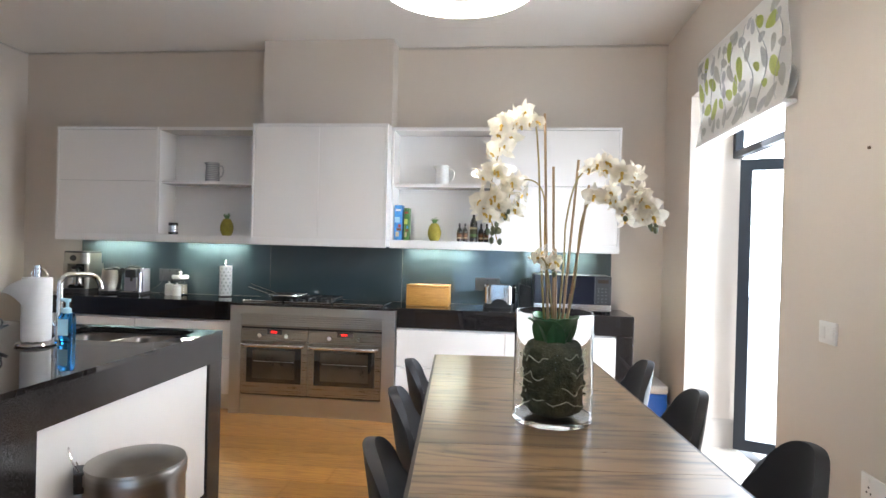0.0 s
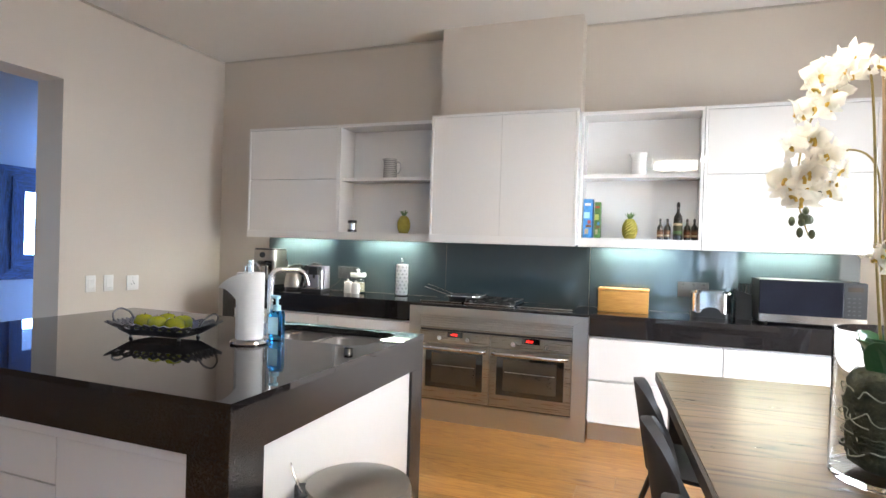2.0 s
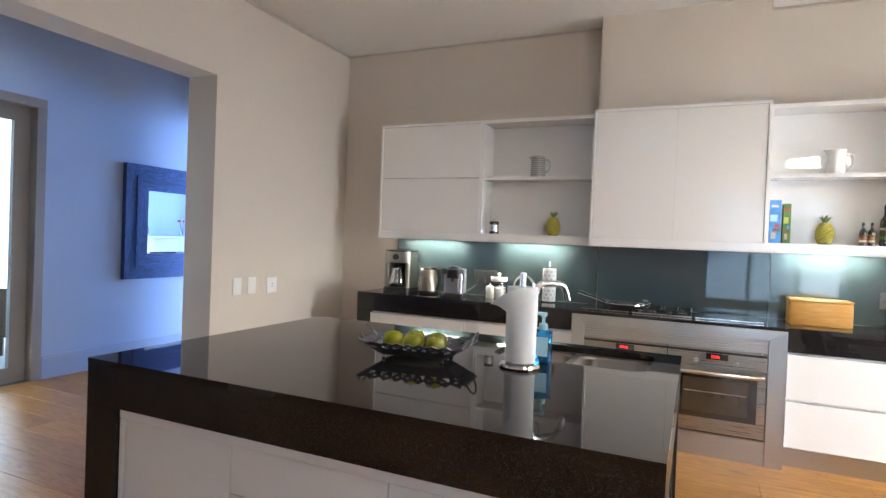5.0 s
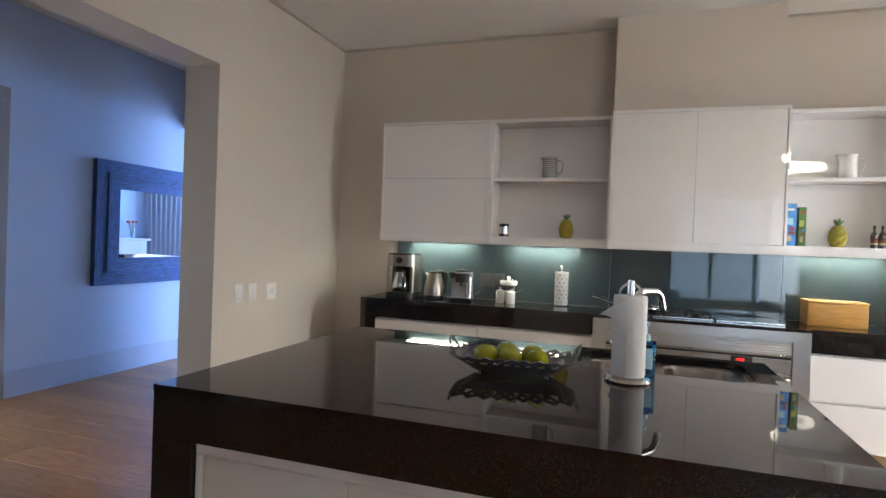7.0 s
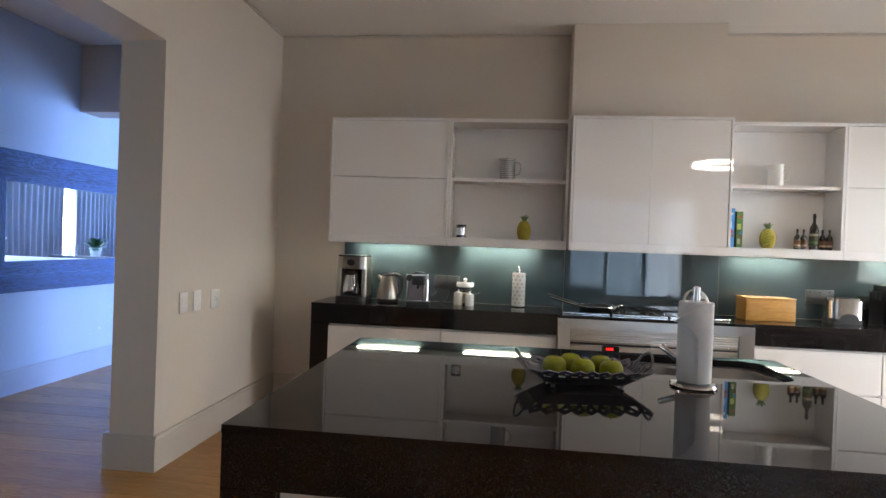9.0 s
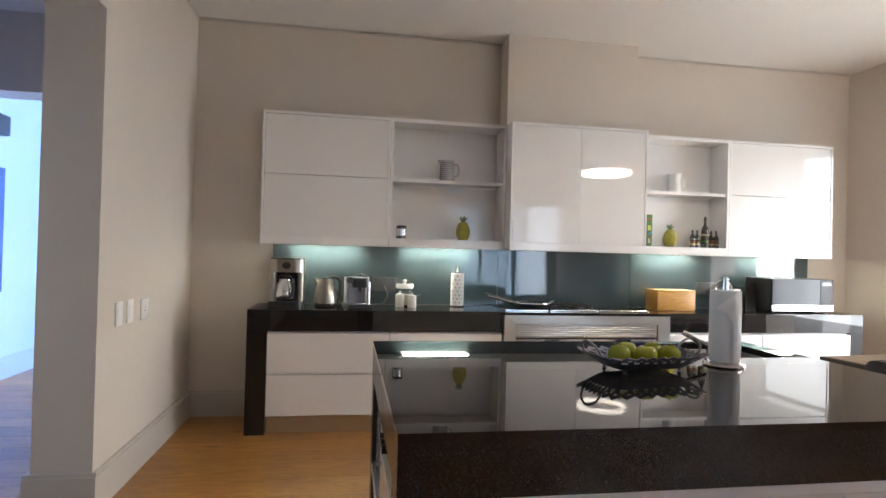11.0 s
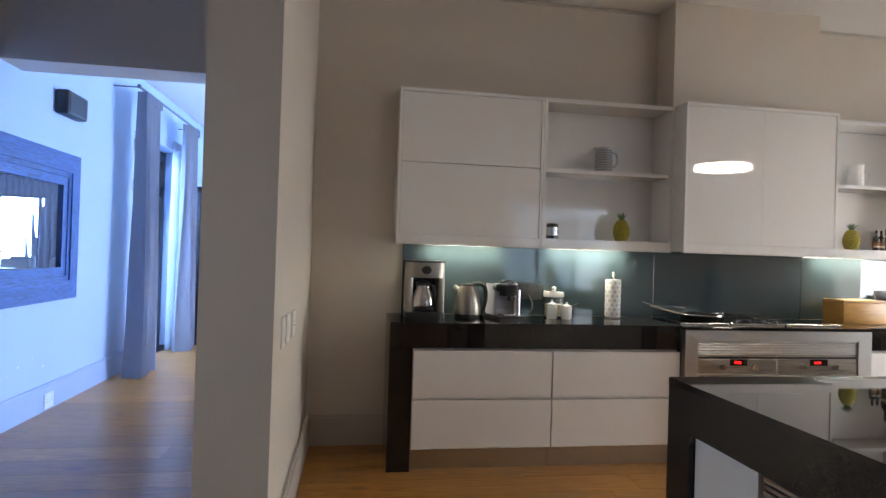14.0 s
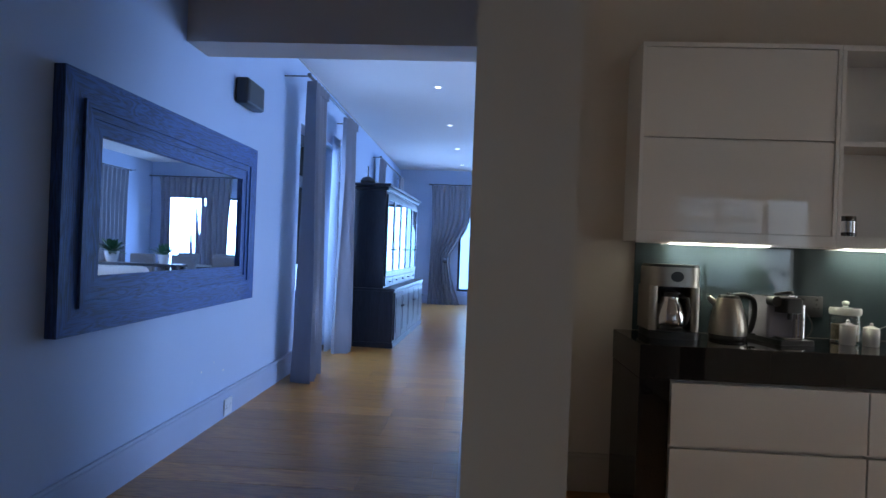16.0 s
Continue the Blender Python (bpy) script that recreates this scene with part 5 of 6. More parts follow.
cn = thing("spotted_paper_roll", "white kitchen roll with grey polka dots on a steel stand", "kitchen roll", (-2.625, 4.95, CZ))
part("base", lathe([(0, 0), (0.06, 0), (0.062, 0.006), (0.055, 0.01), (0, 0.01)], 24), SHINY, cn, smooth=True)
part("roll", lathe([(0.018, 0.012), (0.052, 0.012), (0.053, 0.02), (0.053, 0.262), (0.052, 0.27), (0.018, 0.27), (0.018, 0.012)], 32), PAPER, cn, smooth=True)
part("finial", lathe([(0, 0.265), (0.005, 0.265), (0.005, 0.29), (0.013, 0.295), (0.008, 0.303), (0.012, 0.312), (0.006, 0.322), (0, 0.323)], 14), SHINY, cn, smooth=True)
for k in range(8):
    for j in range(9):
        a = 2 * math.pi * (j + 0.5 * (k % 2)) / 9
        z = 0.033 + 0.0305 * k
        d = part("dot", bmesh.new(), PRINTGREY, cn)
        bm = bmesh.new()
        rad = 0.0085 if (j + k) % 3 else 0.0105
        vs_ = [bm.verts.new((0.0534 * math.cos(a + rad * math.cos(q * math.pi / 6) / 0.053), 0.0534 * math.sin(a + rad * math.cos(q * math.pi / 6) / 0.053), z + rad * math.sin(q * math.pi / 6))) for q in range(12)]
        bm.faces.new(vs_)
        bm.to_mesh(d.data)
        bm.free()

br = thing("bread_box", "smooth honey bamboo bread box", "bread box", (-0.965, 4.76, CZ))
part("body", B((0, 0, 0), (0.35, 0.19, 0.155), 0.008), BAMBOO, br, smooth=True)
part("lid", B((-0.002, -0.002, 0.156), (0.352, 0.192, 0.172), 0.005), BAMBOO, br, "bamboo lid", True)

to = thing("toaster", "rounded polished steel toaster with black base", "toaster", (-0.205, 4.92, CZ), 0)
part("base", slab(rounded(-0.13, 0.13, -0.07, 0.07, 0.05), 0, 0.04, 0.004), BLACK, to, smooth=True)
part("shell", slab(rounded(-0.128, 0.128, -0.075, 0.075, 0.06), 0.03, 0.185, 0.02), SHINY, to, smooth=True)
part("slot", B((-0.09, -0.03, 0.184), (0.09, -0.012, 0.1865)), BLACK, to, "dark bread slot")
part("slot", B((-0.09, 0.012, 0.184), (0.09, 0.03, 0.1865)), BLACK, to, "dark bread slot")
part("lever", B((0.126, -0.015, 0.11), (0.15, 0.015, 0.125), 0.004), BLACK, to, "black lever")
part("front_arch", prism(bmesh.new(), [(-0.07, 0.03), (0.07, 0.03), (0.05, 0.06), (0.02, 0.072), (-0.02, 0.072), (-0.05, 0.06)], -0.078, -0.0735), BLACK, to, "black front arch")

kb = thing("knife_block", "black slanted knife block with black handles", "knife block", (0.005, 4.96, CZ))
part("block", prism(bmesh.new(), [(-0.05, 0), (0.05, 0), (0.05, 0.17), (-0.05, 0.2)], -0.07, 0.07), BLACK, kb)
for i in range(4):
    part("knife_handle", B((-0.035 + 0.022 * i, -0.05, 0.18), (-0.02 + 0.022 * i, -0.03, 0.245), 0.003), BLACK, kb)

mw = thing("microwave_oven", "black and steel microwave oven with mirror door", "microwave", (0.07, 4.715, CZ))
part("body", B((0, 0.02, 0.012), (0.595, 0.33, 0.29), 0.004), BLACK, mw)
dr_ = part("door", B((0.0, 0, 0.014), (0.47, 0.019, 0.288), 0.003), MWGLASS, mw)
part("trim", B((0.0, -0.004, 0.014), (0.595, 0.001, 0.065), 0.001), SHINY, mw, "steel lower trim")
part("control_panel", B((0.472, 0, 0.066), (0.595, 0.019, 0.288), 0.002), BLACK, mw)
for r in range(5):
    for c in range(3):
        part("button", B((0.492 + 0.028 * c, -0.002, 0.085 + 0.026 * r), (0.505 + 0.028 * c, 0.0005, 0.092 + 0.026 * r)), SOCKETGREY, mw)
part("display", B((0.49, -0.0015, 0.235), (0.572, 0.0005, 0.262)), mat_ovenwin, mw)
for x in (0.04, 0.54):
    for y in (0.05, 0.3):
        part("foot", B((x, y, 0), (x + 0.02, y + 0.02, 0.013)), BLACK, mw)


def socket_plate(loc, rz, w, h, label, gangs=1, kind_="socket", holes=True, m_=None):
    """A wall plate, its face to local -y."""
    t = thing("wall_socket" if holes else "light_switch", label, "socket" if holes else "switch", loc, rz)
    part("plate", B((-w / 2, -0.009, -h / 2), (w / 2, 0.0, h / 2), 0.003), m_ or WHITEPL, t, smooth=True)
    gw = w / gangs
    for g in range(gangs):
        cx = -w / 2 + gw * (g + 0.5)
        if holes:
            for dx, dz in ((-0.011, -0.008), (0.011, -0.008), (0, 0.012)):
                part("pin_hole", tube([(cx + dx, -0.0085, dz), (cx + dx, -0.0098, dz)], 0.0042, 10), BLACK, t)
            part("rocker", B((cx - 0.008, -0.0115, h / 2 - 0.024), (cx + 0.008, -0.008, h / 2 - 0.012), 0.001), BLACK if m_ else WHITEPL, t)
        else:
            part("rocker", B((cx - gw * 0.3, -0.012, -h * 0.28), (cx + gw * 0.3, -0.008, h * 0.28), 0.002), WHITEPL, t)
    return t


socket_plate((-3.215, YN - 0.0125, 1.055), 0, 0.21, 0.11, "grey triple socket plate on the glass splashback", 3, m_=SOCKETGREY)
socket_plate((-0.31, YN - 0.0125, 1.065), 0, 0.21, 0.11, "grey triple socket plate on the glass splashback", 3, m_=SOCKETGREY)
socket_plate((XW + 0.0005, 3.67, 0.948), 90, 0.085, 0.13, "white wall light switch by the opening", 1, holes=False)
socket_plate((XW + 0.0005, 3.825, 0.946), 90, 0.085, 0.13, "white wall light switch by the opening", 1, holes=False)
socket_plate((XW + 0.0005, 4.05, 0.937), 90, 0.115, 0.125, "white wall socket near the switches", 1)
socket_plate((XE - 0.0005, 2.61, 1.073), -90, 0.12, 0.09, "white light switch by the terrace door", 2, holes=False)
socket_plate((XE - 0.0005, 2.28, 0.56), -90, 0.18, 0.11, "white wall socket low on the wall", 2)
socket_plate((HW + 0.026, 5.99, 0.075), 90, 0.13, 0.12, "white socket set in the hall skirting", 2)
sc = thing("wall_screw", "small dark screw head in the greige wall", "screw", (XE, 2.387, 1.775))
part("head", tube([(0.0, 0, 0), (-0.006, 0, 0)], 0.006, 10), STALK, sc)

cord = thing("appliance_cord", "thin black appliance cords along the worktop", "cable", (0, 0, CZ))
part("cord", tube(curve3([(-3.60, 4.98, 0.004), (-3.52, 5.0, 0.004), (-3.4, 5.02, 0.02), (-3.30, 5.03, 0.08), (-3.27, 5.04, 0.15)], 16), 0.0035, 6), BLACK, cord)
part("cord", tube(curve3([(-3.34, 4.98, 0.004), (-3.24, 4.97, 0.01), (-3.19, 5.0, 0.07), (-3.21, 5.04, 0.15)], 16), 0.0035, 6), BLACK, cord)
part("cord", tube(curve3([(-0.1, 5.0, 0.004), (-0.16, 5.03, 0.05), (-0.25, 5.04, 0.16)], 12), 0.0035, 6), BLACK, cord)

# ---- on the open shelves ----
S1, S2 = 1.4255, 1.8955


def pitcher(x, y, z, label, striped, rz):
    t = thing("jug", label, "jug", (x, y, z), rz)
    prof = [(0.0, 0.0), (0.055, 0.0), (0.058, 0.006), (0.056, 0.06), (0.053, 0.12), (0.054, 0.155), (0.058, 0.168), (0.053, 0.166), (0.049, 0.15), (0.05, 0.02), (0, 0.01)]
    bm = lathe(prof, 28)
    for v in bm.verts:
        if v.co.z > 0.14 and v.co.x < -0.04 and abs(v.co.y) < 0.03:
            v.co.x -= 0.022 * (v.co.z - 0.14) / 0.028 * (1 - abs(v.co.y) / 0.03)
    part("body", bm, JUGGREY if striped else CERAMIC, t, smooth=True)
    part("handle", tube(curve3([(0.052, 0, 0.14), (0.09, 0, 0.135), (0.10, 0, 0.09), (0.085, 0, 0.05), (0.055, 0, 0.04)], 14), 0.0065, 8), JUGGREY if striped else CERAMIC, t, smooth=True)
    if striped:
        for i in range(9):
            z0 = 0.012 + i * 0.0165
            part("stripe", lathe([(0.0567 - 0.0002 * i, z0), (0.0592 - 0.0004 * i, z0), (0.0592 - 0.0004 * i, z0 + 0.007), (0.0567 - 0.0002 * i, z0 + 0.007)], 28), GREYGLAZE, t, "grey glaze stripe")
    return t


pitcher(-2.745, 4.90, S2, "grey striped white ceramic jug on the open shelf", True, 0)
pitcher(-0.715, 4.95, S2, "plain white ceramic jug on the open shelf", False, 0)

def pineapple(x, y):
    t = thing("pineapple_ornament", "olive gold ceramic pineapple ornament with green crown", "ornament", (x, y, S1), 0, "pineapple ornaments")
    bm = bmesh.new()
    segs, rows = 20, 14
    vv = []
    for j in range(rows + 1):
        f = j / rows
        r = 0.054 * math.sin(math.pi * (0.14 + 0.78 * f)) ** 0.6
        vv.append([bm.verts.new(((r + 0.0035 * (1 if (i + j) % 2 else -1)) * math.cos(2 * math.pi * i / segs), (r + 0.0035 * (1 if (i + j) % 2 else -1)) * math.sin(2 * math.pi * i / segs), 0.148 * f)) for i in range(segs)])
    for j in range(rows):
        for i in range(segs):
            bm.faces.new((vv[j][i], vv[j][(i + 1) % segs], vv[j + 1][(i + 1) % segs], vv[j + 1][i]))
    bm.faces.new(list(reversed(vv[0])))
    bm.faces.new(vv[-1])
    part("fruit", bm, PINE, t)
    for k in range(13):
        ring = 0 if k < 6 else (1 if k < 11 else 2)
        a = k * 63.0
        lf = bmesh.new()
        sp_ = (0.9, 0.5, 0.12)[ring]
        ln = (0.045, 0.055, 0.062)[ring]
        pts = [(0.004, 0, 0), (0.008 + sp_ * 0.012, 0, ln * 0.5), (0.008 + sp_ * 0.035, 0, ln * 0.92)]
        tube(pts, 0.0085, 5, lf, taper=0.12)
        part("crown_leaf", lf, PINELEAF, t, smooth=True).matrix_local = pose(0, 0, 0.145, 0, 0, a)
    return t


pn1 = pineapple(-2.60, 4.90)
copy_thing(pn1, pose(-0.765, 4.92, S1))
ti = thing("coffee_tin", "small steel tin with dark bands", "tin", (-3.10, 4.90, S1))
part("body", lathe([(0, 0.022), (0.0395, 0.022), (0.0395, 0.078), (0, 0.078)], 24), SHINY, ti, smooth=True)
part("lid", lathe([(0, 0.078), (0.041, 0.078), (0.041, 0.1), (0.038, 0.104), (0, 0.104)], 24), BROWNGLASS, ti, "dark lid", True)
part("base_band", lathe([(0, 0), (0.041, 0), (0.041, 0.022), (0, 0.022)], 24), BROWNGLASS, ti, "dark base band", True)


def carton(x, y, w, d, h, m1, lab, rz=0):
    t = thing("carton", lab, "box", (x, y, S1), rz, "food cartons")
    part("box_body", B((-w / 2, -d / 2, 0), (w / 2, d / 2, h), 0.001), m1, t)
    part("print_panel", B((-w * 0.30, -d / 2 - 0.0012, h * 0.10), (w * 0.10, -d / 2 - 0.0002, h * 0.24)), CREAMLABEL, t, "printed panel")
    part("print_panel", B((-w * 0.36, -d / 2 - 0.0012, h * 0.83), (w * 0.30, -d / 2 - 0.0002, h * 0.89)), WHITEPL if m1 is BOXBLUE else RED, t, "printed panel")
    part("print_panel", B((w * 0.0, -d / 2 - 0.0012, h * 0.36), (w * 0.34, -d / 2 - 0.0002, h * 0.45)), RED if m1 is BOXBLUE else BOXBLUE, t, "printed panel")
    part("print_panel", B((-w * 0.42, -d / 2 - 0.0012, h * 0.50), (w * 0.20, -d / 2 - 0.0002, h * 0.66)), PALEBLUE if m1 is BOXBLUE else PRINTLIME, t, "printed panel")
    part("print_panel", B((-w * 0.20, -d / 2 - 0.0012, h * 0.27), (w * 0.40, -d / 2 - 0.0002, h * 0.34)), ORANGELABEL, t, "printed panel")
    part("flap_edge", B((-w / 2 + 0.002, -d / 2 + 0.002, h), (w / 2 - 0.002, d / 2 - 0.002, h + 0.0015)), CREAMLABEL, t, "pale card edge")


carton(-1.065, 4.90, 0.068, 0.09, 0.292, BOXBLUE, "tall blue food carton")
carton(-0.995, 4.89, 0.045, 0.075, 0.268, BOXGREEN, "tall narrow green food carton")


def bottle(x, y, r, h, label, lab_m):
    t = thing("bottle", label, "bottle", (x, y, S1), 0, "dark bottles")
    part("glass", lathe([(0, 0), (r, 0), (r, h * 0.55), (r * 0.9, h * 0.62), (r * 0.36, h * 0.74), (r * 0.33, h * 0.9), (0, h * 0.9)], 20), BROWNGLASS, t, smooth=True)
    part("label", lathe([(r * 1.0, h * 0.12), (r * 1.03, h * 0.12), (r * 1.03, h * 0.46), (r * 1.0, h * 0.46)], 20), lab_m, t, "printed label", True)
    part("label_band", lathe([(r * 1.03, h * 0.16), (r * 1.045, h * 0.16), (r * 1.045, h * 0.24), (r * 1.03, h * 0.24)], 20), CREAMLABEL if h < 0.2 else PINELEAF, t, "pale band on the label", True)
    part("label_band", lathe([(r * 1.03, h * 0.38), (r * 1.045, h * 0.38), (r * 1.045, h * 0.44), (r * 1.03, h * 0.44)], 20), STALK if h < 0.2 else CREAMLABEL, t, "coloured band on the label", True)
    part("cap", lathe([(0, h * 0.9), (r * 0.42, h * 0.88), (r * 0.36, h * 0.96), (r * 0.2, h), (0, h)], 14), BLACK, t, "black cap", True)


bottle(-0.553, 4.92, 0.022, 0.155, "small dark sauce bottle with orange label", ORANGELABEL)
bottle(-0.505, 4.925, 0.022, 0.155, "small dark sauce bottle with orange label", ORANGELABEL)
bottle(-0.435, 4.92, 0.031, 0.275, "tall dark oil bottle", mat("olive_label", (0.05, 0.05, 0.015), 0.6, var=0.4, scale=50))
bottle(-0.372, 4.925, 0.022, 0.155, "small dark sauce bottle with orange label", ORANGELABEL)
bottle(-0.325, 4.92, 0.022, 0.155, "small dark sauce bottle with orange label", ORANGELABEL)

# ---- bin, cooler, blind ----
bn = thing("pedal_bin", "round brushed steel pedal bin beside the island", "bin", (-1.42, 2.03, 0))
part("base_ring", lathe([(0, 0), (0.162, 0), (0.162, 0.035), (0, 0.035)], 40), BLACK, bn)
part("body", lathe([(0, 0.035), (0.158, 0.035), (0.158, 0.555), (0, 0.555)], 48), BINSTEEL, bn, smooth=True)
part("lid_band", lathe([(0.155, 0.557), (0.163, 0.557), (0.163, 0.59), (0.158, 0.597), (0.155, 0.597)], 48), BINSTEEL, bn, smooth=True)
part("lid", lathe([(0.159, 0.597), (0.157, 0.606), (0.10, 0.624), (0.05, 0.63), (0, 0.631)], 48), BINSTEEL, bn, smooth=True)
part("hinge", B((-0.06, -0.185, 0.53), (0.03, -0.15, 0.6), 0.006), BLACK, bn).matrix_local = pose(0, 0, 0, 0, 0, -50)
part("carry_handle", tube(curve3([(-0.06, -0.17, 0.59), (-0.065, -0.19, 0.64), (-0.03, -0.2, 0.672), (0.01, -0.19, 0.64), (0.015, -0.17, 0.6)], 14), 0.0035, 6), SHINY, bn).matrix_local = pose(0, 0, 0, 0, 0, -50)
part("pedal", B((-0.04, -0.2, 0.008), (0.04, -0.15, 0.02), 0.003), BLACK, bn)

co = thing("cooler_box", "small blue cooler box with white lid", "cooler box", (0.845, 4.66, 0))
part("body", B((0, 0, 0), (0.25, 0.34, 0.29), 0.012), COOLBLUE, co, smooth=True)
part("lid", B((-0.006, -0.006, 0.291), (0.256, 0.346, 0.36), 0.02), WHITEPL, co, "white lid", True)
part("handle", tube([(-0.006, 0.17, 0.25), (-0.02, 0.17, 0.25)], 0.012, 8), WHITEPL, co)

bl = thing("roman_blind", "raised roman blind printed with lime and grey leaves", "blind", (XE - 0.045, 2.905, 2.085))
BW = 1.2


def cloth(u, v):
    return (0.012 * math.sin(v * 5.5) - 0.03 * max(0, 0.35 - v), BW * u, 0.55 * v + 0.004 * math.sin(u * 9))


part("cloth", grid(cloth, 20, 24, 0.004), BLINDCLOTH, bl, smooth=True)
part("fold", grid(lambda u, v: (0.018 + 0.022 * math.sin(v * 3.1), BW * u, 0.02 + 0.14 * v), 8, 8, 0.004), BLINDCLOTH, bl, smooth=True)
part("headrail", B((0.0, 0.0, 0.531), (0.043, BW, 0.575), 0.003), WHITEPL, bl)
part("bottom_bar", B((-0.02, 0.0, -0.012), (0.04, BW, 0.004), 0.002), WHITEPL, bl)
rl = random.Random(11)
placed = []
tries = 0
while len(placed) < 54 and tries < 4000:
    tries += 1
    y, z, s = rl.uniform(0.05, BW - 0.05), rl.uniform(0.04, 0.51), rl.uniform(0.036, 0.075)
    if any((y - a) ** 2 + (z - b) ** 2 < (0.66 * (s + c)) ** 2 for a, b, c in placed):
        continue
    placed.append((y, z, s))
for i, (y, z, s) in enumerate(placed):
    bm = bmesh.new()
    ang = rl.uniform(0, 360)
    ca, sa = math.cos(radians(ang)), math.sin(radians(ang))
    pts = []
    for q in range(14):
        a = 2 * math.pi * q / 14
        u_, v_ = s * math.cos(a), s * 0.55 * math.sin(a) * (1 - 0.35 * math.cos(a))
        yy, zz = y + u_ * ca - v_ * sa, z + u_ * sa + v_ * ca
        yy, zz = min(max(yy, 0.004), BW - 0.004), min(max(zz, 0.008), 0.53)
        pts.append(bm.verts.new((cloth(yy / BW, zz / 0.55)[0] - 0.0062, yy, zz)))
    bm.faces.new(pts)
    lf = part("printed_leaf", bm, (PRINTLIME, PRINTGREY, PRINTPALE)[(0, 1, 2, 0, 2, 1, 2)[i % 7]], bl)
for k in range(7):
    y0 = 0.1 + k * 0.17
    pts = []
    for j in range(10):
        zz, yy = 0.03 + j * 0.054, min(BW - 0.01, y0 + 0.05 * math.sin(j * 0.8 + k))
        pts.append((cloth(yy / BW, zz / 0.55)[0] - 0.0056, yy, zz))
    part("printed_stem", tube(pts, 0.0022, 5), PRINTGREY, bl)

# ---- hall and living room ----
mr = thing("framed_mirror", "large mirror in wide stepped blue-black wooden frame", "mirror", (HW, 0, 0))
MY0, MY1, MZ0, MZ1 = 4.215, 6.31, 0.845, 2.005


def ring_frame(x0, x1, inset, width):
    """Four mitred boards of a rectangular frame."""
    a0, a1, b0, b1 = MY0 + inset, MY1 - inset, MZ0 + inset, MZ1 - inset
    w = width
    boards = [([(a0, b0), (a1, b0), (a1 - w, b0 + w), (a0 + w, b0 + w)], BLUEFRAME), ([(a0, b1), (a0 + w, b1 - w), (a1 - w, b1 - w), (a1, b1)], BLUEFRAME),
              ([(a0, b0), (a0 + w, b0 + w), (a0 + w, b1 - w), (a0, b1)], BLUEFRAMEV), ([(a1, b0), (a1, b1), (a1 - w, b1 - w), (a1 - w, b0 + w)], BLUEFRAMEV)]
    for pts, m_ in boards:
        bm = bmesh.new()
        lo = [bm.verts.new((x0, y, z)) for y, z in pts]
        hi = [bm.verts.new((x1, y, z)) for y, z in pts]
        bm.faces.new(lo)
        bm.faces.new(list(reversed(hi)))
        for i in range(4):
            bm.faces.new((lo[i], hi[i], hi[(i + 1) % 4], lo[(i + 1) % 4]))
        part("frame_board", bm, m_, mr)


ring_frame(0.002, 0.055, 0.0, 0.115)
ring_frame(0.002, 0.068, 0.116, 0.032)
ring_frame(0.002, 0.058, 0.1485, 0.04)
ring_frame(0.002, 0.050, 0.189, 0.066)
part("mirror_glass", B((0.02, MY0 + 0.25, MZ0 + 0.25), (0.03, MY1 - 0.25, MZ1 - 0.25)), MIRROR, mr, "clear mirror glass")

spk = thing("wall_speaker", "black wall-mounted speaker box", "speaker", (HW, 5.97, 2.30))
part("case", B((0.002, 0, 0), (0.10, 0.33, 0.19), 0.018, 3), BLACK, spk, smooth=True)
part("grille", B((0.0985, 0.03, 0.02), (0.103, 0.30, 0.17), 0.002), IRON, spk)
part("badge", B((0.103, 0.29, 0.08), (0.105, 0.30, 0.09)), PEWTER, spk)


def curtain(name_label, loc, rz, w, h, folds, depth=0.045, pinch=None, m_=None, seed=0):
    """A hanging pleated curtain along local x, with a heading and folds."""
    t = thing("curtain", name_label, "curtain", loc, rz)
    r = random.Random(seed)
    ph = [r.uniform(0, 6.28) for _ in range(4)]

    def fn(u, v):
        z = h * v
        amp = depth * (0.45 + 0.55 * (1 - v)) * (0.9 + 0.2 * math.sin(u * 5 + ph[0]))
        ww = w * (1 - 0.12 * math.sin(math.pi * v) * 0.5)
        x = w * 0.5 + (u - 0.5) * ww + 0.012 * math.sin(z * 1.3 + u * 8 + ph[1])
        if pinch:
            zp, f, side = pinch
            k = math.exp(-((z - zp) / 0.55) ** 2) * f if z > zp else f * math.exp(-((z - zp) / 1.2) ** 2)
            x = side * w + (x - side * w) * (1 - k)
        return (x, amp * math.sin(u * folds * 2 * math.pi + ph[2] + 0.4 * math.sin(z * 1.7 + ph[3])), z)

    part("cloth", grid(fn, folds * 8, 24, 0.004), m_ or CURTAIN, t, smooth=True)
    part("heading", grid(lambda u, v: (w * u, depth * 0.5 * math.sin(u * folds * 2 * math.pi + ph[2]) - 0.006, h - 0.09 + 0.09 * v), folds * 8, 2, 0.006), m_ or CURTAIN, t, smooth=True)
    return t


def rod(loc, rz, w, label="dark steel curtain rod", reach=0.135):
    t = thing("curtain_rod", label, "curtain rod", loc, rz)
    part("bar", tube([(0, 0, 0), (w, 0, 0)], 0.014, 12), PEWTER, t, smooth=True)
    for x in (0.02, w - 0.02):
        part("bracket", tube([(x, 0, 0), (x, reach * 0.55, 0), (x, reach, 0.0)], 0.007, 8), PEWTER, t)
        part("finial", lathe([(0, -0.02), (0.018, -0.012), (0.02, 0.004), (0.014, 0.02), (0, 0.024)], 14), PEWTER, t, smooth=True).location = (x - 0.02 if x < 0.1 else x + 0.02, 0, 0)


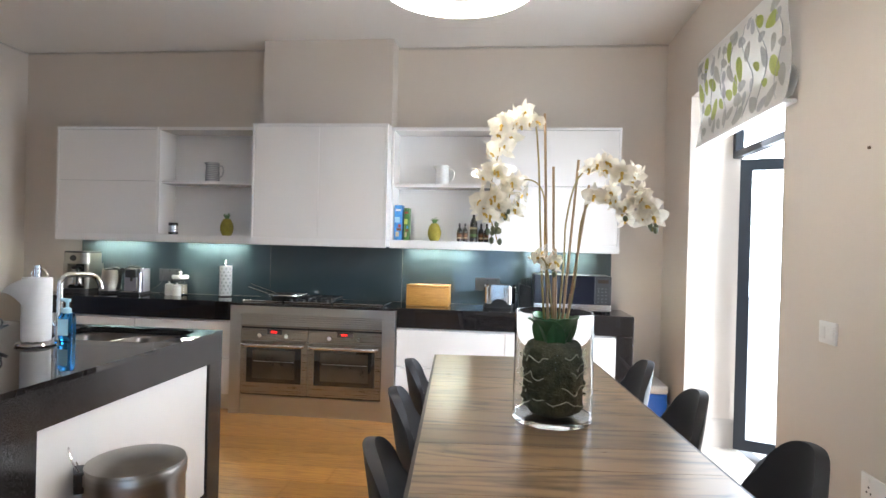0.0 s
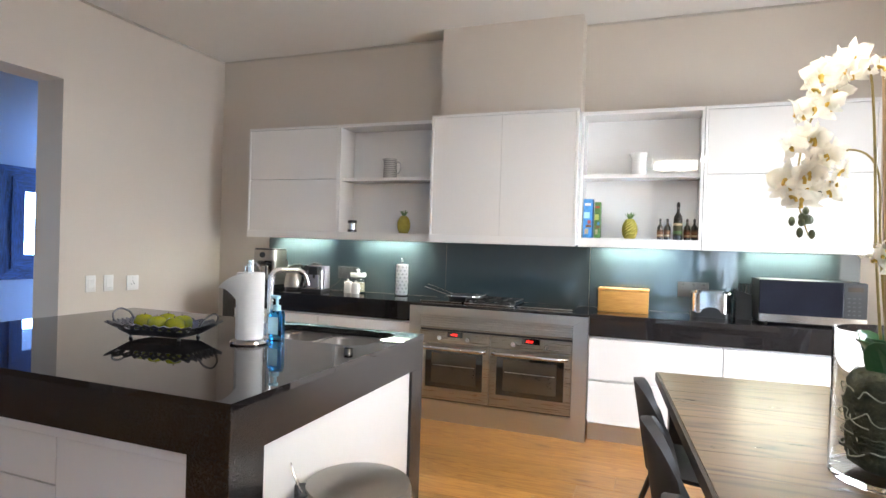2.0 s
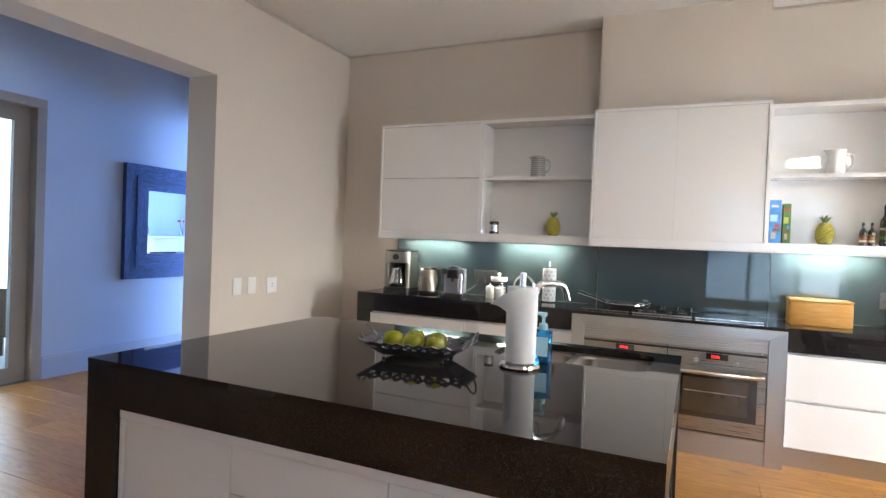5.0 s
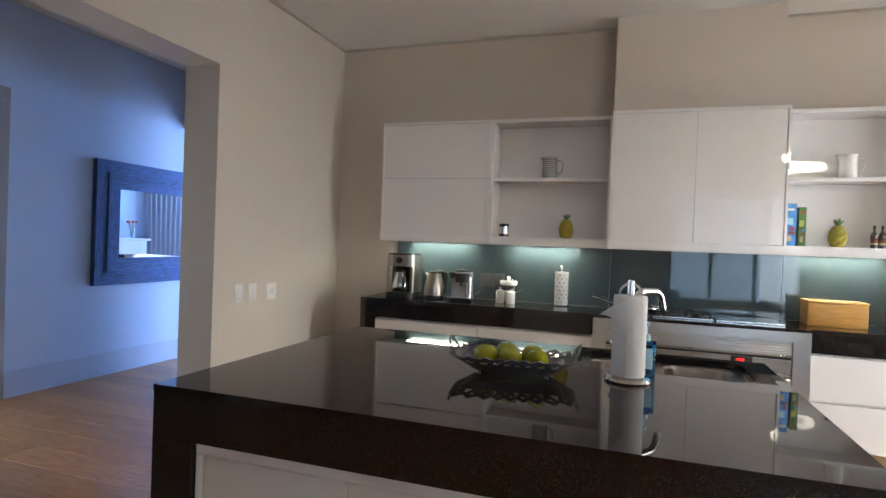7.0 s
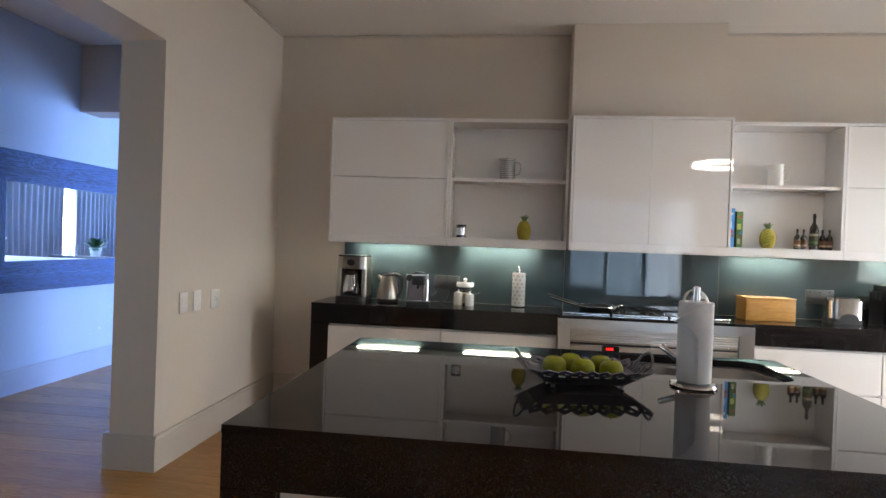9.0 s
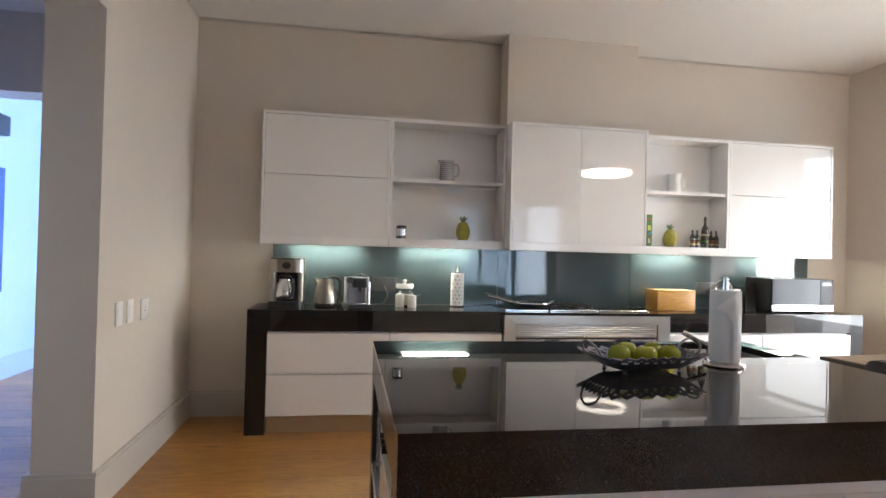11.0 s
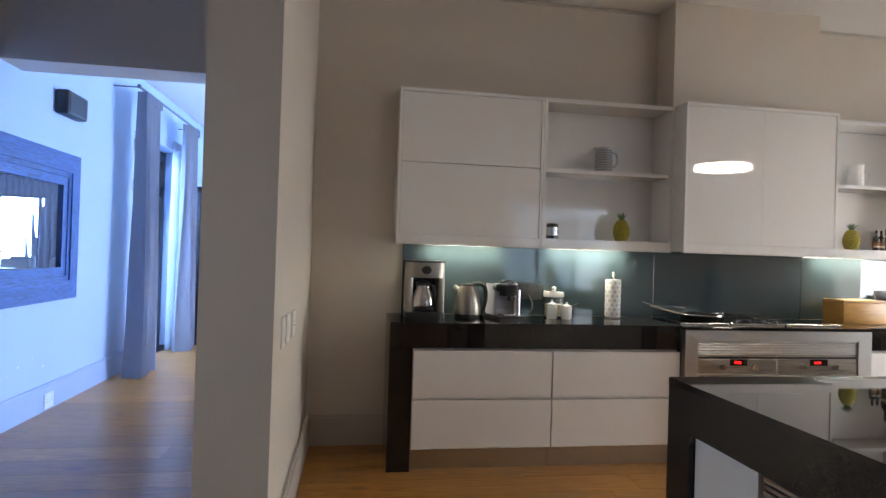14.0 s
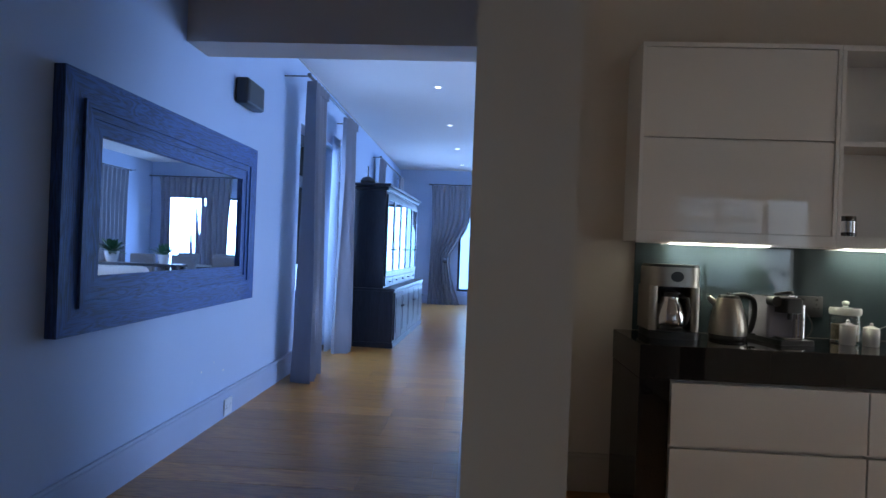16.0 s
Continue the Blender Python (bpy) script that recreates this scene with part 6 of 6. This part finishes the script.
CX, DX = HW + 0.14, HW + 0.24
curtain("grey linen curtain drawn aside by the glazed door", (DX, 7.05, 0.0), 90, 0.43, 2.79, 4, 0.10, None, None, 1)
curtain("grey linen curtain drawn aside by the glazed door", (DX, 8.5, 0.0), 90, 0.43, 2.79, 4, 0.10, None, None, 2)
curtain("pale sheer curtain beside the glazed door", (HW + 0.05, 8.64, 0.0), 90, 0.36, 2.6, 5, 0.02, None, SHEER, 3)
rod((DX, 6.98, 2.81), 90, 2.0, reach=0.235)
curtain("grey linen curtain at the living room window", (CX, 11.55, 0.0), 90, 0.45, 2.79, 5, 0.06, None, None, 4)
curtain("grey linen curtain at the living room window", (CX, 13.95, 0.0), 90, 0.5, 2.79, 5, 0.06, None, None, 5)
rod((CX, 11.5, 2.81), 90, 3.0)
curtain("grey linen curtain held by a tieback", (-6.0, LN - 0.16, 0.0), 0, 0.95, 2.74, 8, 0.05, (1.05, 0.5, 0.0), None, 6)
curtain("grey linen curtain at the far window", (-2.75, LN - 0.16, 0.0), 0, 1.75, 2.74, 13, 0.05, None, None, 7)
rod((-6.05, LN - 0.16, 2.76), 0, 5.3)
curtain("grey linen curtain at the tall window", (LE - 0.16, 10.3, 0.0), 90, 1.7, 2.74, 11, 0.05, None, None, 8)
curtain("grey linen curtain at the tall window", (LE - 0.16, 12.3, 0.0), 90, 1.6, 2.74, 11, 0.05, None, None, 9)
rod((LE - 0.16, 10.2, 2.76), 90, 3.8)
tie = thing("curtain_tieback", "round dark tieback knob on the curtain", "tieback", (-5.62, LN - 0.30, 1.02))
part("knob", lathe([(0, -0.02), (0.05, -0.015), (0.065, 0.0), (0.05, 0.015), (0, 0.02)], 20), PEWTER, tie, smooth=True).matrix_local = pose(0, 0, 0, 90, 0, 0)
part("stem", tube([(0, 0, 0), (0, 0.3, 0)], 0.008, 8), PEWTER, tie)

hu = thing("display_hutch", "tall near-black hutch with glazed upper doors", "hutch", (HW + 0.03, 9.07, 0), -3)
HD, HL = 0.76, 2.5
part("lower_body", B((0, 0, 0.07), (HD, HL, 0.72), 0.003), HUTCHWOOD, hu)
part("plinth", B((0, -0.01, 0), (HD + 0.015, HL + 0.01, 0.07), 0.005), HUTCHWOOD, hu)
part("counter", B((0, -0.015, 0.721), (HD + 0.02, HL + 0.015, 0.755), 0.006), HUTCHWOOD, hu)
for nm, a, b in (("side_panel", (0, 0.01, 0.756), (0.62, 0.05, 2.0)), ("side_panel", (0, HL - 0.05, 0.756), (0.62, HL - 0.01, 2.0)), ("back_panel", (0, 0.05, 0.756), (0.03, HL - 0.05, 2.0)), ("top_panel", (0.03, 0.05, 1.96), (0.62, HL - 0.05, 2.0)), ("drawer_box", (0.03, 0.05, 0.756), (0.62, HL - 0.05, 0.90))):
    part(nm, B(a, b), HUTCHWOOD, hu)
part("cornice", B((0, -0.02, 2.001), (0.66, HL + 0.02, 2.05), 0.012), HUTCHWOOD, hu)
part("cornice", B((0, -0.05, 2.051), (0.69, HL + 0.05, 2.085), 0.008), HUTCHWOOD, hu)
for z in (1.25, 1.6):
    part("shelf", B((0.032, 0.052, z), (0.58, HL - 0.052, z + 0.02)), HUTCHWOOD, hu)
n_d = 5
dw = (HL - 0.1) / n_d
for i in range(n_d):
    y0 = 0.05 + i * dw
    d = part("upper_door", boxes(((0.622, y0 + 0.003, 0.905), (0.645, y0 + 0.05, 1.955)), ((0.622, y0 + dw - 0.05, 0.905), (0.645, y0 + dw - 0.003, 1.955)), ((0.622, y0 + 0.05, 0.905), (0.645, y0 + dw - 0.05, 0.97)), ((0.622, y0 + 0.05, 1.89), (0.645, y0 + dw - 0.05, 1.955))), HUTCHWOOD, hu)
    part("pane", B((0.63, y0 + 0.05, 0.97), (0.636, y0 + dw - 0.05, 1.89)), MIRRORISH, d, "reflective glass pane")
    part("door_knob", tube([(0.645, y0 + dw * (0.88 if i % 2 == 0 else 0.12), 1.25), (0.68, y0 + dw * (0.88 if i % 2 == 0 else 0.12), 1.25)], 0.01, 8), PEWTER, d)
    part("small_drawer", B((0.62, y0 + 0.006, 0.775), (0.64, y0 + dw - 0.006, 0.885), 0.003), HUTCHWOOD, hu)
    part("drawer_knob", tube([(0.64, y0 + dw / 2, 0.83), (0.665, y0 + dw / 2, 0.83)], 0.01, 8), PEWTER, hu)
    ld = part("lower_door", B((HD + 0.001, y0 + 0.004, 0.1), (HD + 0.018, y0 + dw - 0.004, 0.70), 0.003), HUTCHWOOD, hu)
    part("door_panel", B((HD + 0.018, y0 + 0.07, 0.17), (HD + 0.024, y0 + dw - 0.07, 0.63), 0.004), HUTCHWOOD, ld)
    part("door_knob", tube([(HD + 0.018, y0 + dw * (0.9 if i % 2 == 0 else 0.1), 0.5), (HD + 0.05, y0 + dw * (0.9 if i % 2 == 0 else 0.1), 0.5)], 0.01, 8), PEWTER, ld)
orn = thing("candle_holder", "dark candle holder on top of the hutch", "ornament", (HW + 0.35, 9.35, 2.086))
part("bowl", lathe([(0, 0), (0.09, 0.0), (0.1, 0.06), (0.07, 0.1), (0.02, 0.12), (0, 0.12)], 18), BLACK, orn, smooth=True)
part("spike", tube([(0, 0, 0.11), (0, 0, 0.26)], 0.008, 8), BLACK, orn)

for i, (x, y) in enumerate(((-5.45, 8.3), (-5.40, 10.25), (-5.35, 12.2), (-5.30, 14.15), (-2.5, 8.3), (-2.5, 10.25), (-2.5, 12.2))):
    t = thing("downlight", "small recessed ceiling downlight, lit", "downlight", (x, y, H), 0, "living room downlights")
    part("trim_ring", lathe([(0.034, -0.004), (0.05, -0.004), (0.05, -0.0005), (0.034, -0.0005), (0.034, -0.004)], 24), WHITEPL, t)
    part("bulb", lathe([(0, -0.003), (0.033, -0.003), (0.033, -0.0008), (0, -0.0008)], 20), SPOT, t)

# seen in the mirror: sofa, plants, dining chairs, mantel
sf = thing("sofa", "pale upholstered sofa with rounded back", "sofa", (-3.35, 9.3, 0), 0)
part("seat", B((-1.0, -0.35, 0.12), (1.0, 0.45, 0.45), 0.05, 3), UPHOLSTERY, sf, smooth=True)
part("backrest", B((-1.05, -0.6, 0.12), (1.05, -0.36, 0.92), 0.09, 4), UPHOLSTERY, sf, smooth=True)
for x in (-1.15, 1.0):
    part("armrest", B((x, -0.55, 0.12), (x + 0.18, 0.45, 0.66), 0.06, 3), UPHOLSTERY, sf, smooth=True)
for x in (-0.95, 0.95):
    for y in (-0.45, 0.35):
        part("foot", tube([(x, y, 0), (x, y, 0.13)], 0.025, 8), BLACK, sf)
ct = thing("console_table", "narrow dark console table behind the sofa", "table", (-2.9, 10.6, 0))
part("top", B((-1.0, -0.18, 0.84), (1.0, 0.18, 0.88), 0.004), HUTCHWOOD, ct)
for x in (-0.95, 0.95):
    for y in (-0.13, 0.13):
        part("leg", B((x - 0.03, y - 0.03, 0), (x + 0.03, y + 0.03, 0.84)), HUTCHWOOD, ct)


def pot_plant(loc, s, seed, label):
    t = thing("pot_plant", label, "plant", loc)
    part("pot", lathe([(0, 0), (0.06 * s, 0), (0.085 * s, 0.13 * s), (0.08 * s, 0.13 * s), (0.075 * s, 0.11 * s), (0, 0.11 * s)], 20), CERAMIC, t, smooth=True)
    r = random.Random(seed)
    for i in range(34):
        a, tilt = r.uniform(0, 360), r.uniform(10, 75)
        lf = part("leaf", grid(lambda u, v: (s * 0.22 * u, s * (2 * v - 1) * 0.03 * math.sin(math.pi * (0.1 + 0.9 * u)) , -s * 0.07 * u * u), 5, 2, 0.001), LEAF, t)
        lf.matrix_local = pose(0, 0, 0.11 * s, 0, 0, a) @ pose(0, 0, 0, 0, -tilt, 0)


pot_plant((-2.75, 10.6, 0.881), 1.3, 3, "leafy green plant in a white pot on the console")
pot_plant((-3.6, 10.6, 0.881), 1.1, 8, "dark green plant in a white pot on the console")
gl = thing("glass_vase", "small clear glass vase on the console", "vase", (-2.3, 10.6, 0.881))
part("glass", lathe([(0, 0), (0.05, 0), (0.08, 0.2), (0.077, 0.2), (0.046, 0.01), (0, 0.008)], 20), GLASS, gl, smooth=True)
dt = thing("side_dining_table", "second dining table near the far window", "table", (-3.0, 13.2, 0))
part("top", B((-1.1, -0.5, 0.71), (1.1, 0.5, 0.75), 0.004), HUTCHWOOD, dt)
for x in (-1.0, 1.0):
    for y in (-0.4, 0.4):
        part("leg", B((x - 0.04, y - 0.04, 0), (x + 0.04, y + 0.04, 0.71)), HUTCHWOOD, dt)


def side_chair(loc, rz):
    t = thing("upholstered_chair", "grey upholstered dining chair", "chair", loc, rz, "chairs at the far table")
    part("seat", B((-0.24, -0.24, 0.38), (0.24, 0.24, 0.48), 0.03), GREYUPH, t, smooth=True)
    part("backrest", B((-0.24, -0.28, 0.44), (0.24, -0.2, 0.98), 0.035, 3), GREYUPH, t, smooth=True)
    for x in (-0.2, 0.2):
        for y in (-0.22, 0.2):
            part("leg", B((x - 0.02, y - 0.02, 0), (x + 0.02, y + 0.02, 0.38)), HUTCHWOOD, t)
    return t


sc0 = side_chair((-3.8, 12.6, 0), 0)
for x, y, rz in ((-3.0, 12.6, 0), (-2.2, 12.6, 0), (-3.8, 13.85, 180), (-3.0, 13.85, 180), (-2.2, 13.85, 180)):
    copy_thing(sc0, pose(x, y, 0, 0, 0, rz))
mtl = thing("mantelpiece", "white mantelpiece with dark fireplace opening", "mantelpiece", (LE, 8.7, 0))
part("surround", boxes(((-0.3, 0, 0), (-0.003, 0.35, 1.15)), ((-0.3, 1.25, 0), (-0.003, 1.6, 1.15)), ((-0.3, 0.35, 0.85), (-0.003, 1.25, 1.15))), CARCASS, mtl)
part("shelf", B((-0.36, -0.06, 1.151), (-0.003, 1.66, 1.2), 0.006), CARCASS, mtl)
part("firebox", B((-0.05, 0.352, 0), (-0.004, 1.248, 0.848)), BLACK, mtl)
pc = thing("pine_cone_ornament", "grey pine cone ornament on the mantelpiece", "ornament", (LE - 0.18, 9.0, 1.201))
part("cone", lathe([(0, 0), (0.07, 0.01), (0.06, 0.03), (0.1, 0.06), (0.085, 0.1), (0.1, 0.12), (0.08, 0.17), (0.088, 0.19), (0.055, 0.24), (0.06, 0.26), (0.02, 0.31), (0, 0.33)], 14), PEWTER, pc)
tu = thing("tulip_vase", "glass vase of coral tulips on the mantelpiece", "flowers", (LE - 0.18, 10.0, 1.201))
part("glass", lathe([(0, 0), (0.06, 0), (0.07, 0.22), (0.067, 0.22), (0.056, 0.01), (0, 0.008)], 20), GLASS, tu, smooth=True)
for i in range(7):
    a = i * 0.9
    x, y = 0.09 * math.cos(a), 0.09 * math.sin(a)
    part("stem", tube([(0, 0, 0.02), (x * 0.4, y * 0.4, 0.2), (x, y, 0.34)], 0.004, 6), STEM, tu)
    part("bloom", lathe([(0, 0), (0.02, 0.01), (0.024, 0.03), (0.016, 0.055), (0, 0.055)], 10), TULIP, tu, smooth=True).location = (x, y, 0.33)

# terrace chair seen through the hall door
tc_ = thing("terrace_chair", "woven brown terrace armchair outside the hall door", "chair", (-8.6, 4.3, -0.2), 40)
part("seat", B((-0.3, -0.3, 0.3), (0.3, 0.3, 0.4), 0.03), STALK, tc_, smooth=True)
part("backrest", grid(lambda u, v: (0.34 * math.cos(radians(180 + 180 * u)), 0.34 * math.sin(radians(180 + 180 * u)), 0.35 + 0.5 * v), 14, 6, 0.02), STALK, tc_, smooth=True)
for x in (-0.25, 0.25):
    for y in (-0.25, 0.25):
        part("leg", B((x - 0.02, y - 0.02, 0), (x + 0.02, y + 0.02, 0.3)), STALK, tc_)

for y, z, r in ((5.62, 0.40, 0.011), (5.80, 0.43, 0.008), (5.95, 0.345, 0.013), (5.50, 0.36, 0.006)):
    t = thing("wall_paint_chip", "small pale chip in the hall wall paint", "paint chip", (HW, y, z), 0, "paint chips")
    ch_ = bmesh.new()
    vs_ = [ch_.verts.new((0.0015, r * math.cos(q * 0.7) * (1 + 0.4 * math.sin(q * 2.3)), 0.7 * r * math.sin(q * 0.7))) for q in range(9)]
    ch_.faces.new(vs_)
    part("chip", ch_, CEIL, t)

# ---- oak floor planks ----
fl_ob = bpy.data.objects["floor"]
plank_meshes = {}


def plank_mesh(length):
    key = round(length, 2)
    if key not in plank_meshes:
        bm = B((-length / 2 + 0.0006, -0.1094, -0.0115), (length / 2 - 0.0006, 0.1094, 0.0), 0.0012, 1)
        me = bpy.data.meshes.new("plank")
        bm.to_mesh(me)
        bm.free()
        me.materials.append(OAK)
        plank_meshes[key] = me
    return plank_meshes[key]


rp = random.Random(21)
y = -2.6
while y < 7.6:
    x0, x1 = HW, 1.137
    if y > 5.05:
        x1 = -3.0
    x = x0
    first_len = rp.choice((0.8, 1.2, 1.6, 2.0))
    while x < x1 - 0.01:
        ln = min(first_len, x1 - x)
        first_len = rp.choice((1.8, 2.2, 2.4))
        if x1 - x - ln < 0.5:
            ln = x1 - x
        ob = new("plank", plank_mesh(ln))
        ob.parent = fl_ob
        ob.location = (x + ln / 2, y + 0.1094, 0)
        x += ln
    y += 0.22
# the rest of the living room, farther off
verts, faces = [], []
while y < LN:
    x = HW
    while x < LE - 0.01:
        ln = min(rp.choice((1.8, 2.2, 2.4)), LE - x)
        b = len(verts)
        verts += [(x + 0.001, y + 0.001, 0), (x + ln - 0.001, y + 0.001, 0), (x + ln - 0.001, y + 0.219, 0), (x + 0.001, y + 0.219, 0)]
        verts += [(vx, vy, -0.0115) for vx, vy, _ in verts[b:b + 4]]
        faces += [(b, b + 1, b + 2, b + 3)] + [(b + i, b + 4 + i, b + 4 + (i + 1) % 4, b + (i + 1) % 4) for i in range(4)]
        x += ln
    y += 0.22
me = bpy.data.meshes.new("far_planks")
me.from_pydata(verts, [], faces)
me.materials.append(OAK)
far = new("far_planks", me)
far.parent = fl_ob
tagged(far, "far oak planks of the living room floor", kind="stuff")
sub = bmesh.new()
for i in range(12):
    box(sub, (-3.0, 5.55 + i * 0.18, -0.0115), (LE, 5.55 + (i + 1) * 0.18 - 0.001, 0.0))
near = part("side_planks", sub, OAK, fl_ob)
tagged(near, "oak planks beside the hall passage", kind="stuff")
sill = structure("door_sill", B((XE, 3.03, -0.0115), (1.5, 4.42, 0.004), 0.002), SKIRT, "pale sill under the terrace door", "sill")
